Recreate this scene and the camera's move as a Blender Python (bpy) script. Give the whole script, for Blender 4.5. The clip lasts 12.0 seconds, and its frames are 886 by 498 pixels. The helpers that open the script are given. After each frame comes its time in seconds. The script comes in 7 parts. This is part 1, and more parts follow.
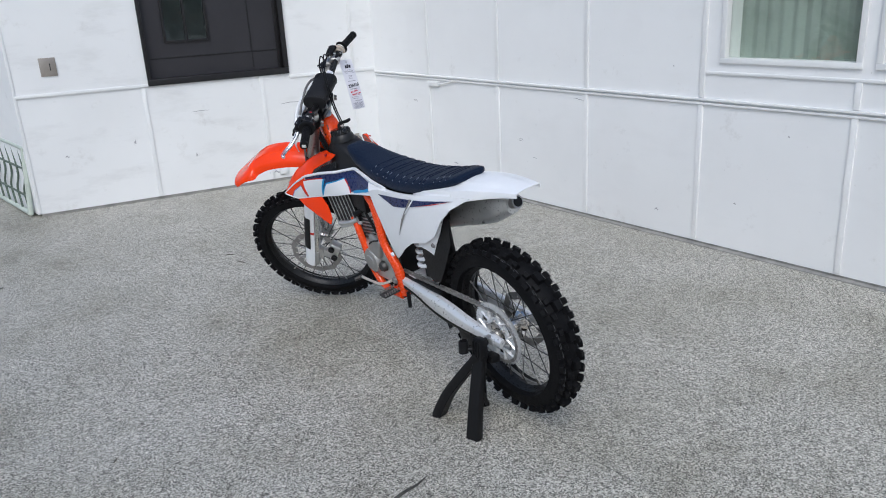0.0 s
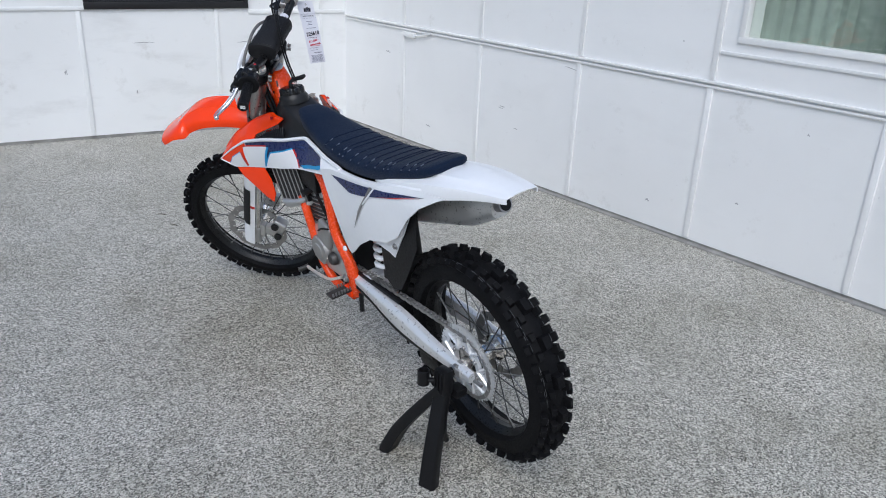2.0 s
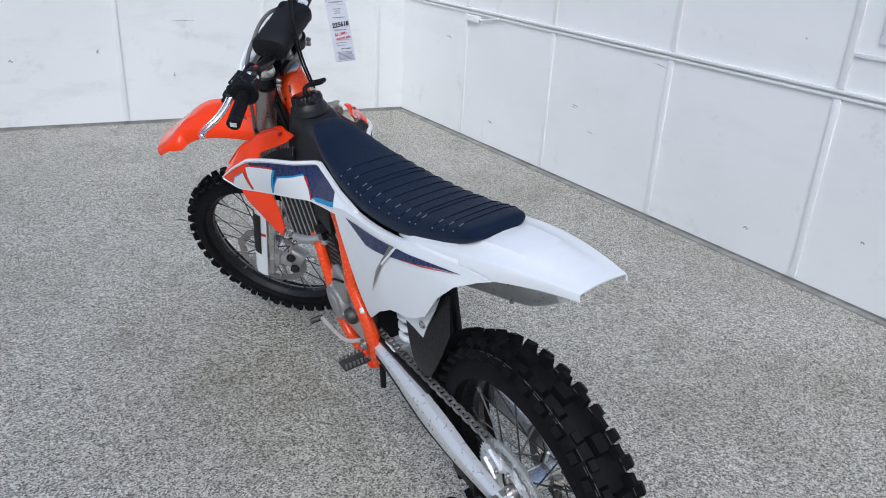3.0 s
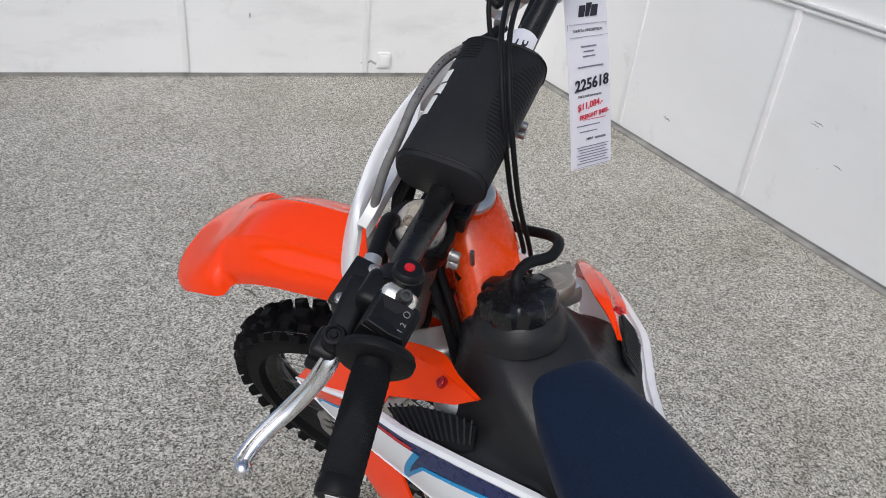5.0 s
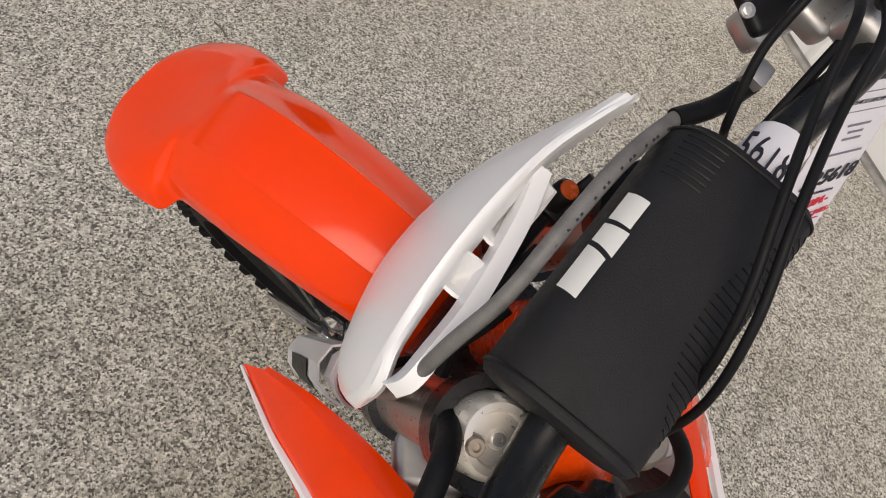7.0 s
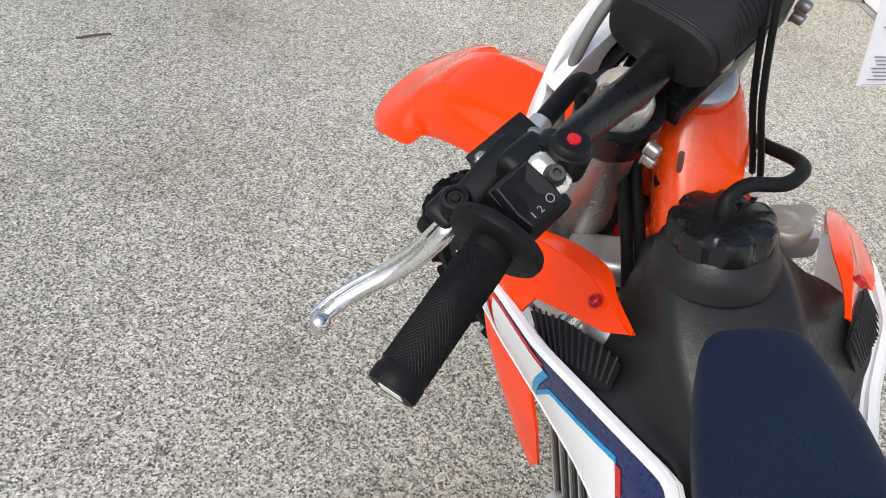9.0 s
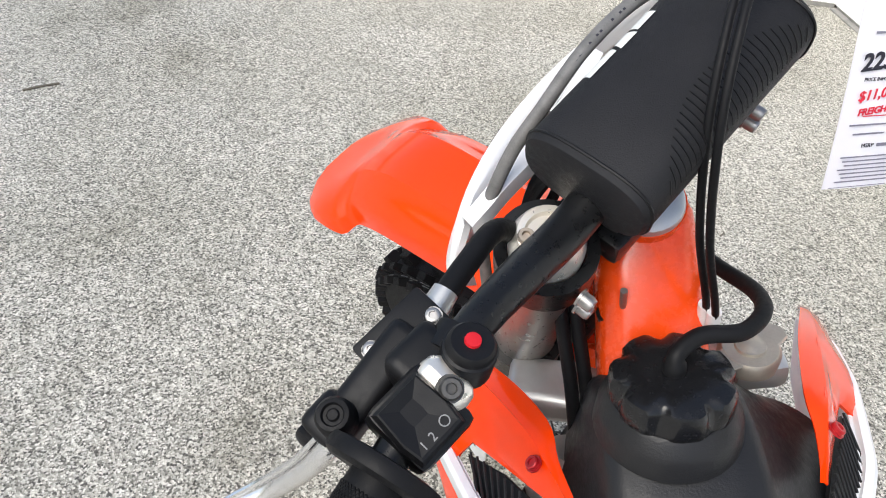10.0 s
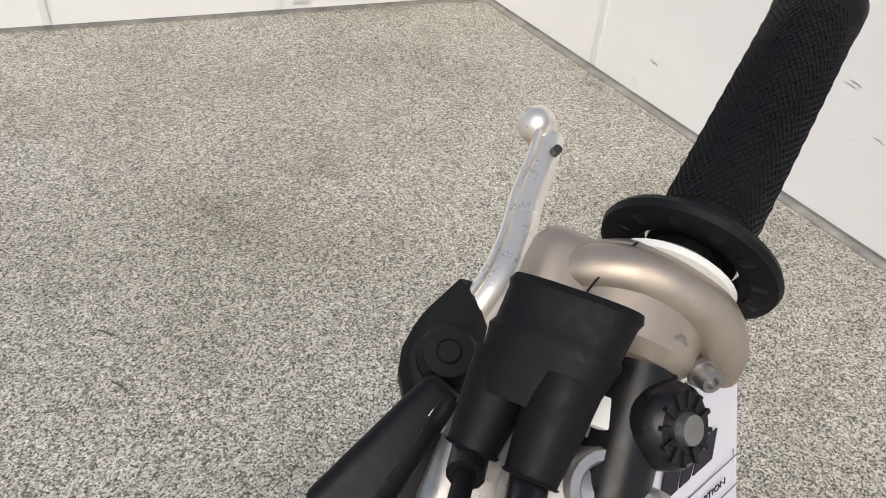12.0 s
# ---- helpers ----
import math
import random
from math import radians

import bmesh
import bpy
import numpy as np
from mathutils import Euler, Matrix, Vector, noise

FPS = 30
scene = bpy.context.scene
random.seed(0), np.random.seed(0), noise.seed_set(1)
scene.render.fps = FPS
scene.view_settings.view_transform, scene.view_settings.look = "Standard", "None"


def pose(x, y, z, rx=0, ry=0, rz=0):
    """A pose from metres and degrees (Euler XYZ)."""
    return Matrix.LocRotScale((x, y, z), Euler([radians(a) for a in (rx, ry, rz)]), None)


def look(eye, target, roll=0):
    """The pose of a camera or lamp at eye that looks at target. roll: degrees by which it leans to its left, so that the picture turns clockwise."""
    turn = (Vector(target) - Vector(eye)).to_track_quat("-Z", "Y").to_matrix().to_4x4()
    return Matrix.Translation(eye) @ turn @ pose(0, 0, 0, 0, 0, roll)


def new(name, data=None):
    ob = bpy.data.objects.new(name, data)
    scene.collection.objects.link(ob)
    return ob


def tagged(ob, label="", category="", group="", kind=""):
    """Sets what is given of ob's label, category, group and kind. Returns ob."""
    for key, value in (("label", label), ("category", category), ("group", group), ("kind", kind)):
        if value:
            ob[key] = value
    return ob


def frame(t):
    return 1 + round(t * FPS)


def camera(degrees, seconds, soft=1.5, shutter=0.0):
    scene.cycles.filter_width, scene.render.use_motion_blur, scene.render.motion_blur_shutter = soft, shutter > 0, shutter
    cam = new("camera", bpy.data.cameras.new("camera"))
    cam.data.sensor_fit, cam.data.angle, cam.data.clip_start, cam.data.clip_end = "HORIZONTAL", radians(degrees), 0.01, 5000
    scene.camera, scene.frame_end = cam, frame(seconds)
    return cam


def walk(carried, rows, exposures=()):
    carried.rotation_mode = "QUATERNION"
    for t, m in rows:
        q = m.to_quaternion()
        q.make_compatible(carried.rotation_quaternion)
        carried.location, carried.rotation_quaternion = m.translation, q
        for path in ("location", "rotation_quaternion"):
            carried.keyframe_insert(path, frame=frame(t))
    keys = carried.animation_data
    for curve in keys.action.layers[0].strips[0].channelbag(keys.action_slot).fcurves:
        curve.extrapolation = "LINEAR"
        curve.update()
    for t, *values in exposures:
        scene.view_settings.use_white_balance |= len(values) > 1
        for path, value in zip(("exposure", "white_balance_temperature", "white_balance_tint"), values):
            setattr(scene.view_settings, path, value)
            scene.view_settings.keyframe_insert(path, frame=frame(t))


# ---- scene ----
cam = camera(60.0, 12.0, 1.0)
PATH = [
    (0, (0.515, -0.043, 1.552), (1.663, 1.465, 0.914), -3.0),
    (0.5, (0.399, -0.082, 1.559), (1.615, 1.369, 0.917), -1.4),
    (1, (0.496, -0.006, 1.543), (1.734, 1.421, 0.886), -0.3),
    (1.5, (0.685, 0.14, 1.531), (1.891, 1.574, 0.832), 0.9),
    (2, (0.859, 0.422, 1.527), (2.058, 1.831, 0.768), 2.4),
    (2.5, (1.074, 0.663, 1.504), (2.234, 2.089, 0.714), 2.8),
    (2.7, (1.17, 0.756, 1.508), (2.289, 2.207, 0.706), 3.0),
    (4.5, (1.721, 1.938, 1.454), (2.584, 3.482, 0.52), 2.9),
    (5, (1.769, 2.295, 1.465), (2.633, 3.775, 0.434), 6.4),
    (5.5, (1.852, 2.553, 1.471), (2.672, 3.928, 0.271), 13.6),
    (6, (1.897, 2.714, 1.48), (2.66, 3.915, 0.076), 20.9),
    (6.5, (1.891, 2.794, 1.498), (2.683, 3.782, -0.051), 28.4),
    (7, (1.88, 2.819, 1.485), (2.748, 3.696, -0.089), 33.7),
    (7.5, (1.898, 2.76, 1.448), (2.653, 3.737, -0.126), 29.9),
    (9.3, (1.881, 2.357, 1.366), (2.118, 3.869, 0.078), 9.2),
    (9.5, (1.886, 2.389, 1.371), (2.124, 3.888, 0.069), 9.4),
    (10, (1.954, 2.522, 1.404), (2.24, 4.017, 0.107), 7.6),
    (10.2, (1.994, 2.592, 1.426), (2.357, 4.091, 0.153), 5.9),
    (10.5, (2.04, 2.714, 1.446), (2.634, 4.193, 0.238), 5.5),
    (10.7, (2.091, 2.8, 1.467), (2.804, 4.241, 0.277), 4.0),
    (11, (2.157, 2.887, 1.485), (2.98, 4.283, 0.314), 3.2),
    (11.5, (2.218, 2.975, 1.488), (3.09, 4.334, 0.307), 3.8),
    (12, (2.209, 2.981, 1.478), (3.091, 4.247, 0.206), 5.7),
]
EXPOSURES = [(0.0, 0.08, 5780, 7), (2.5, 0.08, 5680, 7), (4.5, 0.05, 5880, 8), (5.5, 0.05, 6550, 10), (6.5, 0.06, 6950, 11), (7.5, 0.04, 7200, 12), (9.3, 0.68, 6350, 7), (10.0, 0.80, 6350, 7), (10.5, 0.30, 6500, 9), (11.0, 0.15, 6450, 9), (11.5, 0.17, 6500, 8), (12.0, 0.26, 6700, 9)]
TRUE = 0.95
walk(cam, [(t, look(eye, target, roll)) for t, eye, target, roll in PATH], EXPOSURES)

# ---------------------------------------------------------------- light
world = bpy.data.worlds.new("sky")
scene.world = world
world.use_nodes = True
wn = world.node_tree.nodes
sky = wn.new("ShaderNodeTexSky")
sky.sky_type = 'NISHITA'
sky.sun_disc = False
sky.dust_density, sky.air_density = 3.0, 1.0
SUN_EL, SUN_ROT = radians(48), radians(225)
sky.sun_elevation, sky.sun_rotation = SUN_EL, SUN_ROT
world.node_tree.links.new(sky.outputs[0], wn["Background"].inputs[0])
wn["Background"].inputs[1].default_value = 0.115
sun = new("sun", bpy.data.lights.new("sun", 'SUN'))
sun.data.energy, sun.data.angle, sun.data.color = 1.3, radians(40), (1.0, 0.96, 0.90)
sun.rotation_euler = (radians(42), 0, radians(-48))


# ---------------------------------------------------------------- materials
def material(name, color, rough=0.5, metal=0.0, spec=0.5, coat=0.0):
    m = bpy.data.materials.new(name)
    m.use_nodes = True
    b = m.node_tree.nodes["Principled BSDF"]
    b.inputs["Base Color"].default_value = (*color, 1)
    b.inputs["Roughness"].default_value = rough
    b.inputs["Metallic"].default_value = metal
    b.inputs["Specular IOR Level"].default_value = spec
    b.inputs["Coat Weight"].default_value = coat
    return m


def node(m, kind, **inputs):
    n = m.node_tree.nodes.new(kind)
    for key, value in inputs.items():
        n.inputs[key.replace("_", " ")].default_value = value
    return n


def wire(m, a, b):
    m.node_tree.links.new(a, b)


def bsdf(m):
    return m.node_tree.nodes["Principled BSDF"]


def ramp(m, fac, stops):
    r = m.node_tree.nodes.new("ShaderNodeValToRGB")
    el = r.color_ramp.elements
    while len(el) < len(stops):
        el.new(0.5)
    for e, (p, c) in zip(el, stops):
        e.position, e.color = p, (*c, 1)
    wire(m, fac, r.inputs[0])
    return r.outputs[0]


def noise_tex(m, scale, detail=4.0, rough=0.6, coords="Object"):
    tc = m.node_tree.nodes.new("ShaderNodeTexCoord")
    n = node(m, "ShaderNodeTexNoise", Scale=scale, Detail=detail, Roughness=rough)
    wire(m, tc.outputs[coords], n.inputs["Vector"])
    return n.outputs["Fac"]


def bump(m, height, strength, distance):
    b = node(m, "ShaderNodeBump", Strength=strength, Distance=distance)
    wire(m, height, b.inputs["Height"])
    wire(m, b.outputs[0], bsdf(m).inputs["Normal"])


def mix(m, a, b, fac, mode='MIX'):
    x = m.node_tree.nodes.new("ShaderNodeMix")
    x.data_type, x.blend_type = 'RGBA', mode
    for sock, v in ((x.inputs[0], fac), (x.inputs[6], a), (x.inputs[7], b)):
        if isinstance(v, (tuple, float, int)):
            sock.default_value = (*v, 1) if isinstance(v, tuple) else v
        else:
            wire(m, v, sock)
    return x.outputs[2]


def varied(name, color, rough, metal=0.0, amount=0.12, scale=6.0, grain=0.0, grain_scale=400.0, coat=0.0, rough_var=0.1, spec=0.5):
    """A plain surface with soft tonal variation at two scales and, if asked, a fine relief."""
    m = material(name, color, rough, metal, spec, coat)
    big, small = noise_tex(m, scale), noise_tex(m, scale * 14)
    dark = tuple(c * (1 - amount) for c in color)
    light = tuple(min(1, c * (1 + amount * 0.6)) for c in color)
    c1 = ramp(m, big, [(0.3, dark), (0.7, light)])
    c2 = ramp(m, small, [(0.35, tuple(1 - amount * 0.5 for _ in range(3))), (0.6, (1, 1, 1))])
    wire(m, mix(m, c1, c2, 1.0, 'MULTIPLY'), bsdf(m).inputs["Base Color"])
    rr = ramp(m, small, [(0.3, (max(0.02, rough - rough_var),) * 3), (0.7, (min(1, rough + rough_var),) * 3)])
    wire(m, rr, bsdf(m).inputs["Roughness"])
    if grain:
        bump(m, noise_tex(m, grain_scale, 2.0), grain, 0.002)
    return m


def floor_material():
    """Pebble-flecked sealed concrete: close light and dark stone chips, worn and stained at large scale."""
    m = material("pebble_floor", (0.4, 0.38, 0.34), 0.55)
    tc = m.node_tree.nodes.new("ShaderNodeTexCoord")

    def cells(scale):
        vor = node(m, "ShaderNodeTexVoronoi", Scale=scale)
        wire(m, tc.outputs["Object"], vor.inputs["Vector"])
        sep = m.node_tree.nodes.new("ShaderNodeSeparateColor")
        wire(m, vor.outputs["Color"], sep.inputs[0])
        return vor, sep

    vor, sep = cells(225.0)
    chips = ramp(m, sep.outputs[0], [(0.0, (0.060, 0.056, 0.050)), (0.14, (0.135, 0.128, 0.112)), (0.34, (0.31, 0.297, 0.262)), (0.58, (0.47, 0.455, 0.405)), (0.82, (0.64, 0.62, 0.57)), (1.0, (0.78, 0.76, 0.71))])
    grit = ramp(m, cells(95.0)[1].outputs[0], [(0.0, (0.62, 0.615, 0.60)), (0.45, (1.0, 1.0, 1.0)), (1.0, (1.22, 1.22, 1.21))])
    fine = ramp(m, noise_tex(m, 420.0, 3.0, 0.7), [(0.36, (0.62, 0.62, 0.615)), (0.6, (1.08, 1.08, 1.075))])
    clump = ramp(m, noise_tex(m, 24.0, 4.0, 0.7), [(0.30, (0.80, 0.795, 0.775)), (0.5, (1.0, 1.0, 0.995)), (0.7, (1.10, 1.10, 1.095))])
    large = ramp(m, noise_tex(m, 1.1, 5.0, 0.6), [(0.28, (0.69, 0.675, 0.615)), (0.42, (0.91, 0.90, 0.865)), (0.62, (1.06, 1.055, 1.045))])
    stains = ramp(m, noise_tex(m, 4.5, 6.0, 0.75), [(0.30, (0.68, 0.67, 0.63)), (0.47, (1, 1, 1))])
    c = mix(m, chips, grit, 0.45, 'MULTIPLY')
    c = mix(m, c, fine, 0.6, 'MULTIPLY')
    c = mix(m, c, clump, 0.7, 'MULTIPLY')
    c = mix(m, c, large, 1.0, 'MULTIPLY')
    c = mix(m, c, stains, 0.8, 'MULTIPLY')
    wire(m, c, bsdf(m).inputs["Base Color"])
    wire(m, ramp(m, sep.outputs[1], [(0.0, (0.38,) * 3), (1.0, (0.75,) * 3)]), bsdf(m).inputs["Roughness"])
    bump(m, vor.outputs["Distance"], 0.35, 0.003)
    return m


def wall_material(name, smears):
    """White painted board, with scuffs, faint rolled texture and grey smears that run sideways."""
    m = material(name, (0.8, 0.8, 0.79), 0.5)
    soft = ramp(m, noise_tex(m, 0.8, 4.0), [(0.3, (0.79, 0.79, 0.785)), (0.7, (0.85, 0.85, 0.845))])
    scuff = ramp(m, noise_tex(m, 5.0, 8.0, 0.72), [(0.26, (0.80, 0.79, 0.77)), (0.40, (1, 1, 1))])
    speck = ramp(m, noise_tex(m, 38.0, 2.0), [(0.21, (0.62, 0.61, 0.6)), (0.245, (1, 1, 1))])
    c = mix(m, soft, scuff, 0.7, 'MULTIPLY')
    c = mix(m, c, speck, 0.5, 'MULTIPLY')
    tc = m.node_tree.nodes.new("ShaderNodeTexCoord")
    mp = m.node_tree.nodes.new("ShaderNodeMapping")
    mp.inputs["Scale"].default_value = (1.0, 1.0, 3.2)
    wire(m, tc.outputs["Object"], mp.inputs["Vector"])
    rub = node(m, "ShaderNodeTexNoise", Scale=1.6, Detail=7.0, Roughness=0.62)
    wire(m, mp.outputs[0], rub.inputs["Vector"])
    c = mix(m, c, ramp(m, rub.outputs["Fac"], [(0.30, (0.66, 0.655, 0.64)), (0.47, (1, 1, 1))]), smears, 'MULTIPLY')
    wire(m, c, bsdf(m).inputs["Base Color"])
    bump(m, noise_tex(m, 90.0, 3.0), 0.12, 0.002)
    return m


MAT_FLOOR = floor_material()
MAT_WALL = wall_material("white_wall_paint", 0.08)
MAT_RUBBED = wall_material("rubbed_white_wall_paint", 0.32)
MAT_TRIM = varied("white_trim_paint", (0.82, 0.82, 0.81), 0.4, amount=0.05, scale=3.0)
MAT_CRACK = varied("dark_crack_dirt", (0.075, 0.072, 0.066), 0.9, amount=0.5, scale=40.0, grain=0.4)
MAT_JOINT = varied("joint_dirt", (0.20, 0.193, 0.178), 0.9, amount=0.6, scale=25.0, grain=0.4)
MAT_SEAL = varied("grey_sealant", (0.34, 0.33, 0.31), 0.8, amount=0.35, scale=9.0, grain=0.3)
MAT_DARKFRAME = varied("dark_bronze_frame", (0.009, 0.008, 0.009), 0.42, amount=0.2)
MAT_DARKPANEL = varied("dark_grey_panel", (0.024, 0.022, 0.026), 0.5, amount=0.15, scale=2.0)
MAT_STEELPLATE = varied("brushed_steel_plate", (0.38, 0.34, 0.30), 0.45, 0.6, 0.15)
MAT_WALLGREY = varied("plain_wall_grey", (0.42, 0.42, 0.415), 0.8, amount=0.25, scale=5.0)
MAT_SCUFF = varied("dark_scuff", (0.46, 0.46, 0.47), 0.8, amount=0.4, scale=20.0)
MAT_GREENMETAL = varied("pale_green_metal", (0.55, 0.60, 0.53), 0.5, amount=0.15)
MAT_DARKGREEN = varied("dark_green_bars", (0.10, 0.13, 0.10), 0.55)


# ---------------------------------------------------------------- mesh helpers
def part(name, bm, mat, parent=None, label="", smooth=True):
    """Links a bmesh as one mesh object under a thing or a part."""
    me = bpy.data.meshes.new(name)
    bm.normal_update()
    bm.to_mesh(me)
    bm.free()
    me.materials.append(mat)
    if smooth:
        for p in me.polygons:
            p.use_smooth = True
        me.set_sharp_from_angle(angle=radians(38))
    ob = new(name, me)
    if parent is not None:
        ob.parent = parent
    if label:
        ob["label"] = label
    return ob


def empty(name, m=None):
    ob = new(name)
    if m is not None:
        ob.matrix_world = m
    return ob


def box(bm, size, at=(0, 0, 0), rot=None, bevel=0.0, segs=2):
    """Adds a box, bevelled if asked, to bm."""
    r = bmesh.ops.create_cube(bm, size=1.0)
    verts = r["verts"]
    m = Matrix.Translation(at) @ (rot.to_4x4() if rot is not None else Matrix()) @ Matrix.Diagonal((*size, 1))
    bmesh.ops.transform(bm, matrix=m, verts=verts)
    if bevel:
        edges = list({e for v in verts for e in v.link_edges})
        bmesh.ops.bevel(bm, geom=edges, offset=bevel, segments=segs, affect='EDGES', profile=0.6)
    return bm


def bbox(size, at=(0, 0, 0), rot=None, bevel=0.0, segs=2):
    return box(bmesh.new(), size, at, rot, bevel, segs)


def ring_mesh(bm, rings, closed=True, caps=True, loop=False):
    """Skins rings of points, all of one length, into bm."""
    rows = [[bm.verts.new(p) for p in ring] for ring in rings]
    pairs = list(zip(rows, rows[1:])) + ([(rows[-1], rows[0])] if loop else [])
    n = len(rows[0])
    for a, b in pairs:
        for i in range(n if closed else n - 1):
            j = (i + 1) % n
            bm.faces.new((a[i], a[j], b[j], b[i]))
    if caps and closed and not loop:
        bm.faces.new(rows[0][::-1])
        bm.faces.new(rows[-1])
    return bm


def smooth_path(points, per=6, loop=False):
    """A Catmull-Rom curve through the points."""
    pts = [Vector(p) for p in points]
    if len(pts) < 3:
        return pts
    out = []
    n = len(pts)
    for i in range(n if loop else n - 1):
        p0 = pts[(i - 1) % n] if loop or i else pts[0] * 2 - pts[1]
        p1, p2 = pts[i], pts[(i + 1) % n]
        p3 = pts[(i + 2) % n] if loop or i + 2 < n else pts[-1] * 2 - pts[-2]
        for k in range(per):
            t = k / per
            out.append(0.5 * ((2 * p1) + (p2 - p0) * t + (2 * p0 - 5 * p1 + 4 * p2 - p3) * t * t + (3 * p1 - p0 - 3 * p2 + p3) * t ** 3))
    if not loop:
        out.append(pts[-1])
    return out


def tube(bm, points, radius, segs=12, per=6, loop=False, flat=1.0, up=None):
    """A tube along a smooth path. radius: one, or one for each given point. flat: width against height, the width lying across up."""
    radii = list(radius) if isinstance(radius, (list, tuple)) else [radius] * len(points)
    path = smooth_path(points, per, loop)
    rr = [v.x for v in smooth_path([(r, 0, 0) for r in radii], per, loop)] if len(points) > 2 else radii
    n = len(path)
    ref = Vector(up) if up else None
    rings = []
    for i, p in enumerate(path):
        a, b = path[(i - 1) % n if loop else max(i - 1, 0)], path[(i + 1) % n if loop else min(i + 1, n - 1)]
        d = (b - a).normalized()
        if ref is None:
            ref = Vector((0, 0, 1)) if abs(d.z) < 0.9 else Vector((1, 0, 0))
        side = d.cross(ref).normalized()
        v = side.cross(d).normalized()
        if up is None:
            ref = v
        r = max(rr[i], 1e-4)
        rings.append([p + side * (r * flat * math.cos(2 * math.pi * k / segs)) + v * (r * math.sin(2 * math.pi * k / segs)) for k in range(segs)])
    return ring_mesh(bm, rings, loop=loop)


def btube(points, radius, segs=12, per=6, loop=False, flat=1.0, up=None):
    return tube(bmesh.new(), points, radius, segs, per, loop, flat, up)


def lathe(bm, profile, segs=32, m=None, loop=False):
    """Turns a profile of (radius, x) about the x axis; loop closes the profile on itself."""
    m = m or Matrix()
    rings = []
    for k in range(segs):
        a = 2 * math.pi * k / segs
        rings.append([m @ Vector((x, r * math.cos(a), r * math.sin(a))) for r, x in profile])
    rows = [[bm.verts.new(p) for p in ring] for ring in rings]
    n = len(profile)
    for i in range(segs):
        a, b = rows[i], rows[(i + 1) % segs]
        for k in range(n if loop else n - 1):
            q = (k + 1) % n
            bm.faces.new((a[k], b[k], b[q], a[q]))
    if not loop:
        if profile[0][0] > 1e-6:
            bm.faces.new([r[0] for r in rows][::-1])
        if profile[-1][0] > 1e-6:
            bm.faces.new([r[-1] for r in rows])
    bmesh.ops.remove_doubles(bm, verts=bm.verts, dist=1e-6)
    bmesh.ops.recalc_face_normals(bm, faces=bm.faces)
    return bm


def blathe(profile, segs=32, m=None, loop=False):
    return lathe(bmesh.new(), profile, segs, m, loop)


def slab(outline, thickness, m=None, bevel=0.0):
    """A flat plate from a 2D outline in its xy plane, with its thickness along z."""
    bm = bmesh.new()
    vs = [bm.verts.new((x, y, 0)) for x, y in outline]
    f = bm.faces.new(vs)
    r = bmesh.ops.extrude_face_region(bm, geom=[f])
    bmesh.ops.translate(bm, vec=(0, 0, thickness), verts=[v for v in r["geom"] if isinstance(v, bmesh.types.BMVert)])
    bmesh.ops.recalc_face_normals(bm, faces=bm.faces)
    if bevel:
        bmesh.ops.bevel(bm, geom=list(bm.edges), offset=bevel, segments=1, affect='EDGES')
    if m is not None:
        bmesh.ops.transform(bm, matrix=m, verts=bm.verts)
    return bm


def merge(*meshes):
    """One bmesh out of several."""
    first = meshes[0]
    for other in meshes[1:]:
        me = bpy.data.meshes.new("joined")
        other.to_mesh(me)
        other.free()
        first.from_mesh(me)
        bpy.data.meshes.remove(me)
    return first


def thicken(bm, thickness):
    """Gives an open sheet a back side at an even distance behind it, and closes its rim."""
    bm.normal_update()
    front = list(bm.faces)
    rim = [e for e in bm.edges if e.is_boundary]
    back = {v: bm.verts.new(v.co - v.normal * thickness) for v in list(bm.verts)}
    for e in rim:
        f = e.link_faces[0]
        a, b = e.verts
        for lp in f.loops:
            if lp.edge == e:
                a, b = lp.vert, lp.link_loop_next.vert
        bm.faces.new((b, a, back[a], back[b]))
    for f in front:
        bm.faces.new([back[v] for v in reversed(f.verts)])
    bmesh.ops.recalc_face_normals(bm, faces=bm.faces)


def sheet(grid, thickness):
    """A shell of even thickness over a grid of points (rows of equal length)."""
    bm = bmesh.new()
    rows = [[bm.verts.new(p) for p in row] for row in grid]
    for a, b in zip(rows, rows[1:]):
        for i in range(len(a) - 1):
            bm.faces.new((a[i], a[i + 1], b[i + 1], b[i]))
    bm.normal_update()
    thicken(bm, thickness)
    bmesh.ops.recalc_face_normals(bm, faces=bm.faces)
    return bm


def bolt(parent, at, axis, radius=0.006, length=0.005, mat=None, name="bolt", label=""):
    """A small round-headed hex bolt with its head along axis."""
    m = Matrix.Translation(at) @ Vector(axis).to_track_quat('X', 'Z').to_matrix().to_4x4()
    bm = blathe([(0.0, length * 0.55), (radius * 0.45, length * 0.55), (radius * 0.5, length), (radius * 0.85, length), (radius, length * 0.75), (radius, 0), (radius * 1.25, 0), (radius * 1.25, -0.002)], 12, m)
    return part(name, bm, mat, parent, label)


# ---------------------------------------------------------------- the setting
CORNER = Vector((4.697, 6.348, 0))
BACK = Vector((-0.98153, 0.19131, 0))
BACK_IN = Vector((-0.19131, -0.98153, 0))
WALL_TOP = 3.2
RAIL_Z = 0.96


def on_back(s, z, out=0.0):
    return CORNER + BACK * s + BACK_IN * out + Vector((0, 0, z))


ROT_BACK = Matrix((BACK, BACK_IN, Vector((0, 0, 1)))).transposed()


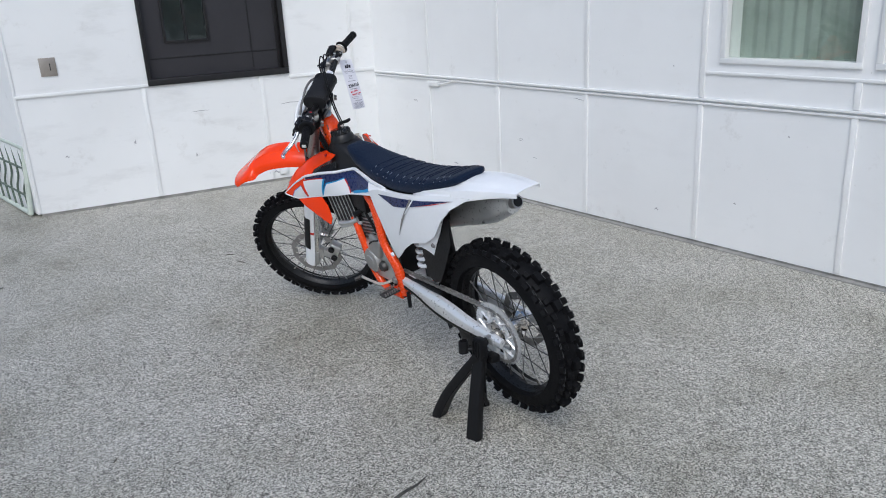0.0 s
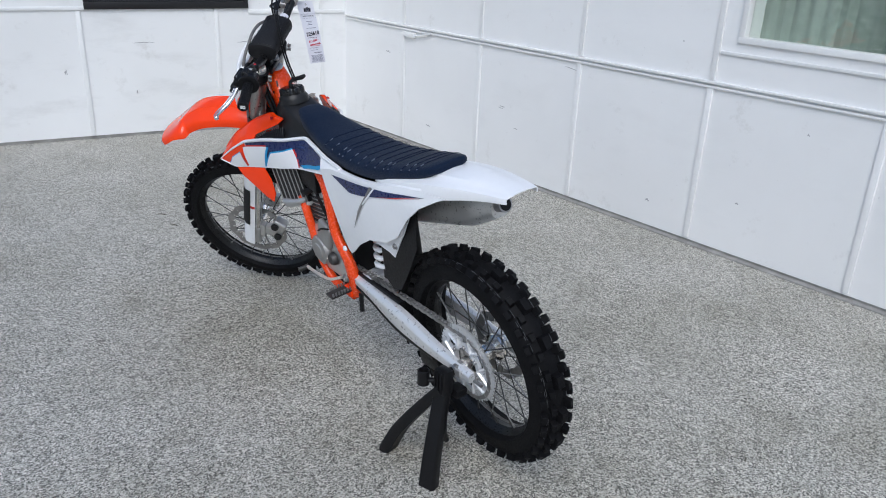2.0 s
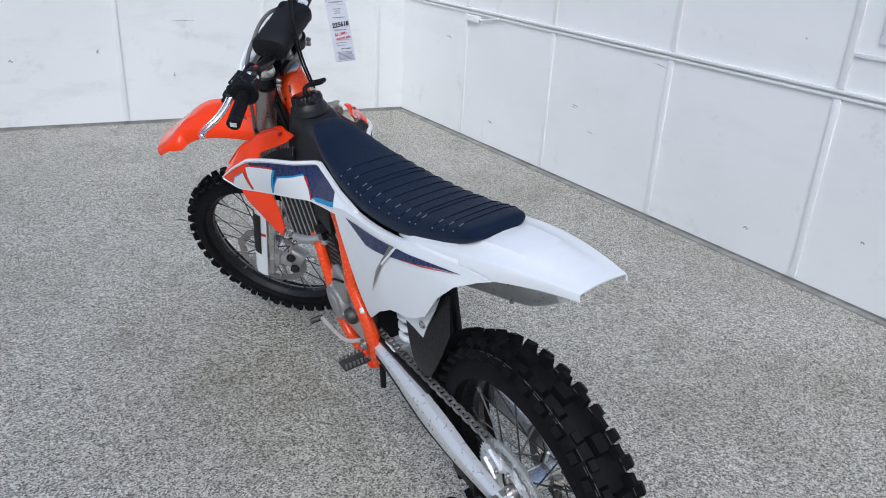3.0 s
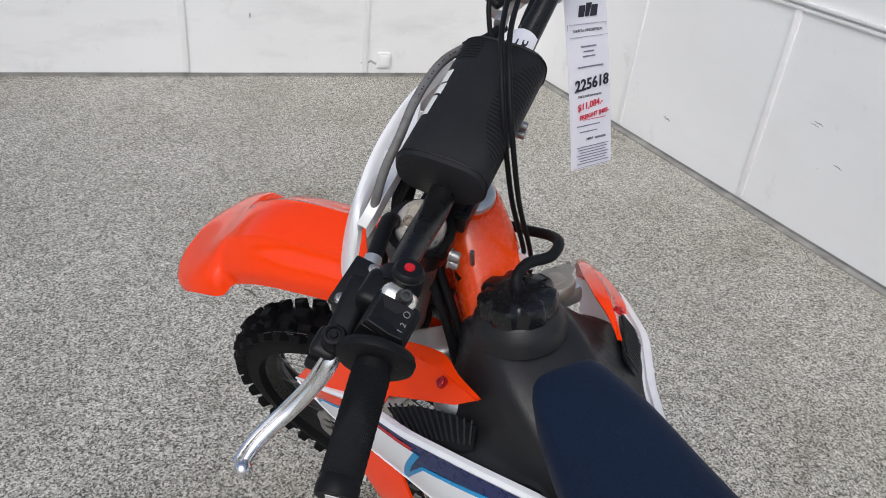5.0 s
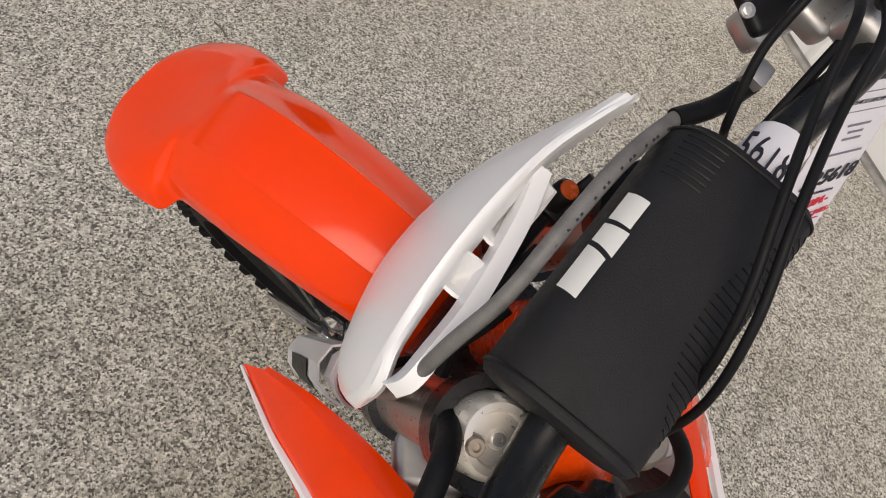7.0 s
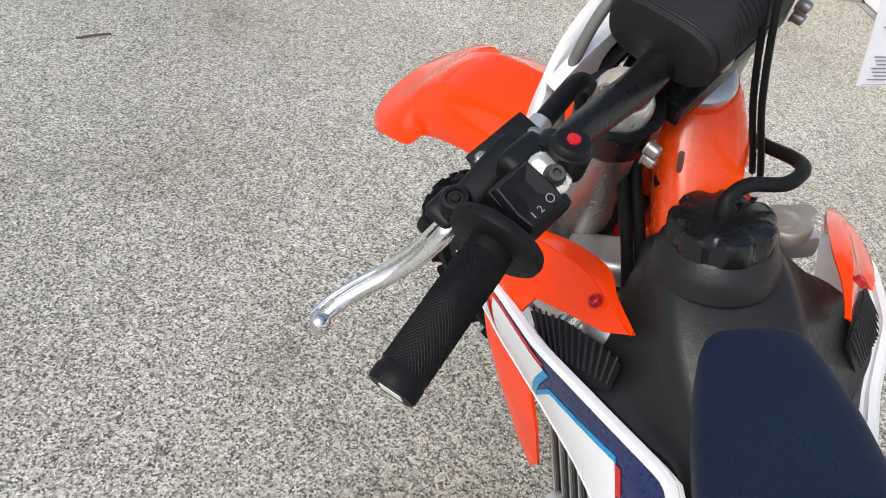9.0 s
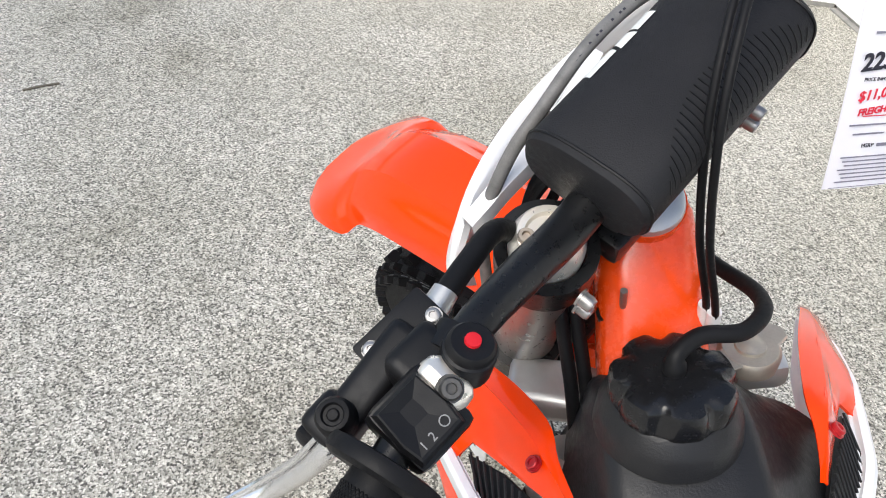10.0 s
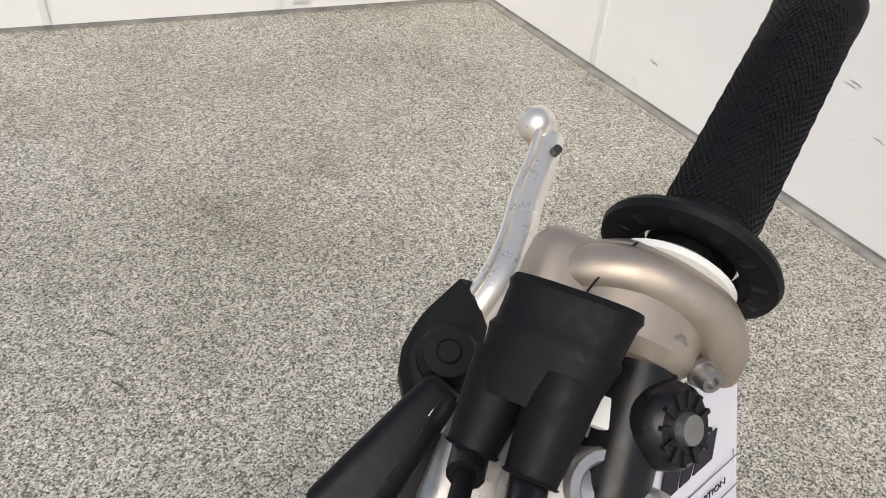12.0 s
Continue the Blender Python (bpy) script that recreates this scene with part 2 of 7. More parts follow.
def back_box(s0, s1, z0, z1, d0, d1, bevel=0.0, bm=None):
    """A box on the back wall: along it, up, and from d0 to d1 out of its face."""
    size = (s1 - s0, d1 - d0, z1 - z0)
    return box(bm or bmesh.new(), size, on_back((s0 + s1) / 2, (z0 + z1) / 2, (d0 + d1) / 2), ROT_BACK, bevel)


def side_box(y0, y1, z0, z1, d0, d1, bevel=0.0, bm=None):
    """The same on the side wall, whose face is x = CORNER.x; d grows into the yard."""
    x = CORNER.x
    return box(bm or bmesh.new(), (d1 - d0, y1 - y0, z1 - z0), (x - (d0 + d1) / 2, (y0 + y1) / 2, (z0 + z1) / 2), None, bevel)


def setting(name, bm, mat, label, category, parent=None, smooth=True):
    ob = part(name, bm, mat, parent, label, smooth)
    if parent is None:
        tagged(ob, category=category, kind="structure")
    return ob


# the ground: one sheet
bm = bmesh.new()
bmesh.ops.create_grid(bm, x_segments=8, y_segments=8, size=60)
ground = setting("ground", bm, MAT_FLOOR, "grey pebble-flecked sealed concrete floor with faint stains", "floor")
part("crack", btube([(1.62, 1.80, -0.0012), (1.69, 1.83, 0.0), (1.76, 1.848, 0.0003), (1.82, 1.853, 0.0), (1.885, 1.875, -0.0012)], [0.002, 0.0075, 0.0065, 0.005, 0.0015], 8, 6, flat=1.0), MAT_CRACK, ground, "dark curved crack at a chipped patch")
part("hairline_joint", bbox((0.0022, 1.45, 0.0016), (2.385, 1.55, -0.0002)), MAT_JOINT, ground, "thin dark joint line in the floor")

# side wall with a window opening for each pane
WIN = [(1.812, 2.587), (0.93, 1.705)]
WIN_Z0, WIN_Z1 = 1.165, 2.35
bm = bmesh.new()
side_box(WIN[0][1], CORNER.y + 0.2, 0.02, WALL_TOP, -0.2, 0, bm=bm)
side_box(-3.5, WIN[0][1], 0.02, WIN_Z0, -0.2, 0, bm=bm)
side_box(-3.5, WIN[0][1], WIN_Z1, WALL_TOP, -0.2, 0, bm=bm)
side_box(WIN[1][1], WIN[0][0], WIN_Z0, WIN_Z1, -0.2, 0, bm=bm)
side_box(-3.5, WIN[1][0], WIN_Z0, WIN_Z1, -0.2, 0, bm=bm)
wall_east = setting("wall_east", bm, MAT_WALL, "white painted panelled wall with battens and a rail", "wall", smooth=False)

BATTENS = [5.49, 4.58, 3.65, 2.722, 1.797, 0.87, -0.06, -0.99]
for y in BATTENS:
    top = WALL_TOP if y > 2.6 else 1.085
    part("batten", side_box(y - 0.017, y + 0.017, 0.03, 0.895, -0.002, 0.011, 0.004), MAT_TRIM, wall_east)
    part("batten", side_box(y - 0.017, y + 0.017, 0.937, top, -0.002, 0.011, 0.004), MAT_TRIM, wall_east)
for z, d in ((0.901, 0.014), (0.926, 0.020)):
    part("rail", side_box(-3.5, 6.333, z - 0.007, z + 0.007, -0.002, d, 0.003), MAT_TRIM, wall_east)
part("rail", side_box(-3.5, 2.70, 1.078, 1.096, -0.002, 0.012, 0.004), MAT_TRIM, wall_east)
# thin grey strips that run along the two rails
part("grime_line", side_box(-3.5, 6.333, 0.926, 0.9325, -0.002, 0.003), MAT_WALLGREY, wall_east)
part("grime_line", side_box(-3.5, 6.333, 0.898, 0.903, -0.002, 0.003), MAT_WALLGREY, wall_east)


def scuff(at, along, length, height, seed):
    """A thin smear of rubbed dirt lying on a wall, along the given way."""
    rnd = random.Random(seed)
    n = 9
    up = [(along * (length * (k / (n - 1) - 0.5))) + Vector((0, 0, height * (math.sin(math.pi * k / (n - 1)) * rnd.uniform(0.3, 1) + rnd.uniform(-0.3, 0.3)))) for k in range(n)]
    low = [p - Vector((0, 0, height * (0.25 + 0.5 * math.sin(math.pi * k / (n - 1))))) for k, p in enumerate(up)]
    return sheet([[at + p for p in up], [at + p for p in low]], 0.0006)


for n, (y, z, l, h) in enumerate(((2.147, 0.754, 0.012, 0.012), (2.934, 1.115, 0.012, 0.008), (4.32, 0.495, 0.05, 0.006), (3.72, 0.85, 0.10, 0.005), (5.70, 0.695, 0.06, 0.010), (4.335, 0.483, 0.05, 0.004), (4.17, 0.364, 0.045, 0.006), (5.15, 0.19, 0.05, 0.012), (3.02, 0.17, 0.03, 0.015), (2.45, 0.31, 0.02, 0.012))):
    part("scuff", scuff(Vector((CORNER.x - 0.002, y, z)), Vector((0, 1, 0.12)), l, h, n), MAT_SCUFF, wall_east)
part("base_seal", side_box(-3.5, 6.333, 0.0, 0.022, -0.15, -0.004), MAT_SEAL, wall_east)
part("base_seal", side_box(-3.5, 6.333, -0.01, 0.008, -0.004, 0.035, 0.003), MAT_SEAL, wall_east)

def glass_material(name, tint, rough=0.02):
    m = material(name, tint, rough)
    b = bsdf(m)
    b.inputs["Transmission Weight"].default_value = 1.0
    b.inputs["IOR"].default_value = 1.45
    return m


MAT_GLASS = glass_material("window_glass", (0.84, 0.89, 0.86))
MAT_CURTAIN = varied("green_curtain", (0.33, 0.375, 0.335), 0.9, amount=0.25, scale=3.0)
# room walls: the dimness indoors is put into this dark grey colour
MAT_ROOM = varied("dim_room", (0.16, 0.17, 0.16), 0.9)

for n, (y0, y1) in enumerate(WIN):
    bm = bmesh.new()
    t = 0.032
    side_box(y0 - 0.02, y1 + 0.02, WIN_Z0 - 0.02, WIN_Z0 + 0.012, -0.06, 0.014, 0.003, bm)
    side_box(y0 - 0.02, y1 + 0.02, WIN_Z1 - 0.012, WIN_Z1 + 0.02, -0.06, 0.014, 0.003, bm)
    side_box(y0 - 0.02, y0 + 0.012, WIN_Z0 + 0.012, WIN_Z1 - 0.012, -0.06, 0.014, 0.003, bm)
    side_box(y1 - 0.012, y1 + 0.02, WIN_Z0 + 0.012, WIN_Z1 - 0.012, -0.06, 0.014, 0.003, bm)
    w = setting(f"window_{n + 1}", bm, MAT_TRIM, "white framed window with greenish reflecting glass", "window")
    pane = part("pane", side_box(y0 + 0.012, y1 - 0.012, WIN_Z0 + 0.012, WIN_Z1 - 0.012, -0.036, -0.03), MAT_GLASS, w, "greenish glass pane", False)
    pane.visible_shadow = False
    cur = [[(CORNER.x + 0.16 + 0.009 * math.sin(k * 1.1) , y0 - 0.02 + (y1 - y0 + 0.04) * k / 60, z) for k in range(61)] for z in (WIN_Z0 - 0.05, WIN_Z1)]
    cu = tagged(part("curtain", sheet(cur, 0.003), MAT_CURTAIN, None, "grey-green pleated curtain behind the window glass"), category="curtain")
    tagged(cu, group="curtains")
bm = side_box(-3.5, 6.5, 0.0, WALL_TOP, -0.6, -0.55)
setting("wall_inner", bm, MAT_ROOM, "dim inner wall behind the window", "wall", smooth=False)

# back wall
S_END = 3.10
DW = (0.852, 2.083, 0.988, 2.30)
bm = bmesh.new()
back_box(-0.25, DW[0], 0.025, WALL_TOP, -0.2, 0, bm=bm)
back_box(DW[0], DW[1], 0.025, DW[2], -0.2, 0, bm=bm)
back_box(DW[0], DW[1], DW[3], WALL_TOP, -0.2, 0, bm=bm)
back_box(DW[1], S_END, 0.025, WALL_TOP, -0.2, 0, bm=bm)
wall_north = setting("wall_north", bm, MAT_RUBBED, "white painted panelled wall with scuffs and battens", "wall", smooth=False)
part("rail", back_box(0.02, DW[0], 0.940, 0.970, -0.002, 0.012, 0.005), MAT_TRIM, wall_north)
part("rail", back_box(DW[1] + 0.0, S_END, 0.978, 1.004, -0.002, 0.014, 0.006), MAT_TRIM, wall_north)
for s, z1 in ((2.130, 0.976), (1.115, 0.985), (0.225, 0.938)):
    part("batten", back_box(s - 0.017, s + 0.017, 0.03, z1, -0.002, 0.010, 0.004), MAT_TRIM, wall_north)
part("batten", back_box(0.210, 0.240, 0.972, WALL_TOP, -0.002, 0.008, 0.003), MAT_TRIM, wall_north)
part("corner_bead", back_box(S_END - 0.012, S_END + 0.012, 0.03, WALL_TOP, -0.012, 0.008, 0.006), MAT_TRIM, wall_north)
part("base_seal", back_box(0.0, S_END - 0.01, 0.0, 0.026, -0.15, -0.006), MAT_SEAL, wall_north)
# the wall returns backwards at its free end
RET = Vector((-0.075, 0.997, 0)).normalized()
e0 = on_back(S_END, 0)
bm = bmesh.new()
rot = Matrix((RET, Vector((-RET.y, RET.x, 0)), Vector((0, 0, 1)))).transposed()
box(bm, (4.0, 0.2, WALL_TOP), e0 + RET * 2.01 + Vector((RET.y, -RET.x, 0)) * 0.09 + Vector((0, 0, WALL_TOP / 2 + 0.02)), rot)
wall_west = setting("wall_west", bm, MAT_WALL, "white painted return wall round the corner", "wall", smooth=False)

# dark service window in the back wall
bm = bmesh.new()
fw = 0.05
back_box(DW[0], DW[1], DW[2] - 0.004, DW[2] + fw, -0.12, 0.022, 0.004, bm)
back_box(DW[0], DW[1], DW[3] - fw, DW[3], -0.12, 0.022, 0.004, bm)
back_box(DW[0], DW[0] + fw * 0.9, DW[2] + fw, DW[3] - fw, -0.12, 0.022, 0.004, bm)
back_box(DW[1] - fw * 0.6, DW[1], DW[2] + fw, DW[3] - fw, -0.12, 0.022, 0.004, bm)
dark = setting("window_3", bm, MAT_DARKFRAME, "dark bronze framed service window with a dark shutter", "window")
bm = bmesh.new()
a, b, c, d = DW[0] + 0.045, DW[1] - 0.03, DW[2] + fw, DW[3] - fw
i0, i1, iz = 1.512, 1.892, 1.325
back_box(a, i0, c, d, -0.075, -0.05, bm=bm)
back_box(i1, b, c, d, -0.075, -0.05, bm=bm)
back_box(i0, i1, c, iz, -0.075, -0.05, bm=bm)
part("shutter", bm, MAT_DARKPANEL, dark, "dark grey flat shutter", False)
part("shutter_edge", back_box(a + 0.25, a + 0.262, c, d, -0.05, -0.046), MAT_DARKFRAME, dark)
part("shutter_edge", back_box(a, a + 0.03, c, d, -0.05, -0.035, 0.003), MAT_DARKFRAME, dark)
part("shutter_edge", back_box(a, b, c + 0.16, c + 0.168, -0.05, -0.044, 0.002), MAT_DARKFRAME, dark)
bm = bmesh.new()
for q in (i0, i1 - 0.02, (i0 + i1) / 2 - 0.01):
    back_box(q, q + 0.02, iz, d, -0.075, -0.03, 0.002, bm)
back_box(i0 + 0.02, i1 - 0.02, iz - 0.001, iz + 0.018, -0.075, -0.032, 0.002, bm)
part("mullion", bm, MAT_DARKFRAME, dark)
p = part("pane", back_box(i0 + 0.01, i1 - 0.01, iz + 0.01, d, -0.068, -0.064), MAT_GLASS, dark, "small dark glass pane", False)
p.visible_shadow = False
setting("room_back", back_box(0.5, 2.5, 0.5, 2.6, -0.8, -0.75), MAT_ROOM, "dim room wall behind the service window", "wall", smooth=False)

# steel cover plate on the back wall
plate = tagged(part("wall_plate", back_box(2.755, 2.877, 1.135, 1.280, -0.002, 0.008, 0.003), MAT_STEELPLATE, None, "square brushed steel cover plate on the white wall"), category="cover plate")
part("slot", back_box(2.797, 2.804, 1.18, 1.235, 0.004, 0.009), MAT_DARKFRAME, plate)
part("slot", back_box(2.825, 2.832, 1.18, 1.235, 0.004, 0.009), MAT_STEELPLATE, plate)
# small vent block low on the back wall
vent = tagged(part("wall_vent", back_box(0.962, 1.045, 0.06, 0.15, -0.002, 0.018, 0.006), MAT_TRIM, None, "small white plastic outlet cover low on the wall"), category="outlet cover")
part("flap", back_box(0.976, 1.03, 0.072, 0.135, 0.014, 0.024, 0.004), MAT_WALL, vent)
# small white junction box with a cable on the side wall rail
jb = tagged(part("junction_box", side_box(5.33, 5.47, 0.845, 0.888, -0.002, 0.03, 0.006), MAT_TRIM, None, "small white junction box below the wall rail"), category="junction box")
part("cable", btube([(CORNER.x - 0.016, 5.34, 0.862), (CORNER.x - 0.02, 5.24, 0.876), (CORNER.x - 0.02, 5.12, 0.903)], 0.006, 8), MAT_TRIM, jb)

# green metal screen leaning at the return wall
g0 = e0 + RET * 0.06 + Vector((-0.05, 0, 0))
scr = tagged(empty("metal_screen", Matrix.Translation(g0) @ Matrix.Rotation(math.atan2(RET.y, RET.x), 4, 'Z') @ Matrix.Rotation(radians(5), 4, 'X')), "pale green metal framed screen with dark bent bars", "screen")
part("frame", btube([(0.03, 0, 0.02), (0.03, 0, 0.52), (0.08, 0, 0.58), (1.1, 0, 0.58), (1.15, 0, 0.52), (1.15, 0, 0.02)], 0.022, 8, 5), MAT_GREENMETAL, scr)
part("bottom_rail", btube([(0.03, 0, 0.03), (1.15, 0, 0.03)], 0.02, 8), MAT_GREENMETAL, scr)
for q in range(5):
    x0 = 0.06 + q * 0.2
    part("bar", btube([(x0, 0, 0.05), (x0 + 0.09, 0.0, 0.2), (x0 + 0.02, 0.0, 0.34), (x0 + 0.12, 0, 0.55)], 0.009, 6), MAT_DARKGREEN, scr)
part("cross_bar", btube([(0.05, 0, 0.40), (1.14, 0, 0.40)], 0.009, 6), MAT_DARKGREEN, scr)
part("cross_bar", btube([(0.05, 0, 0.17), (1.14, 0, 0.17)], 0.009, 6), MAT_DARKGREEN, scr)

for n, (q, z, l, h) in enumerate(((1.685, 0.731, 0.16, 0.007), (0.855, 0.717, 0.20, 0.008), (2.266, 0.525, 0.02, 0.035), (1.772, 0.346, 0.012, 0.03), (1.06, 0.085, 0.16, 0.02), (2.81, 0.475, 0.03, 0.02))):
    part("scuff", scuff(on_back(q, z, 0.0025), BACK, l, h, 40 + n), MAT_WALLGREY if n == 6 else MAT_SCUFF, wall_north)

# a row of trees and shrubs far across the yard, seen only mirrored in the glass
MAT_LEAF = varied("dull_green_leaves", (0.06, 0.085, 0.04), 0.7, amount=0.4, scale=0.6)
rnd = random.Random(11)
verts, faces = [], []
for k in range(26):
    f = k / 25
    cx, cy = (-17 + rnd.uniform(-1, 1), 9 - 26 * f * 2) if f < 0.5 else (-17 + 34 * (f - 0.5) * 2, -17 + rnd.uniform(-1, 1))
    h = rnd.uniform(1.6, 3.6)
    for q in range(330):
        u, a, b = rnd.random() ** 0.45, rnd.uniform(0, 6.283), rnd.uniform(-1, 1)
        c = math.sqrt(1 - b * b)
        p = Vector((cx + 1.7 * u * c * math.cos(a), cy + 1.7 * u * c * math.sin(a), max(0.15, h * (0.5 + 0.5 * u * b))))
        e1 = Vector((rnd.uniform(-1, 1), rnd.uniform(-1, 1), rnd.uniform(-1, 1))).normalized() * rnd.uniform(0.10, 0.24)
        e2 = e1.cross(Vector((rnd.uniform(-1, 1), rnd.uniform(-1, 1), rnd.uniform(-1, 1)))).normalized() * rnd.uniform(0.08, 0.18)
        i = len(verts)
        verts += [p - e1, p - e2, p + e1, p + e2]
        faces.append((i, i + 1, i + 2, i + 3))
me = bpy.data.meshes.new("shrubs")
me.from_pydata(verts, [], faces)
me.materials.append(MAT_LEAF)
tagged(new("shrubs", me), "dark green shrubs and small trees across the yard", "shrubs", kind="stuff")

# ---------------------------------------------------------------- the motorcycle
MAT_TYRE = varied("black_tyre_rubber", (0.0065, 0.0065, 0.0075), 0.62, amount=0.35, scale=18, grain=0.25, grain_scale=500, spec=0.36)
MAT_MOULD = varied("grey_rubber_line", (0.11, 0.112, 0.118), 0.7, amount=0.6, scale=90)
MAT_HUB = varied("polished_hub_metal", (0.80, 0.76, 0.71), 0.17, 1.0, 0.06, 10, rough_var=0.05)
MAT_BLACK = varied("black_plastic", (0.007, 0.007, 0.008), 0.45, amount=0.2, scale=9, grain=0.05, grain_scale=900, spec=0.42)
MAT_GLOSSBLACK = varied("shiny_black_plastic", (0.010, 0.010, 0.011), 0.22, amount=0.2, scale=9, spec=0.4)
MAT_TANK = varied("matt_black_tank_plastic", (0.015, 0.015, 0.0165), 0.42, amount=0.18, scale=10, grain=0.15, grain_scale=500)
MAT_RUBBER = varied("black_rubber", (0.007, 0.007, 0.008), 0.56, amount=0.25, scale=20, grain=0.05, grain_scale=900, spec=0.42)
MAT_PAD = varied("black_foam_pad_cover", (0.017, 0.017, 0.019), 0.6, amount=0.2, scale=14, grain=0.25, grain_scale=900)
MAT_ANOD = varied("black_anodised_metal", (0.02, 0.02, 0.021), 0.33, 0.5, 0.2, 12)
MAT_ORANGE = varied("glossy_orange_plastic", (0.95, 0.052, 0.002), 0.12, amount=0.03, scale=3, coat=0.0, rough_var=0.02, spec=0.36)
MAT_FRAME = varied("orange_frame_paint", (0.88, 0.070, 0.004), 0.26, amount=0.08, scale=8, coat=0.3, rough_var=0.06)
MAT_WHITE = varied("white_plastic", (0.87, 0.875, 0.89), 0.30, amount=0.03, scale=4, coat=0.1, rough_var=0.02)
MAT_NAVY = varied("navy_graphic_film", (0.012, 0.022, 0.10), 0.3, amount=0.2, scale=7, coat=0.2)
MAT_RED = varied("red_film", (0.55, 0.02, 0.015), 0.35, amount=0.1)
MAT_CYAN = varied("light_blue_film", (0.02, 0.30, 0.62), 0.35, amount=0.1)
MAT_ALU = varied("cast_aluminium", (0.62, 0.62, 0.61), 0.40, 0.75, 0.10, 9, grain=0.03, grain_scale=900, rough_var=0.04)
MAT_ZINC = varied("dull_bronze_zinc", (0.52, 0.47, 0.39), 0.42, 0.7, 0.15, 25)
MAT_SILVER = varied("polished_aluminium", (0.92, 0.87, 0.79), 0.30, 0.72, 0.06, 10, rough_var=0.04)
MAT_LEVER = varied("bright_forged_aluminium", (0.77, 0.765, 0.76), 0.20, 0.92, 0.06, 12, rough_var=0.05)
MAT_TITAN = varied("grey_titanium_can", (0.74, 0.73, 0.71), 0.34, 0.45, 0.10, 7)
MAT_FORKTUBE = varied("grey_anodised_fork_tube", (0.36, 0.345, 0.325), 0.34, 0.85, 0.1, 9)
MAT_ARM = varied("brushed_swingarm_metal", (0.78, 0.78, 0.785), 0.30, 0.45, 0.05, 5, rough_var=0.04)
MAT_CAST = varied("grey_cast_perch", (0.46, 0.445, 0.43), 0.36, 0.75, 0.10, 14, grain=0.04, grain_scale=900)
MAT_CHROME = varied("hard_chrome", (0.78, 0.78, 0.78), 0.12, 1.0, 0.05, 10, rough_var=0.04)
MAT_STEEL = varied("dull_steel", (0.42, 0.41, 0.40), 0.42, 0.9, 0.2, 20)
MAT_DARKSTEEL = varied("dark_steel", (0.09, 0.088, 0.085), 0.5, 0.7, 0.25, 20)
MAT_MAGNES = varied("bronze_grey_cast_cover", (0.42, 0.36, 0.30), 0.44, 0.6, 0.12, 12, grain=0.05, grain_scale=900)
MAT_REDPART = varied("red_anodised_part", (0.45, 0.015, 0.02), 0.35, 0.3, 0.1)
MAT_PAPER = varied("white_paper", (0.78, 0.77, 0.82), 0.75, amount=0.03, scale=6)
MAT_INK = varied("black_ink", (0.018, 0.017, 0.03), 0.7, amount=0.2)
MAT_REDINK = varied("red_ink", (0.65, 0.02, 0.05), 0.7, amount=0.2)
MAT_GREYINK = varied("grey_print", (0.22, 0.21, 0.27), 0.7, amount=0.2)
MAT_BUTTON = varied("red_button", (0.62, 0.012, 0.02), 0.4, amount=0.1)
MAT_LED = varied("orange_lens", (0.45, 0.07, 0.01), 0.25, amount=0.2, coat=0.4)
MAT_HOSE = varied("grey_braided_hose", (0.17, 0.165, 0.16), 0.55, amount=0.3, scale=60)


def fin_material():
    """Dark radiator core: close upright tubes and fine fins."""
    m = material("radiator_core", (0.03, 0.03, 0.035), 0.45, 0.5)
    tc = m.node_tree.nodes.new("ShaderNodeTexCoord")
    w = node(m, "ShaderNodeTexWave", Scale=130.0, Distortion=0.0)
    w.bands_direction = 'Y'
    wire(m, tc.outputs["Object"], w.inputs["Vector"])
    wire(m, ramp(m, w.outputs["Fac"], [(0.25, (0.006, 0.006, 0.008)), (0.8, (0.045, 0.046, 0.052))]), bsdf(m).inputs["Base Color"])
    bump(m, w.outputs["Fac"], 0.5, 0.003)
    return m


def seat_material():
    """Navy seat cover: fine gripper weave with a faint sheen."""
    m = material("navy_seat_cover", (0.012, 0.02, 0.055), 0.7)
    fine = ramp(m, noise_tex(m, 420.0, 2.0), [(0.3, (0.0036, 0.0090, 0.024)), (0.7, (0.0070, 0.0165, 0.042))])
    soft = ramp(m, noise_tex(m, 7.0, 4.0), [(0.3, (0.85, 0.85, 0.88)), (0.7, (1.1, 1.1, 1.1))])
    wire(m, mix(m, fine, soft, 1.0, 'MULTIPLY'), bsdf(m).inputs["Base Color"])
    bsdf(m).inputs["Sheen Weight"].default_value = 0.06
    bump(m, noise_tex(m, 700.0, 2.0), 0.4, 0.002)
    return m


def knurl_material(name, color, scale):
    """Grip rubber with crossed diagonal ridges."""
    m = material(name, color, 0.6)
    tc = m.node_tree.nodes.new("ShaderNodeTexCoord")
    outs = []
    for sgn in (1, -1):
        mp = m.node_tree.nodes.new("ShaderNodeMapping")
        mp.inputs["Rotation"].default_value = (0, 0, radians(38 * sgn))
        wire(m, tc.outputs["UV"], mp.inputs["Vector"])
        w = node(m, "ShaderNodeTexWave", Scale=scale, Distortion=0.0)
        wire(m, mp.outputs[0], w.inputs["Vector"])
        outs.append(w.outputs["Fac"])
    mx = m.node_tree.nodes.new("ShaderNodeMath")
    mx.operation = 'MULTIPLY'
    wire(m, outs[0], mx.inputs[0])
    wire(m, outs[1], mx.inputs[1])
    wire(m, ramp(m, mx.outputs[0], [(0.0, tuple(c * 0.55 for c in color)), (0.6, tuple(c * 1.5 for c in color))]), bsdf(m).inputs["Base Color"])
    bump(m, mx.outputs[0], 0.9, 0.0025)
    return m


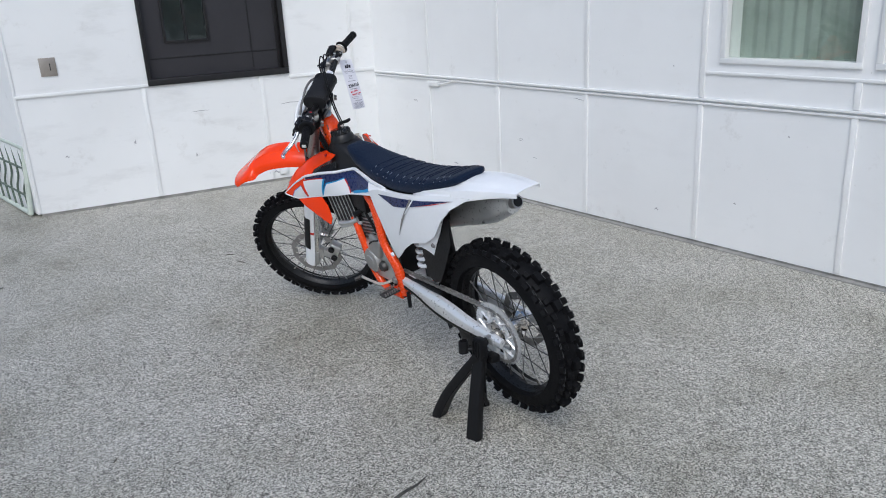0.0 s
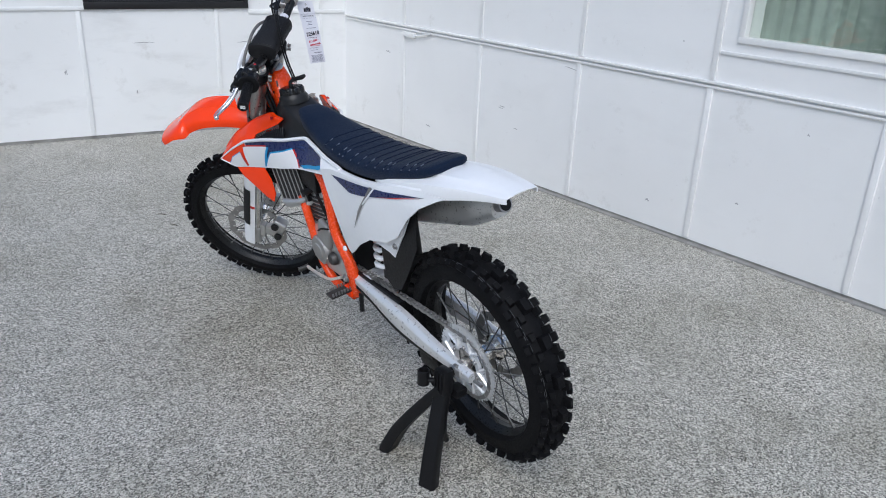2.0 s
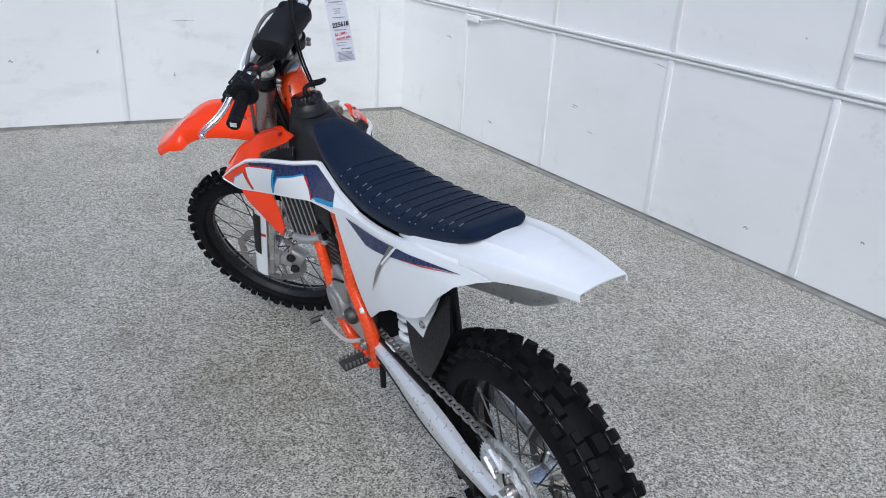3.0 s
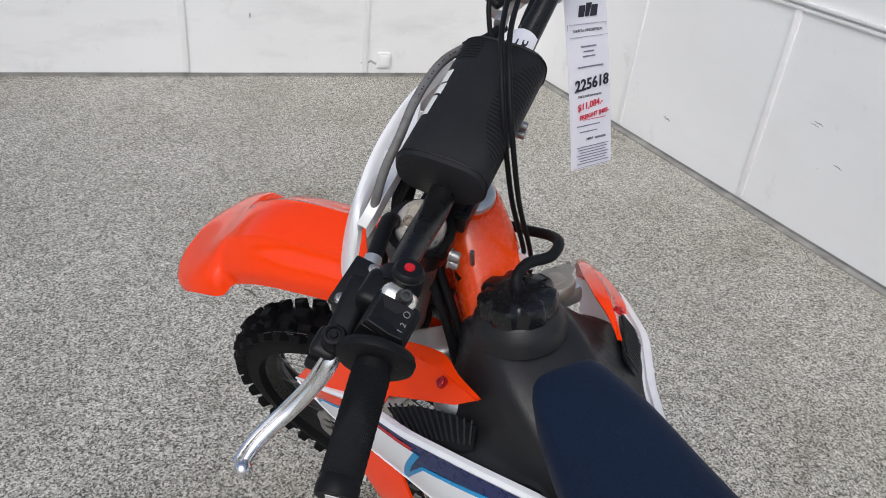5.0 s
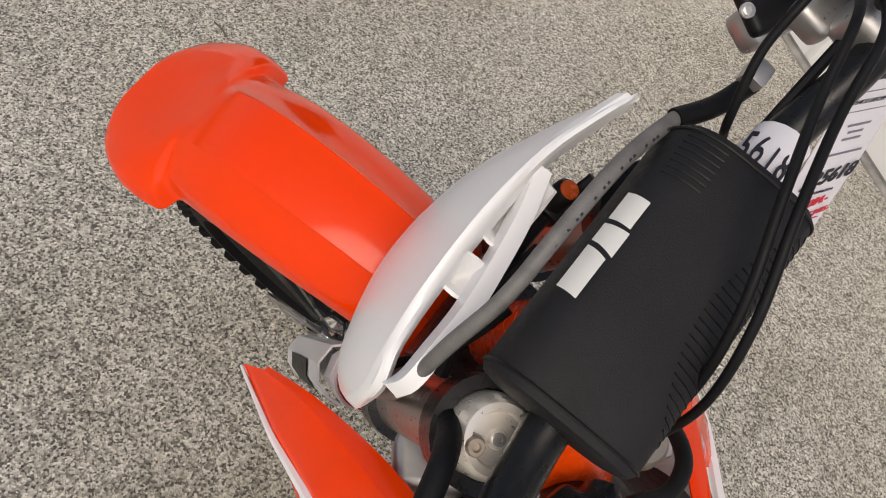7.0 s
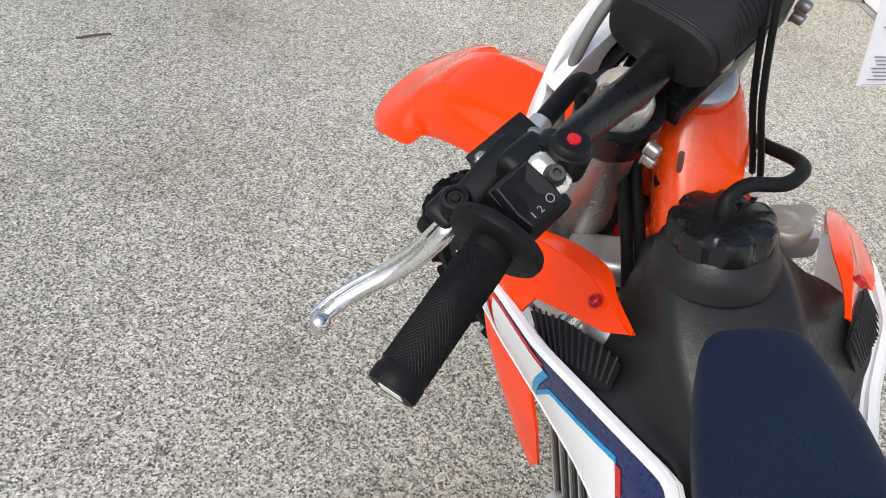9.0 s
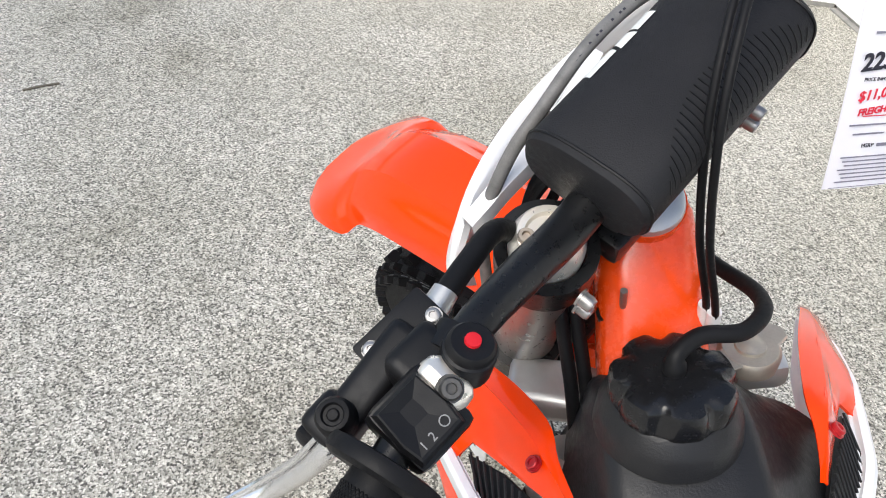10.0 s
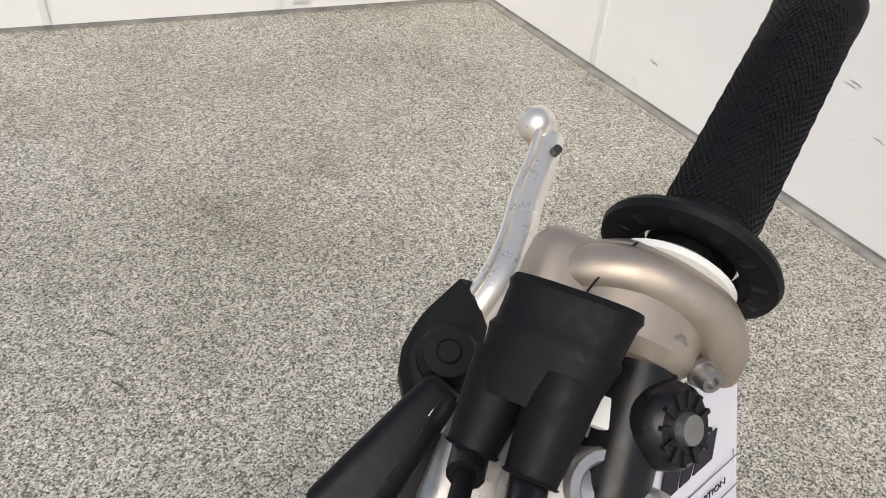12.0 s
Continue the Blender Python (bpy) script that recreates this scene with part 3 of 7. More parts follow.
MAT_CORE = fin_material()
MAT_SEAT = seat_material()
for m, level in ((MAT_TYRE, 0.12), (MAT_RUBBER, 0.2), (MAT_SEAT, 0.12), (MAT_PAD, 0.2), (MAT_BLACK, 0.26), (MAT_TANK, 0.35)):
    bsdf(m).inputs["Specular IOR Level"].default_value = level
MAT_GRIP = knurl_material("black_grip_rubber", (0.016, 0.016, 0.016), 30.0)

BIKE = Matrix.Translation((2.4405, 1.942, 0.0)) @ Matrix.Rotation(radians(-3.5), 4, 'Z') @ Matrix.Rotation(radians(-10.5), 4, 'Y')
bike = tagged(empty("motorcycle", BIKE), "orange, white and navy motocross motorcycle leaning on a black stand", "motorcycle")
RAKE, STEER = radians(24), radians(43)
sy = Vector((0, math.cos(RAKE), math.sin(RAKE)))
sz = Vector((0, -math.sin(RAKE), math.cos(RAKE)))
sx = Vector((1, 0, 0))
fx = sx * math.cos(STEER) + sy * math.sin(STEER)
fy = -sx * math.sin(STEER) + sy * math.cos(STEER)
FORK = Matrix((fx, fy, sz)).transposed().to_4x4()
FORK.translation = (0, 1.16, 1.178)
BAR = FORK @ Matrix.Rotation(radians(-3.2), 4, 'Y')
FORK_LOW = FORK @ Matrix.Rotation(radians(2.6), 4, 'X')
AXLE_R = Vector((0, 0, 0.410))
AXLE_F = Vector((0, 0.03, -0.900))


def body(name, bm, mat, label="", smooth=True):
    return part(name, bm, mat, bike, label, smooth)


def steer(name, bm, mat, label="", smooth=True, m=None):
    ob = part(name, bm, mat, bike, label, smooth)
    ob.matrix_local = FORK if m is None else m
    return ob


def barpart(name, bm, mat, label="", smooth=True):
    return steer(name, bm, mat, label, smooth, BAR)


# ---- wheels
def knob(w, l, h):
    """One tread block: a tapered box standing along local z."""
    bm = bmesh.new()
    ring_mesh(bm, [[Vector((x * w * k / 2, y * l * k / 2, z)) for x, y in ((-1, -1), (1, -1), (1, 1), (-1, 1))] for z, k in ((0, 1.06), (h * 0.93, 0.88), (h, 0.80))])
    return bm


def tyre_mesh(r_out, half, r_bead, depth):
    """The carcass of a tyre about the x axis."""
    rc = r_out - depth
    prof = []
    for k in range(19):
        a = math.pi * k / 18
        prof.append((r_bead + (rc - r_bead) * math.sin(a) ** 0.62, half * 0.93 * math.cos(a)))
    bm = bmesh.new()
    lathe(bm, prof + [(r_bead - 0.006, -half * 0.6), (r_bead - 0.006, half * 0.6)], 72, None, True)
    return bm


def tread(hub, r_out, half, depth, pitches, seed):
    """Tread blocks in five rows round the tyre; alike blocks share their mesh."""
    rc = r_out - depth
    rnd = random.Random(seed)
    step = 2 * math.pi / pitches
    rows = [(0.0, 0.028, 0.0, 0.50), (0.5, 0.018, 0.40, 0.46), (0.5, 0.018, -0.40, 0.46), (0.0, 0.019, 0.76, 0.50), (0.0, 0.019, -0.76, 0.50)]
    for ph, w, off, fill in rows:
        tilt = off * 1.05
        x = half * 0.95 * math.sin(tilt * 1.02)
        r = rc - half * 0.62 * (1 - math.cos(tilt * 1.25)) - 0.004
        first = None
        for i in range(pitches):
            if off == 0.0 and i % 2:
                continue
            if first is None:
                first = part("tread_block", knob(w * half / 0.060, r * step * fill * (1.5 if off == 0.0 else 1.0), depth * (1.0 if abs(off) < 0.7 else 0.85) + 0.005), MAT_TYRE, hub, "", False)
                ob = first
            else:
                ob = new("tread_block", first.data)
                ob.parent = hub
            ob.matrix_local = Matrix.Rotation(step * (i + ph), 4, 'X') @ Matrix.Translation((x, 0, r)) @ Matrix.Rotation(tilt * 0.95, 4, 'Y') @ Matrix.Rotation(rnd.uniform(-0.05, 0.05), 4, 'Z')


def wheel(name, label, place, m_local, r_out, half, r_rim, hub_r, pitches, seed):
    """Hub with tyre, rim, spokes and nipples as its parts, about the x axis."""
    hub = body(name, blathe([(0.011, -0.085), (0.018, -0.085), (0.022, -0.06), (hub_r * 1.3, -0.055), (hub_r * 1.3, -0.045), (hub_r * 0.85, -0.03), (hub_r * 0.8, 0.03), (hub_r * 1.25, 0.045), (hub_r * 1.25, 0.055), (0.022, 0.06), (0.018, 0.085), (0.011, 0.085)], 40), MAT_HUB, label)
    hub.matrix_local = m_local @ Matrix.Translation(place)
    part("tyre", tyre_mesh(r_out, half, r_rim + 0.004, 0.019), MAT_TYRE, hub, "black knobbly off-road tyre")
    tread(hub, r_out, half, 0.019, pitches, seed)
    for sgn in (-1, 1):
        for a in (radians(45), radians(50)):
            rr = r_rim + 0.004 + (r_out - 0.019 - r_rim - 0.004) * math.sin(a) ** 0.62 + 0.0006
            xx = (half * 0.93 * math.cos(a) + 0.0008) * sgn
            bm = bmesh.new()
            for k in range(60):
                if (k * 7) % 5 == 0:
                    continue
                b0, b1 = 2 * math.pi * k / 60, 2 * math.pi * (k + 0.72) / 60
                tube(bm, [Vector((xx, rr * math.cos(b0 + (b1 - b0) * f), rr * math.sin(b0 + (b1 - b0) * f))) for f in (0, 0.5, 1)], 0.0009, 5, 1)
            tagged(part("mould_line", bm, MAT_MOULD, hub, "fine broken grey moulding line round the tyre"), kind="stuff")
    hr = half * 0.52
    part("rim", blathe([(r_rim + 0.012, -hr - 0.004), (r_rim + 0.004, -hr - 0.007), (r_rim - 0.006, -hr), (r_rim - 0.011, -hr * 0.6), (r_rim - 0.019, -hr * 0.3), (r_rim - 0.019, hr * 0.3), (r_rim - 0.011, hr * 0.6), (r_rim - 0.006, hr), (r_rim + 0.004, hr + 0.007), (r_rim + 0.012, hr + 0.004), (r_rim, hr * 0.8), (r_rim - 0.004, 0), (r_rim, -hr * 0.8)], 64, None, True), MAT_ANOD, hub, "black anodised rim")
    sp = None
    for i in range(32):
        side = -1 if i % 2 else 1
        lean = 1 if (i // 2) % 2 else -1
        a = 2 * math.pi * i / 32
        b = a + lean * 0.62
        p0 = Vector((side * 0.048, hub_r * 1.2 * math.cos(b), hub_r * 1.2 * math.sin(b)))
        p1 = Vector((side * 0.008, (r_rim - 0.018) * math.cos(a), (r_rim - 0.018) * math.sin(a)))
        bm = btube([p0, p1], 0.0021, 6)
        d = (p0 - p1).normalized()
        tube(bm, [p1 - d * 0.002, p1 + d * 0.014], 0.0040, 6)
        part("spoke", bm, MAT_DARKSTEEL if i % 3 else MAT_STEEL, hub)
    return hub


def wave_disc(bm, r0, r1, x0, x1, waves, holes):
    """A wave-edged brake disc with a slotted ring, about the x axis."""
    n = waves * 8
    ring = []
    for k in range(n):
        a = 2 * math.pi * k / n
        w = 0.003 * math.sin(a * waves)
        ring.append((r0 + w, r1 + w, a))
    for x, flip in ((x0, 0), (x1, 1)):
        rows = [[bm.verts.new((x, r * math.cos(a), r * math.sin(a))) for r in (ra, (ra + rb) / 2, rb)] for ra, rb, a in ring]
        for i in range(n):
            p, q = rows[i], rows[(i + 1) % n]
            for k in range(2):
                if holes and k == 0 and i % 4 == 0:
                    continue
                f = (p[k], p[k + 1], q[k + 1], q[k])
                bm.faces.new(f if flip else f[::-1])
    return bm


rear_wheel = wheel("rear_wheel", "rear wheel with silver hub and black spokes", AXLE_R, Matrix(), 0.361, 0.058, 0.267, 0.036, 38, 3)
front_wheel = wheel("front_wheel", "front wheel turned to full lock", AXLE_F, FORK_LOW, 0.372, 0.048, 0.292, 0.030, 42, 4)

# sprocket, rear disc
bm = bmesh.new()
TEETH = 50
for x, flip in ((-0.0665, 0), (-0.0605, 1)):
    out = []
    for k in range(TEETH * 2):
        a = math.pi * k / TEETH
        out.append([bm.verts.new((x, q * math.cos(a), q * math.sin(a))) for q in (0.094, 0.112, 0.132 if k % 2 else 0.125)])
    n = len(out)
    for i in range(n):
        p, q = out[i], out[(i + 1) % n]
        for k in range(2):
            f = (p[k], p[k + 1], q[k + 1], q[k])
            bm.faces.new(f if flip else f[::-1])
lathe(bm, [(0.050, -0.070), (0.066, -0.070), (0.066, -0.058), (0.050, -0.058)], 40, None, True)
lathe(bm, [(0.092, -0.0675), (0.097, -0.0675), (0.097, -0.059), (0.092, -0.059)], 60, None, True)
for k in range(6):
    a = 2 * math.pi * k / 6
    for da in (-0.30, 0.30):
        p0 = Vector((-0.0635, 0.060 * math.cos(a), 0.060 * math.sin(a)))
        p1 = Vector((-0.0635, 0.106 * math.cos(a + da), 0.106 * math.sin(a + da)))
        tube(bm, [p0, p1], [0.012, 0.010], 8, flat=0.35, up=(1, 0, 0))
spr = part("sprocket", bm, MAT_ARM, rear_wheel, "silver slotted rear sprocket")
for k in range(6):
    a = 2 * math.pi * (k + 0.5) / 6
    bolt(spr, (-0.070, 0.058 * math.cos(a), 0.058 * math.sin(a)), (-1, 0, 0), 0.006, 0.006, MAT_STEEL)
part("brake_disc", merge(wave_disc(bmesh.new(), 0.085, 0.115, 0.062, 0.066, 9, True), blathe([(0.03, 0.058), (0.045, 0.058), (0.045, 0.062), (0.03, 0.062)], 24, None, True)), MAT_STEEL, rear_wheel, "wave-edged rear brake disc")
part("axle_nut", blathe([(0.0, -0.118), (0.012, -0.118), (0.016, -0.114), (0.016, -0.098), (0.02, -0.096), (0.02, -0.085)], 6), MAT_STEEL, rear_wheel)
bm = wave_disc(bmesh.new(), 0.108, 0.137, -0.070, -0.066, 10, True)
for k in range(8):
    a = 2 * math.pi * k / 8
    tube(bm, [Vector((-0.06, 0.035 * math.cos(a), 0.035 * math.sin(a))), Vector((-0.068, 0.112 * math.cos(a + 0.2), 0.112 * math.sin(a + 0.2)))], 0.0045, 6)
part("brake_disc", bm, MAT_STEEL, front_wheel, "wave-edged front brake disc")

# ---- fork, clamps
for sgn in (-1, 1):
    x = 0.097 * sgn
    leg = steer("fork_leg", blathe([(0.029, -0.060), (0.0305, -0.075), (0.0305, -0.20), (0.0315, -0.215), (0.0315, -0.43), (0.030, -0.455), (0.0265, -0.47)], 28, Matrix.Translation((x, 0.022, 0)) @ Matrix.Rotation(radians(-90), 4, 'Y')), MAT_FORKTUBE, "grey anodised fork leg", True, FORK_LOW)
    part("slider", blathe([(0.0245, -0.46), (0.0245, -0.86)], 24, Matrix.Translation((x, 0.022, 0)) @ Matrix.Rotation(radians(-90), 4, 'Y')), MAT_CHROME, leg, "chrome fork slider")
    part("dust_seal", blathe([(0.0265, -0.452), (0.033, -0.455), (0.033, -0.475), (0.026, -0.48)], 24, Matrix.Translation((x, 0.022, 0)) @ Matrix.Rotation(radians(-90), 4, 'Y')), MAT_BLACK, leg)
    up = Matrix.Translation((x, 0.022, 0)) @ Matrix.Rotation(radians(-90), 4, 'Y')
    cap = part("fork_cap", blathe([(0.0, 0.012), (0.006, 0.012), (0.007, 0.010), (0.017, 0.010), (0.0185, 0.0145), (0.0235, 0.0145), (0.0255, 0.011), (0.0275, 0.004), (0.029, 0.0), (0.029, -0.012)], 36, up), MAT_SILVER, leg, "silver fork cap with a clicker screw")
    bolt(cap, (x - 0.013, 0.033, 0.012), (0, 0, 1), 0.0065, 0.007, MAT_MAGNES, "bleed_screw")
    bolt(cap, (x, 0.022, 0.0115), (0, 0, 1), 0.0045, 0.003, MAT_STEEL, "clicker")
    part("axle_lug", merge(bbox((0.05, 0.062, 0.10), (x * 1.02, 0.03, -0.895), None, 0.014, 3), bbox((0.034, 0.04, 0.07), (x, 0.0, -0.86), None, 0.01)), MAT_ALU, leg, "cast aluminium axle lug")
    g = [[(x * 1.0 + dx * sgn, 0.022 + dy, z) for dx, dy in ((-0.022, 0.033), (-0.008, 0.048), (0.018, 0.048), (0.036, 0.034), (0.042, 0.010), (0.041, -0.006))] for z in (-0.50, -0.53, -0.62, -0.72, -0.82, -0.87, -0.905, -0.93)]
    guard = part("fork_guard", sheet(g, 0.003), MAT_WHITE, leg, "white plastic fork guard")
    dec = [[(x + dx * sgn, 0.022 + dy, z) for dx, dy in ((0.0215, 0.0525), (0.0395, 0.0375), (0.0457, 0.0150))] for z in (-0.60, -0.66, -0.74, -0.81)]
    part("decal", sheet(dec, 0.0008), MAT_BLACK, guard, "black guard sticker")
    dec = [[(x + dx * sgn, 0.022 + dy, z) for dx, dy in ((0.0200, 0.0512), (0.0382, 0.0360), (0.0445, 0.0107), (0.0435, -0.004))] for z in (-0.69, -0.705)]
    part("decal", sheet(dec, 0.0008), MAT_RED, guard)
    g = [[(x + dx * sgn, 0.022 + dy, z) for dx, dy in ((-0.034, 0.012), (-0.026, 0.034), (0.0, 0.042), (0.026, 0.034), (0.034, 0.012))] for z in (-0.505, -0.475, -0.455)]
    part("guard_ring", sheet(g, 0.004), MAT_WHITE, leg)
    part("guard_collar", blathe([(0.031, -0.449), (0.0375, -0.450), (0.0385, -0.453), (0.0385, -0.484), (0.0375, -0.487), (0.031, -0.488)], 28, up), MAT_WHITE, leg, "white plastic collar of the fork guard")
    part("red_ring", blathe([(0.031, -0.432), (0.0352, -0.434), (0.0352, -0.446), (0.031, -0.448)], 28, up), MAT_REDPART, leg)

# triple clamps
def clamp_mesh(z0, z1, depth):
    bm = bmesh.new()
    for sgn in (-1, 1):
        lathe(bm, [(0.0305, z0), (0.040, z0), (0.040, z1), (0.0305, z1)], 28, Matrix.Translation((0.097 * sgn, 0.022, 0)) @ Matrix.Rotation(radians(-90), 4, 'Y'), True)
    box(bm, (0.13, depth, z1 - z0 - 0.004), (0, 0.010, (z0 + z1) / 2), None, 0.006)
    return bm


top = steer("top_clamp", clamp_mesh(-0.038, -0.006, 0.062), MAT_ANOD, "black milled top triple clamp")
low = steer("lower_clamp", clamp_mesh(-0.262, -0.222, 0.075), MAT_ANOD, "black lower triple clamp", True, FORK_LOW)
for sgn in (-1, 1):
    for z, own in ((-0.014, top), (-0.03, top), (-0.232, low), (-0.252, low)):
        bolt(own, (0.097 * sgn + 0.012 * sgn, -0.022, z), (0, -1, 0), 0.0062, 0.010, MAT_STEEL)
part("stem_nut", blathe([(0.0, 0.016), (0.014, 0.016), (0.016, 0.012), (0.016, 0.0), (0.021, -0.002), (0.021, -0.01)], 24, Matrix.Rotation(radians(-90), 4, 'Y')), MAT_STEEL, top)
for xx in (-0.05, 0.05):
    part("bar_mount", bbox((0.03, 0.046, 0.055), (xx + 0.01, 0.012, 0.012), None, 0.006), MAT_ANOD, top)
# brake caliper on the left leg
cal = steer("brake_caliper", merge(bbox((0.05, 0.06, 0.10), (-0.083, -0.072, -0.84), Matrix.Rotation(radians(20), 3, 'X'), 0.014, 3), bbox((0.03, 0.06, 0.05), (-0.09, -0.03, -0.86), None, 0.01)), MAT_ALU, "front brake caliper behind the fork leg", True, FORK_LOW)
for zz in (-0.815, -0.87):
    part("piston_cover", blathe([(0.0, 0.014), (0.014, 0.013), (0.017, 0.008), (0.017, 0)], 18, Matrix.Translation((-0.11, -0.072 + (zz + 0.84) * 0.3, zz)) @ Matrix.Rotation(radians(180), 4, 'Z')), MAT_ANOD, cal)

# ---- front fender
def fender_grid():
    prof = [(-0.175, -0.385, 0.055), (-0.12, -0.335, 0.060), (-0.05, -0.306, 0.066), (0.04, -0.288, 0.074), (0.13, -0.284, 0.080), (0.22, -0.300, 0.086), (0.30, -0.330, 0.088), (0.352, -0.366, 0.087), (0.374, -0.386, 0.089), (0.386, -0.398, 0.110), (0.42, -0.434, 0.114), (0.46, -0.477, 0.102), (0.482, -0.499, 0.082), (0.489, -0.506, 0.062)]
    cross = [(-1.0, -0.048), (-0.97, -0.030), (-0.90, -0.016), (-0.68, -0.002), (-0.475, 0.0125), (-0.44, 0.0175), (-0.2, 0.0205), (0, 0.021), (0.2, 0.0205), (0.44, 0.0175), (0.475, 0.0125), (0.68, -0.002), (0.90, -0.016), (0.97, -0.030), (1.0, -0.048)]
    rows = []
    n = len(prof)
    for i, (y, z, hw) in enumerate(prof):
        a, b = prof[max(i - 1, 0)], prof[min(i + 1, n - 1)]
        t = Vector((0, b[0] - a[0], b[1] - a[1])).normalized()
        up = Vector((0, -t.z, t.y))
        ridge = min(1.0, max(0.15, (0.42 - y) / 0.10)) if y > 0.05 else max(0.2, 1 + (y - 0.05) / 0.2)
        rows.append([Vector((0.012 + hw * f, y, z)) + up * ((h if h < 0 else h * ridge) * (1.0 if y < 0.41 else 0.55)) for f, h in cross])
    return rows


f_grid = [smooth_path(col, 3) for col in zip(*fender_grid())]
f_grid = [list(r) for r in zip(*f_grid)]
fender = steer("front_fender", sheet(f_grid, 0.003), MAT_ORANGE, "glossy orange front fender")
bolt(fender, (-0.066, 0.405, -0.452), (-0.3, 0.3, 0.8), 0.006, 0.003, MAT_ORANGE)

# ---- front number plate, seen from behind and above
def plate_grid():
    top = [(-0.136, 0.084, -0.108), (-0.124, 0.096, -0.068), (-0.090, 0.108, -0.032), (-0.040, 0.117, -0.012), (0.020, 0.119, -0.002), (0.075, 0.113, 0.005), (0.116, 0.100, 0.012), (0.144, 0.088, 0.019)]
    rows = []
    for k in range(7):
        f = k / 6
        rows.append([Vector((x * (1 - 0.30 * f * f), y + 0.018 * f + 0.010 * math.sin(math.pi * f), z * (1 - 0.75 * f) - 0.19 * f)) for x, y, z in top])
    return rows


num = steer("number_plate", sheet([smooth_path(r, 4) for r in plate_grid()], 0.003), MAT_WHITE, "white plastic front number plate")
RIM = [(-0.132, 0.088, -0.095), (-0.114, 0.092, -0.042), (-0.084, 0.103, -0.028), (-0.033, 0.108, -0.018), (0.022, 0.109, -0.009), (0.072, 0.107, -0.001), (0.112, 0.098, 0.008), (0.142, 0.089, 0.016)]
STRAP = [(-0.113, 0.087, -0.026), (-0.102, 0.083, -0.012), (-0.078, 0.083, -0.006), (-0.044, 0.083, -0.004), (-0.009, 0.087, -0.003), (0.031, 0.094, -0.001), (0.066, 0.104, -0.001)]
g = [smooth_path([(x, y + dy, z + dz) for x, y, z in RIM], 4) for dy, dz in ((0.007, -0.012), (0.004, -0.002), (0.0, 0.0), (-0.003, -0.009))]
part("inner_rim", sheet(g, 0.0025), MAT_WHITE, num)
crest, brim = smooth_path(plate_grid()[0], 4), smooth_path(RIM, 4)
g = [[a.lerp(b, f) + Vector((0, 0, 0.004 * math.sin(math.pi * f))) for a, b in zip(crest, brim)] for f in (0.0, 0.25, 0.5, 0.75, 1.0)]
part("upper_face", sheet(g, 0.002), MAT_WHITE, num)
g = [smooth_path([(x, y + dy, z + dz) for x, y, z in STRAP], 4) for dy, dz in ((0.005, -0.020), (0.0045, 0.0), (-0.0045, 0.0), (-0.006, -0.018))]
part("strap", sheet(g, 0.0025), MAT_WHITE, num)
for x0, x1 in ((-0.036, -0.012), (0.006, 0.060)):
    cup = []
    for k in range(7):
        f = k / 6
        cup.append([Vector((x0 + (x1 - x0) * f, 0.108 - 0.020 * v, -0.016 + x0 * 0.2 + 0.012 * f - 0.026 * math.sin(math.pi * f) * math.sin(math.pi * v))) for v in (0, 0.2, 0.4, 0.6, 0.8, 1.0)])
    part("bracket", sheet(cup, 0.003), MAT_WHITE, num)

# ---- body work
def shroud_x(y, z):
    """How far the left flank stands out at a place along and up the bike."""
    return -(0.094 + 0.16 * min(1, max(0, (y - 0.9) / 0.35)) - 0.25 * max(0, z - 0.86) - 0.10 * max(0, 0.80 - z) * (1 if y > 0.9 else 0))


def panel_x(y, z):
    return -0.095 + 0.03 * max(0, 0.45 - y) / 0.45 + 0.25 * max(0, z - 0.9) - 0.012 * math.sin(max(0, min(1, (z - 0.55) / 0.4)) * math.pi)


def flank(outline, xfun, out, thickness, cuts=3, mirror=False, round_edge=0.0):
    """A plate over an outline given along and up the bike, laid onto the flank."""
    bm = bmesh.new()
    pts = [bm.verts.new((0, y, z)) for y, z in outline]
    bm.faces.new(pts).normal_update()
    bmesh.ops.triangulate(bm, faces=list(bm.faces))
    bmesh.ops.subdivide_edges(bm, edges=list(bm.edges), cuts=cuts, use_grid_fill=True)
    bmesh.ops.triangulate(bm, faces=list(bm.faces))
    for v in bm.verts:
        v.co.x = xfun(v.co.y, v.co.z) - out
    bm.normal_update()
    up = sum((f.normal.x for f in bm.faces))
    if up > 0:
        bmesh.ops.reverse_faces(bm, faces=list(bm.faces))
    thicken(bm, thickness)
    if mirror:
        bmesh.ops.scale(bm, vec=(-1, 1, 1), verts=bm.verts)
    bmesh.ops.recalc_face_normals(bm, faces=bm.faces)
    return bm


# seat: rings across, from tongue to tail (centre x, y, top z, bottom z, half width)
SEAT = [(0.012, 0.978, 1.006, 0.985, 0.030), (0.014, 0.965, 1.020, 0.972, 0.046), (0.016, 0.90, 1.012, 0.945, 0.066), (0.018, 0.82, 0.992, 0.922, 0.080), (0.020, 0.72, 0.974, 0.902, 0.094), (0.024, 0.60, 0.962, 0.888, 0.104), (0.030, 0.48, 0.960, 0.888, 0.107), (0.032, 0.36, 0.972, 0.904, 0.103), (0.036, 0.25, 0.990, 0.930, 0.094), (0.038, 0.165, 1.008, 0.962, 0.082), (0.038, 0.132, 1.012, 0.980, 0.070), (0.038, 0.120, 1.006, 0.986, 0.054)]


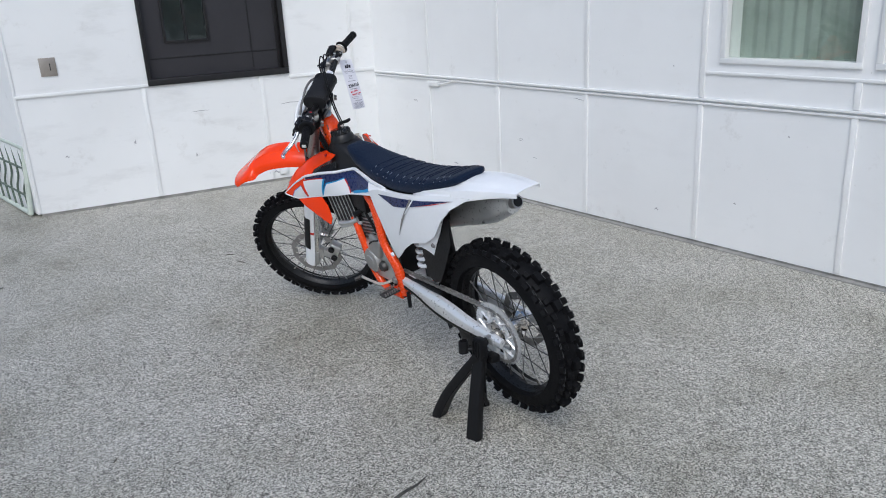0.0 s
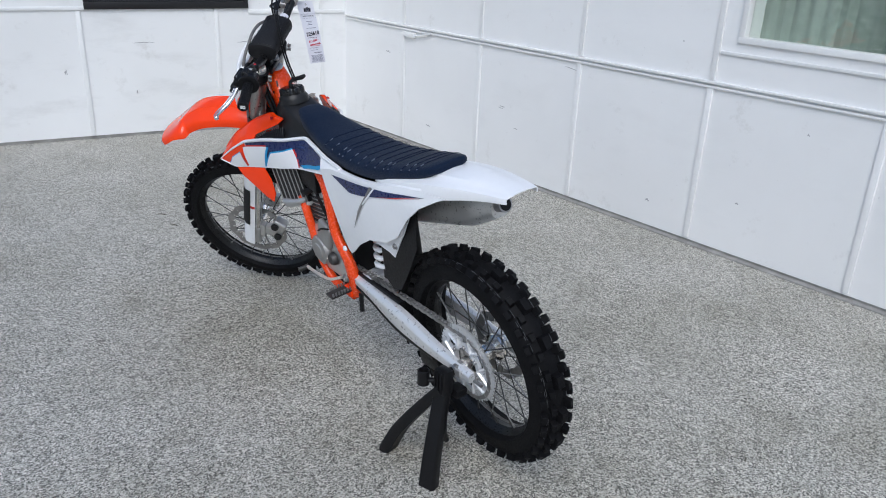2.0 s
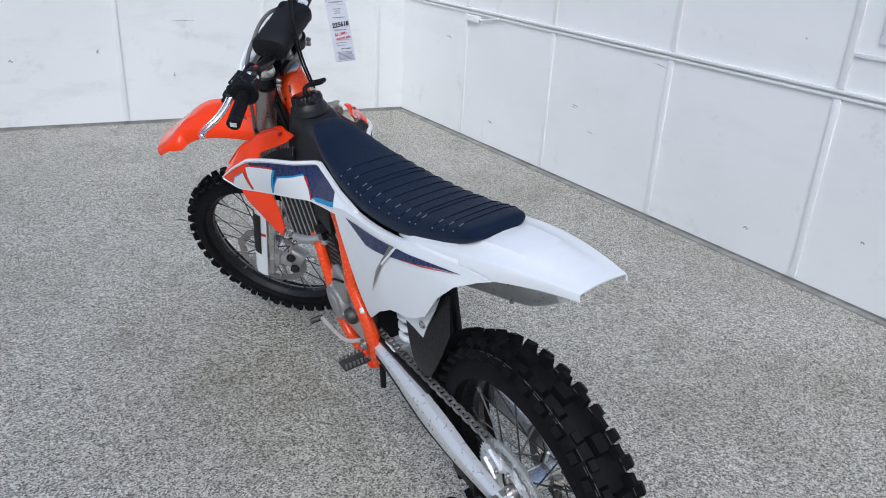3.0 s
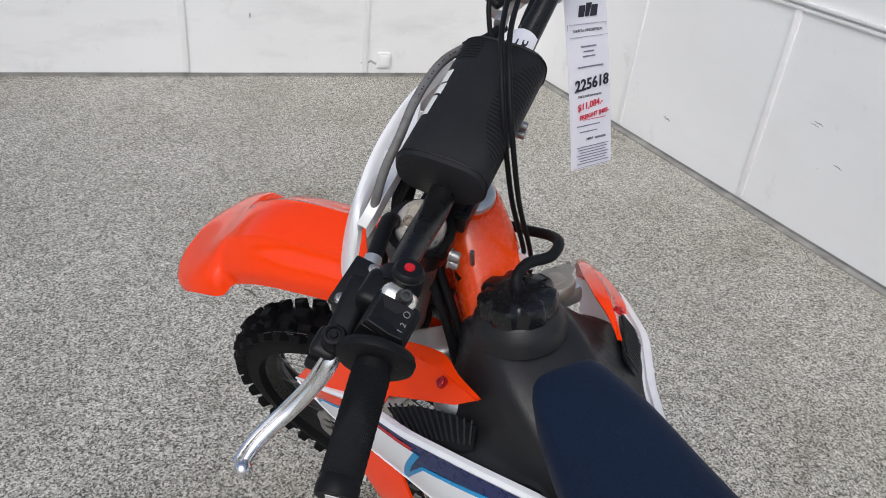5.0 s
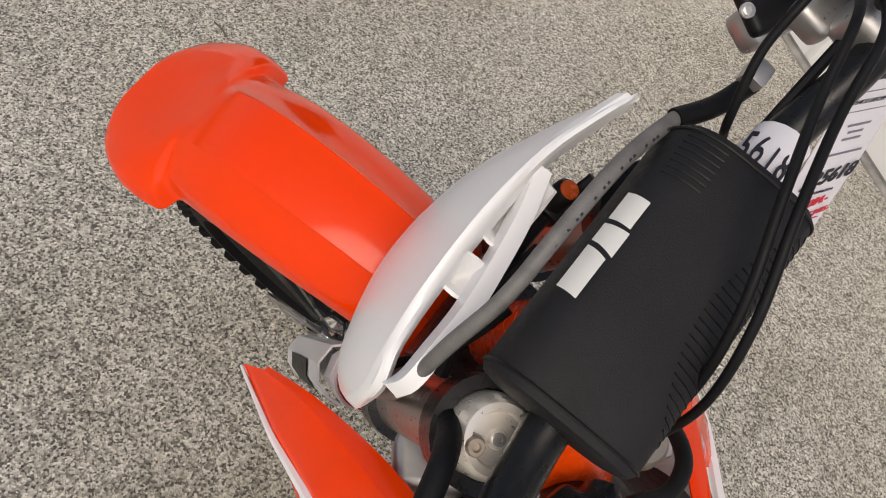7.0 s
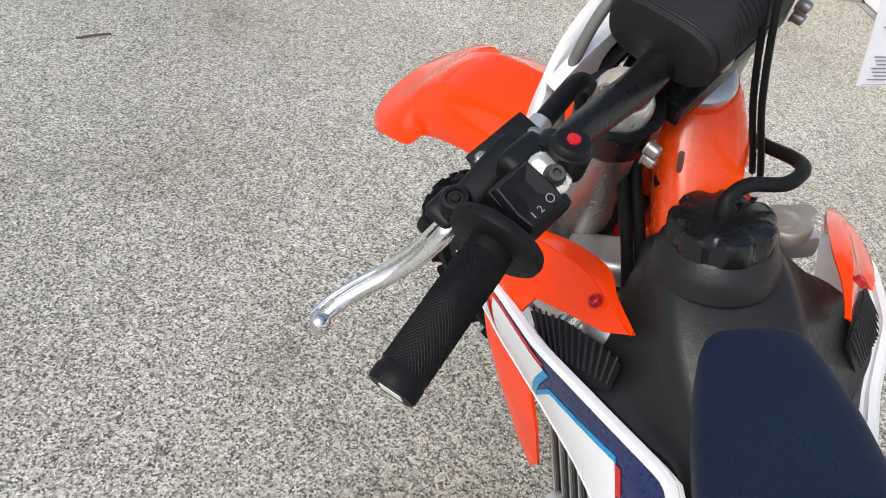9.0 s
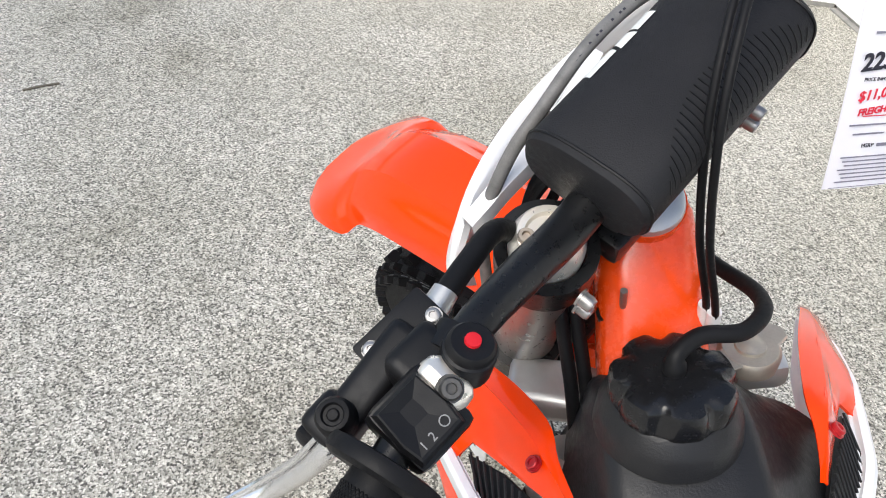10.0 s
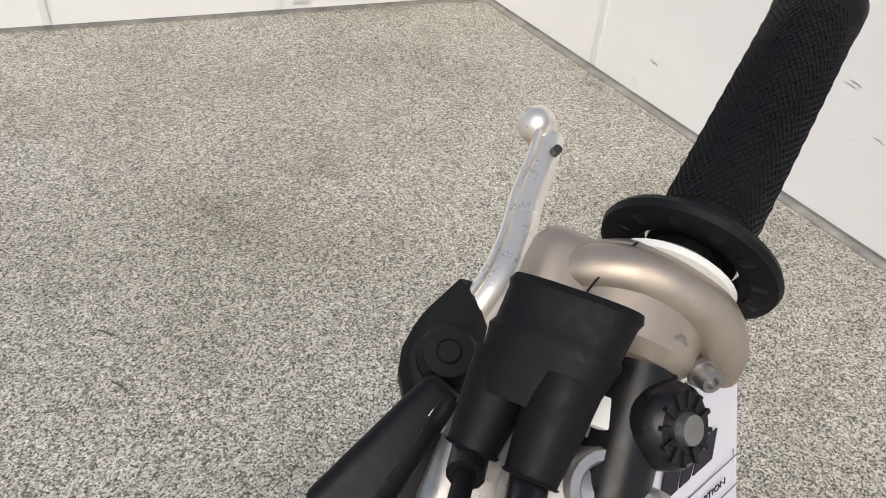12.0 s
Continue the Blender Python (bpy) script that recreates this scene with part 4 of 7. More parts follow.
def seat_ring(cx, y, zt, zb, hw, grow=0.0, n=22):
    ring = []
    for k in range(n):
        a = 2 * math.pi * k / n
        c, s = math.cos(a), math.sin(a)
        x = cx + (hw + grow) * math.copysign(abs(c) ** 0.55, c)
        z = (zt + zb) / 2 + ((zt - zb) / 2 + grow) * math.copysign(abs(s) ** 0.72, s)
        ring.append((x, y, z))
    return ring


path = [smooth_path([(a, b, c) for a, b, c, d, e in SEAT], 5), smooth_path([(d, e, 0) for a, b, c, d, e in SEAT], 5)]
rings = [seat_ring(p.x, p.y, p.z, q.x, q.y) for p, q in zip(*path)]
seat = body("seat", ring_mesh(bmesh.new(), rings), MAT_SEAT, "navy blue ribbed seat cover")
MAT_RIB = varied("pale_seat_stitch", (0.24, 0.27, 0.33), 0.7, amount=0.2)
MAT_SEAM = varied("faded_seat_seam", (0.010, 0.016, 0.034), 0.7, amount=0.2)
MAT_SEATRIB = varied("navy_seat_rib", (0.008, 0.014, 0.040), 0.75, amount=0.2)
bsdf(MAT_SEATRIB).inputs["Specular IOR Level"].default_value = 0.12
for i in range(13):
    y = 0.70 - i * 0.044
    j = min(range(len(path[0])), key=lambda k: abs(path[0][k].y - y))
    p, q = path[0][j], path[1][j]
    ring = seat_ring(p.x, p.y, p.z, q.x, q.y, 0.0015)
    arc = ring[1:11]
    part("rib", btube([Vector(v) for v in arc], 0.0011, 6, 2), MAT_SEATRIB, seat)
    for hi, lo, f in ((7, 8, 0.75), (9, 10, 0.35)):
        part("stitch", btube([Vector(ring[hi]), Vector(ring[hi]).lerp(Vector(ring[lo]), f)], 0.0014, 5, 1), MAT_RIB, seat)
    part("stitch", btube([Vector(ring[5]) + Vector((0, 0, 0.0005)), Vector(ring[3]) + Vector((0, 0, 0.0005))], 0.0008, 5), MAT_SEAM, seat)
part("seat_badge", bbox((0.045, 0.010, 0.002), (0.075, 0.185, 0.987), Matrix.Rotation(radians(-20), 3, 'Y'), 0.0005), MAT_RIB, seat, "small pale plain badge bar")

# tank
TANK = [(1.132, 0.968, 0.90, 0.044, 0.056, 0.925), (1.11, 1.010, 0.88, 0.054, 0.078, 0.922), (1.08, 1.032, 0.86, 0.059, 0.100, 0.918), (1.05, 1.038, 0.85, 0.060, 0.126, 0.913), (1.01, 1.031, 0.84, 0.061, 0.122, 0.915), (0.97, 1.015, 0.83, 0.060, 0.101, 0.917), (0.93, 0.992, 0.83, 0.055, 0.080, 0.922), (0.88, 0.966, 0.83, 0.050, 0.058, 0.930), (0.78, 0.930, 0.82, 0.048, 0.056, 0.890), (0.66, 0.895, 0.82, 0.044, 0.050, 0.860)]
rings = []
for (y, zt, zb, ws, wf, zf), wr in zip(TANK, (0.085, 0.128, 0.152, 0.158, 0.148, 0.120, 0.088, 0.058, 0.056, 0.050)):
    # a rounded spine with hollow skirts that run out to the flanks
    half = [(wf * 0.8, zb), (wf, zf - 0.02)]
    half += [(ws + (wf - ws) * u, zf + (zt - 0.014 - zf) * (1 - u) ** 2.0) for u in (1.0, 0.8, 0.6, 0.42, 0.26, 0.12, 0.0)]
    half += [(ws * 0.93, zt - 0.007), (ws * 0.8, zt - 0.003), (ws * 0.45, zt)]
    zr = zf + 0.02
    right = [(wr * 0.8, zb), (wr, zr - 0.02)]
    right += [(ws + (wr - ws) * u, zr + (zt - 0.014 - zr) * (1 - u) ** 1.25) for u in (1.0, 0.8, 0.6, 0.42, 0.26, 0.12, 0.0)]
    right += half[-3:]
    rings.append([(x + 0.004, y, z) for x, z in right] + [(0.004, y, zt)] + [(0.004 - x, y, z) for x, z in half[::-1]] + [(0.004, y, zb)])
rings = [list(r) for r in zip(*[smooth_path(col, 4) for col in zip(*rings)])]
tank = body("fuel_tank", ring_mesh(bmesh.new(), rings), MAT_TANK, "matt black plastic fuel tank")
CAPM = Matrix.Translation((-0.002, 1.045, 1.044)) @ Matrix.Rotation(radians(-4), 4, 'X') @ Matrix.Rotation(radians(-90), 4, 'Y') @ Matrix.Scale(1.1, 4)
part("filler_neck", blathe([(0.052, -0.018), (0.050, -0.004), (0.048, 0.002), (0.045, 0.006), (0.043, 0.010), (0.041, 0.012), (0.0, 0.012)], 40, CAPM), MAT_TANK, tank)
bm = bmesh.new()
rows = []
for r, h, lobe in ((0.0405, 0.006, 0.0), (0.0425, 0.012, 0.35), (0.0425, 0.026, 1.0), (0.040, 0.031, 1.0), (0.033, 0.0335, 0.5), (0.020, 0.034, 0.0), (0.006, 0.034, 0.0)):
    ring = []
    for k in range(72):
        a = 2 * math.pi * k / 72
        dent = max(0, math.cos(a * 7)) ** 1.3
        ring.append(CAPM @ Vector((h, (r - 0.0072 * lobe * dent) * math.cos(a), (r - 0.0072 * lobe * dent) * math.sin(a))))
    rows.append(ring)
cap = part("tank_cap", ring_mesh(bm, rows), MAT_GLOSSBLACK, bike, "black scalloped fuel cap")
part("vent_nipple", blathe([(0.008, 0.032), (0.008, 0.040), (0.005, 0.044), (0.0, 0.044)], 16, CAPM), MAT_RUBBER, cap)
body("vent_hose", btube([(-0.002, 1.045, 1.084), (0.000, 1.052, 1.094), (0.020, 1.063, 1.099), (0.052, 1.066, 1.096), (0.074, 1.085, 1.095), (0.080, 1.115, 1.086), (0.070, 1.150, 1.076), (0.052, 1.188, 1.068), (0.03, 1.20, 1.05)], 0.0068, 12, 6), MAT_RUBBER, "bent black tank breather hose")
bm = btube([(0.0, 1.0, 1.027), (0.001, 0.97, 1.014)], 0.0012, 5)
part("seam", bm, MAT_BLACK, tank)

# shrouds and flank panels, both sides
FLANK_TOP = [(-0.236, 1.331, 0.798), (-0.213, 1.225, 0.862), (-0.186, 1.147, 0.902), (-0.152, 1.045, 0.922), (-0.104, 0.965, 0.924), (-0.058, 0.875, 0.940), (-0.068, 0.80, 0.932), (-0.080, 0.70, 0.918), (-0.088, 0.58, 0.908)]
FLANK_LOW = [(-0.235, 1.330, 0.794), (-0.207, 1.262, 0.772), (-0.182, 1.173, 0.785), (-0.148, 1.075, 0.794), (-0.118, 0.984, 0.801), (-0.102, 0.904, 0.818), (-0.098, 0.82, 0.832), (-0.098, 0.70, 0.853), (-0.098, 0.58, 0.874)]


def even_path(points, n=8):
    """Straight runs between the given places, n steps each, with slightly eased corners."""
    p = [Vector(a).lerp(Vector(b), k / n) for a, b in zip(points, points[1:]) for k in range(n)] + [Vector(points[-1])]
    return [p[0]] + [(a + b * 2 + c) / 4 for a, b, c in zip(p, p[1:], p[2:])] + [p[-1]]


F_TOP, F_LOW = even_path(FLANK_TOP), even_path(FLANK_LOW)


def ruled(u, v, out=0.0):
    """A place on the flank panel: u from its front tip to its tail, v from its upper to its lower edge."""
    f = min(max(u, 0), 1) * (len(F_TOP) - 1)
    i = min(int(f), len(F_TOP) - 2)
    t = F_TOP[i].lerp(F_TOP[i + 1], f - i)
    l = F_LOW[i].lerp(F_LOW[i + 1], f - i)
    p = t.lerp(l, v)
    return p + Vector((-1, 0.25, 0.12)).normalized() * (out + 0.008 * math.sin(math.pi * min(max(v, 0), 1)) * math.sin(math.pi * min(1, u * 1.4 + 0.05)))


def film(outline, out, thickness, cuts=5, mirror=False):
    """A thin film over an outline in (u, v) of the flank panel."""
    bm = bmesh.new()
    bm.faces.new([bm.verts.new((u, v, 0)) for u, v in outline]).normal_update()
    bmesh.ops.triangulate(bm, faces=list(bm.faces))
    bmesh.ops.subdivide_edges(bm, edges=list(bm.edges), cuts=cuts, use_grid_fill=True)
    bmesh.ops.triangulate(bm, faces=list(bm.faces))
    for p in bm.verts:
        p.co = ruled(p.co.x, p.co.y, out)
    bm.normal_update()
    if sum(f.normal.x for f in bm.faces) > 0:
        bmesh.ops.reverse_faces(bm, faces=list(bm.faces))
    thicken(bm, thickness)
    if mirror:
        bmesh.ops.scale(bm, vec=(-1, 1, 1), verts=bm.verts)
    bmesh.ops.recalc_face_normals(bm, faces=bm.faces)
    return bm


def plate3(points, normal, thickness, mirror=False, cuts=3, bulge=0.0):
    """A plate over a ring of places in space, bulged outwards in its middle."""
    bm = bmesh.new()
    vs = [bm.verts.new(p) for p in points]
    mid = sum((Vector(p) for p in points), Vector()) / len(points)
    far = max((Vector(p) - mid).length for p in points)
    bm.faces.new(vs).normal_update()
    bmesh.ops.triangulate(bm, faces=list(bm.faces))
    bmesh.ops.subdivide_edges(bm, edges=list(bm.edges), cuts=cuts, use_grid_fill=True)
    bmesh.ops.triangulate(bm, faces=list(bm.faces))
    n = Vector(normal).normalized()
    edge = {v for e in bm.edges if e.is_boundary for v in e.verts}
    for v in bm.verts:
        if v not in edge:
            v.co += n * bulge * (1 - min(1, (v.co - mid).length / far))
    bm.normal_update()
    if sum((f.normal.dot(n) for f in bm.faces)) < 0:
        bmesh.ops.reverse_faces(bm, faces=list(bm.faces))
    thicken(bm, thickness)
    if mirror:
        bmesh.ops.scale(bm, vec=(-1, 1, 1), verts=bm.verts)
    bmesh.ops.recalc_face_normals(bm, faces=bm.faces)
    return bm


SHROUD_FRONT = [(-0.238, 1.335, 0.797), (-0.213, 1.302, 0.848), (-0.180, 1.236, 0.915), (-0.142, 1.150, 0.967), (-0.108, 1.068, 0.998), (-0.080, 0.994, 0.989), (-0.100, 1.020, 0.966), (-0.128, 1.065, 0.946), (-0.155, 1.108, 0.926), (-0.172, 1.105, 0.908), (-0.188, 1.147, 0.902), (-0.214, 1.225, 0.862)]
SHROUD_SPIKE = [(-0.208, 1.262, 0.776), (-0.183, 1.173, 0.789), (-0.160, 1.100, 0.797), (-0.154, 1.065, 0.745), (-0.151, 1.060, 0.680), (-0.157, 1.080, 0.644), (-0.171, 1.110, 0.668), (-0.190, 1.165, 0.712), (-0.204, 1.222, 0.745)]
SIDE = [(0.70, 0.880), (0.62, 0.900), (0.48, 0.906), (0.36, 0.916), (0.22, 0.940), (0.10, 0.952), (0.02, 0.956), (0.06, 0.938), (0.13, 0.90), (0.19, 0.845), (0.25, 0.76), (0.32, 0.715), (0.42, 0.688), (0.50, 0.636), (0.560, 0.582), (0.584, 0.564), (0.598, 0.572), (0.614, 0.62), (0.645, 0.74)]
LOBE = [(0.20, 0.85), (0.24, 0.77), (0.285, 0.70), (0.315, 0.648), (0.345, 0.66), (0.41, 0.672), (0.36, 0.76), (0.28, 0.84)]
SIDE_NAVY = [(0.615, 0.882), (0.40, 0.899), (0.30, 0.908), (0.11, 0.936), (0.20, 0.916), (0.32, 0.884), (0.42, 0.860), (0.50, 0.848)]
SIDE_FIN = [(0.374, 0.904), (0.36, 0.905), (0.415, 0.835), (0.50, 0.71), (0.452, 0.80)]
SIDE_RED = [(0.34, 0.880), (0.22, 0.910), (0.12, 0.933), (0.24, 0.902)]
# slanted white blocks that rise out of a white lower band, each over a red and a light blue shadow
WHITE_SHAPES = [[(0.085, 0.96), (0.125, 0.50), (0.205, 0.38), (0.235, 0.96)], [(0.255, 0.97), (0.235, 0.22), (0.400, 0.26), (0.365, 0.97)], [(0.375, 0.97), (0.425, 0.48), (0.565, 0.34), (0.600, 0.62), (0.645, 0.97)]]
for mir in (False, True):
    s = 1 if mir else -1
    top_p = body("shroud", plate3(SHROUD_FRONT, (-1, 0.3, 0.5), 0.004, mir, 4, 0.006), MAT_ORANGE, "orange radiator shroud, upper part")
    bolt(top_p, (s * 0.107, 1.039, 0.9895), (s * 0.6, 0, 0.8), 0.006, 0.004, MAT_REDPART)
    body("shroud", plate3(SHROUD_SPIKE, (-1, 0.5, 0), 0.004, mir, 4, 0.004), MAT_ORANGE, "orange radiator shroud, lower spike")
    rows = [[ruled(i / 40, k / 6, -0.0035) for i in range(41)] for k in range(7)]
    if mir:
        rows = [[Vector((-p.x, p.y, p.z)) for p in r] for r in rows]
    mid_p = body("shroud_panel", sheet(rows, 0.003), MAT_WHITE, "white shroud panel with navy and orange graphics")
    part("decal", film([(0.012, 0.14), (0.12, 0.06), (0.24, 0.06), (0.262, 0.4), (0.245, 0.94), (0.10, 0.94), (0.02, 0.86)], 0.0030, 0.0006, 5, mir), MAT_ORANGE, mid_p)
    part("decal", film([(0.248, 0.06), (0.40, 0.05), (0.60, 0.06), (0.66, 0.10), (0.76, 0.14), (0.90, 0.30), (0.82, 0.70), (0.70, 0.90), (0.26, 0.92), (0.27, 0.5)], 0.0030, 0.0006, 6, mir), MAT_NAVY, mid_p, "navy graphic field")
    for n, g in enumerate(WHITE_SHAPES):
        part("decal", film([(u - 0.006, v - 0.045) for u, v in g], 0.0042, 0.0006, 4, mir), MAT_RED if n % 2 else MAT_CYAN, mid_p)
        part("decal", film([(u + 0.012, min(v + 0.01, 0.97)) for u, v in g], 0.0048, 0.0006, 4, mir), MAT_CYAN if n % 2 else MAT_RED, mid_p)
        part("decal", film(g, 0.0056, 0.0006, 4, mir), MAT_WHITE, mid_p, "plain slanted white graphic block")
    part("decal", film([(0.66, 0.86), (0.80, 0.72), (0.93, 0.34), (0.95, 0.45), (0.83, 0.84), (0.70, 0.95)], 0.0042, 0.0006, 5, mir), MAT_CYAN, mid_p)
    edge = [ruled(i / 60, 0.03, 0.0045) for i in range(61)]
    part("edge_line", btube([Vector((-p.x, p.y, p.z)) if mir else p for p in edge], [0.0018 + 0.0048 * min(1, i / 18) for i in range(61)], 6, 1), MAT_WHITE, mid_p)
    edge = [ruled(i / 60, 0.98, 0.003) for i in range(61)]
    part("edge_line", btube([Vector((-p.x, p.y, p.z)) if mir else p for p in edge], 0.0035, 6, 1), MAT_WHITE, mid_p)
    sidep = body("side_panel", flank(SIDE, panel_x, 0.006, 0.004, 6, mir), MAT_WHITE, "white side panel with a navy flash")
    part("decal", flank(SIDE_NAVY, panel_x, 0.0085, 0.0006, 6, mir), MAT_NAVY, sidep)
    part("decal", flank(SIDE_FIN, panel_x, 0.0100, 0.0006, 5, mir), MAT_STEEL, sidep)
    part("decal", flank(SIDE_RED, panel_x, 0.0095, 0.0006, 5, mir), MAT_RED, sidep)
    part("edge_line", flank([(0.346, 0.906), (0.355, 0.906), (0.425, 0.83), (0.417, 0.83)], panel_x, 0.0105, 0.0006, 4, mir), MAT_WHITE, sidep)
    if not mir:
        body("airbox_cover", flank(LOBE, panel_x, -0.012, 0.004, 3), MAT_WHITE, "white lower airbox cover")
    inner = [(0.074, 0.74, 0.915), (0.078, 0.66, 0.905), (0.080, 0.60, 0.900), (0.077, 0.48, 0.900), (0.068, 0.36, 0.911), (0.055, 0.25, 0.932), (0.045, 0.16, 0.958)]
    outer = [(0.70, 0.880), (0.655, 0.891), (0.60, 0.901), (0.48, 0.906), (0.36, 0.916), (0.24, 0.936), (0.13, 0.950)]
    g = []
    for k in range(4):
        f = k / 3
        g.append(smooth_path([(s * ((-panel_x(oy, oz) + 0.006) * (1 - f) + ix * f), oy * (1 - f) + iy * f, oz * (1 - f) + iz * f + 0.004 * math.sin(math.pi * f)) for (ix, iy, iz), (oy, oz) in zip(inner, outer)], 3))
    part("shoulder", sheet(g, 0.003), MAT_WHITE, sidep)
    # radiator inside the shroud
    rot = Matrix.Rotation(radians(s * -22), 3, 'Z') @ Matrix.Rotation(radians(-10), 3, 'X')
    rc0 = Vector((s * 0.096, 1.003, 0.752))
    rad = body("radiator", bbox((0.028, 0.150, 0.215), rc0, rot, 0.003), MAT_CORE, "dark finned radiator")
    for q in range(14):
        part("fin", bbox((0.004, 0.0034, 0.208), rc0 + rot @ Vector((s * 0.0145, -0.067 + q * 0.0104, 0)), rot), MAT_ALU if q % 2 else MAT_DARKSTEEL, rad)
    for zz in (0.115, -0.115):
        part("end_tank", bbox((0.034, 0.14, 0.020), rc0 + rot @ Vector((0, 0, zz)), rot, 0.006), MAT_ALU, rad)
    part("louvre_frame", bbox((0.012, 0.008, 0.21), rc0 + rot @ Vector((s * 0.015, -0.070, 0)), rot, 0.002), MAT_BLACK, rad)
    louvre = body("upper_louvre", plate3([(-0.160, 1.106, 0.910), (-0.130, 1.066, 0.935), (-0.104, 1.020, 0.952), (-0.088, 0.990, 0.953), (-0.098, 0.980, 0.929), (-0.118, 0.996, 0.915), (-0.152, 1.045, 0.906)], (-0.5, 0, 1), 0.003, mir, 2, 0.0), MAT_BLACK, "black vent grille above the shroud panel")
    for q in range(13):
        f = (q + 0.5) / 13
        a = Vector((-0.160, 1.106, 0.917)).lerp(Vector((-0.088, 0.990, 0.961)), f) + Vector((0, 0, 0.008 * math.sin(math.pi * f)))
        b = Vector((-0.156, 1.050, 0.915)).lerp(Vector((-0.099, 0.979, 0.938)), f)
        part("rib", btube([Vector((p.x * -s, p.y, p.z)) for p in (a, b)], 0.0014, 5, 1), MAT_TANK, louvre)
    body("side_duct", bbox((0.05, 0.13, 0.11), (s * 0.062, 0.880, 0.785), Matrix.Rotation(radians(10), 3, 'X'), 0.012), MAT_BLACK, "black plastic duct under the shroud panel")

# orange top plates that fold inwards over each radiator
for s in (-1, 1):
    line = [(-0.080, 0.994, 0.990), (-0.094, 1.031, 0.996), (-0.108, 1.068, 0.999), (-0.142, 1.150, 0.968), (-0.180, 1.236, 0.916), (-0.213, 1.302, 0.849)]
    g = []
    for k in range(5):
        f = k / 4
        g.append(smooth_path([(s * (-x + 0.0022 * (1 - f) - 0.045 * f * w), y + 0.004 * f, z - 0.0030 * (1 - f) + 0.010 * math.sin(math.pi * f * 0.6) * w - 0.003 * f) for (x, y, z), w in zip(line, (0.02, 0.14, 0.36, 0.36, 0.15, 0.03))], 4))
    body("shroud_top", sheet(g, 0.003), MAT_ORANGE, "orange upper edge of the radiator shroud")

# the right-hand panels stand a little further out
for ob in bike.children:
    if ob.name.startswith(("shroud", "upper_louvre")) and len(ob.data.vertices) and sum(v.co.x for v in ob.data.vertices) > 0:
        ob.location = (0.026, 0, 0.012)
body("radiator_tank", merge(bbox((0.074, 0.056, 0.034), (-0.080, 1.156, 0.934), Matrix.Rotation(radians(-14), 3, 'Z'), 0.011, 3), btube([(-0.045, 1.16, 0.935), (-0.01, 1.175, 0.93), (0.03, 1.18, 0.93)], 0.012, 12)), MAT_ALU, "silver top tank of the radiator")

# radiator cap on the right
body("radiator_neck", merge(bbox((0.048, 0.044, 0.03), (0.104, 1.130, 0.980), None, 0.01), btube([(0.10, 1.13, 0.98), (0.06, 1.16, 0.97), (0.02, 1.18, 0.95)], 0.014, 12)), MAT_ALU, "cast radiator filler neck")
bm = blathe([(0.0, 0.010), (0.008, 0.010), (0.010, 0.0085), (0.013, 0.0085), (0.014, 0.006), (0.024, 0.006), (0.027, 0.002), (0.027, -0.010)], 32, Matrix.Translation((0.096, 1.130, 0.997)) @ Matrix.Rotation(radians(-90), 4, 'Y'))
rc = body("radiator_cap", bm, MAT_ZINC, "steel radiator cap with two ears")
for a in (0.5, 0.5 + math.pi):
    part("ear", slab([(0.02, -0.013), (0.036, -0.010), (0.040, 0.0), (0.036, 0.010), (0.02, 0.013)], 0.0035, Matrix.Translation((0.096, 1.130, 0.999)) @ Matrix.Rotation(a, 4, 'Z'), 0.001), MAT_ZINC, rc)

# rear fender
RF = [(0.40, 0.918, 0.092, 0.030), (0.28, 0.942, 0.102, 0.034), (0.18, 0.961, 0.106, 0.042), (0.08, 0.974, 0.099, 0.050), (0.0, 0.979, 0.086, 0.060), (-0.08, 0.980, 0.070, 0.068), (-0.15, 0.979, 0.054, 0.073)]
cross = [(-1.0, -0.014), (-0.995, -0.006), (-0.97, -0.001), (-0.8, 0.003), (-0.56, 0.007), (-0.50, 0.013), (-0.2, 0.016), (0, 0.017), (0.2, 0.016), (0.50, 0.013), (0.56, 0.007), (0.8, 0.003), (0.97, -0.001), (0.995, -0.006), (1.0, -0.014)]


def skirt(y):
    """How far the fender's flank hangs below its edge."""
    return 1.0 + 2.6 * max(0.0, 1 - abs(y - 0.14) / 0.26)


grid = [[Vector((cx + hw * f * (0.985 if abs(f) == 1.0 else 1.0), y, z + h * (skirt(y) if abs(f) == 1.0 else 1.0 if h < 0 else min(1.0, max(0.2, (y + 0.17) / 0.2))))) for f, h in cross] for y, z, hw, cx in RF]
grid = [list(r) for r in zip(*[smooth_path(col, 4) for col in zip(*grid)])]
rfend = body("rear_fender", sheet(grid, 0.003), MAT_WHITE, "white plastic rear fender")
for x in (-0.03, 0.10):
    bolt(rfend, (x, 0.22, 0.935), (0, 0, 1), 0.006, 0.004, MAT_STEEL)

# inner mudguard in front of the rear tyre
g = []
for k in range(9):
    a = radians(54 + k * 6.5)
    r = 0.405 - 0.01 * math.sin(k)
    row = []
    for x in (-0.075, -0.06, -0.03, 0, 0.03, 0.06, 0.075):
        d = 0.022 * (abs(x) / 0.075) ** 3
        row.append(Vector((x + 0.008, (r - d) * math.sin(math.pi - a) * 0.96 + 0.008, 0.366 + (r - d) * math.cos(a) * 1.05)))
    g.append(row)
mud = body("inner_mudguard", sheet(g, 0.004), MAT_BLACK, "black plastic inner mudguard")
for y, z in ((0.21, 0.835), (0.30, 0.70)):
    bolt(mud, (-0.085, y, z), (-1, 0, 0), 0.009, 0.006, MAT_STEEL)
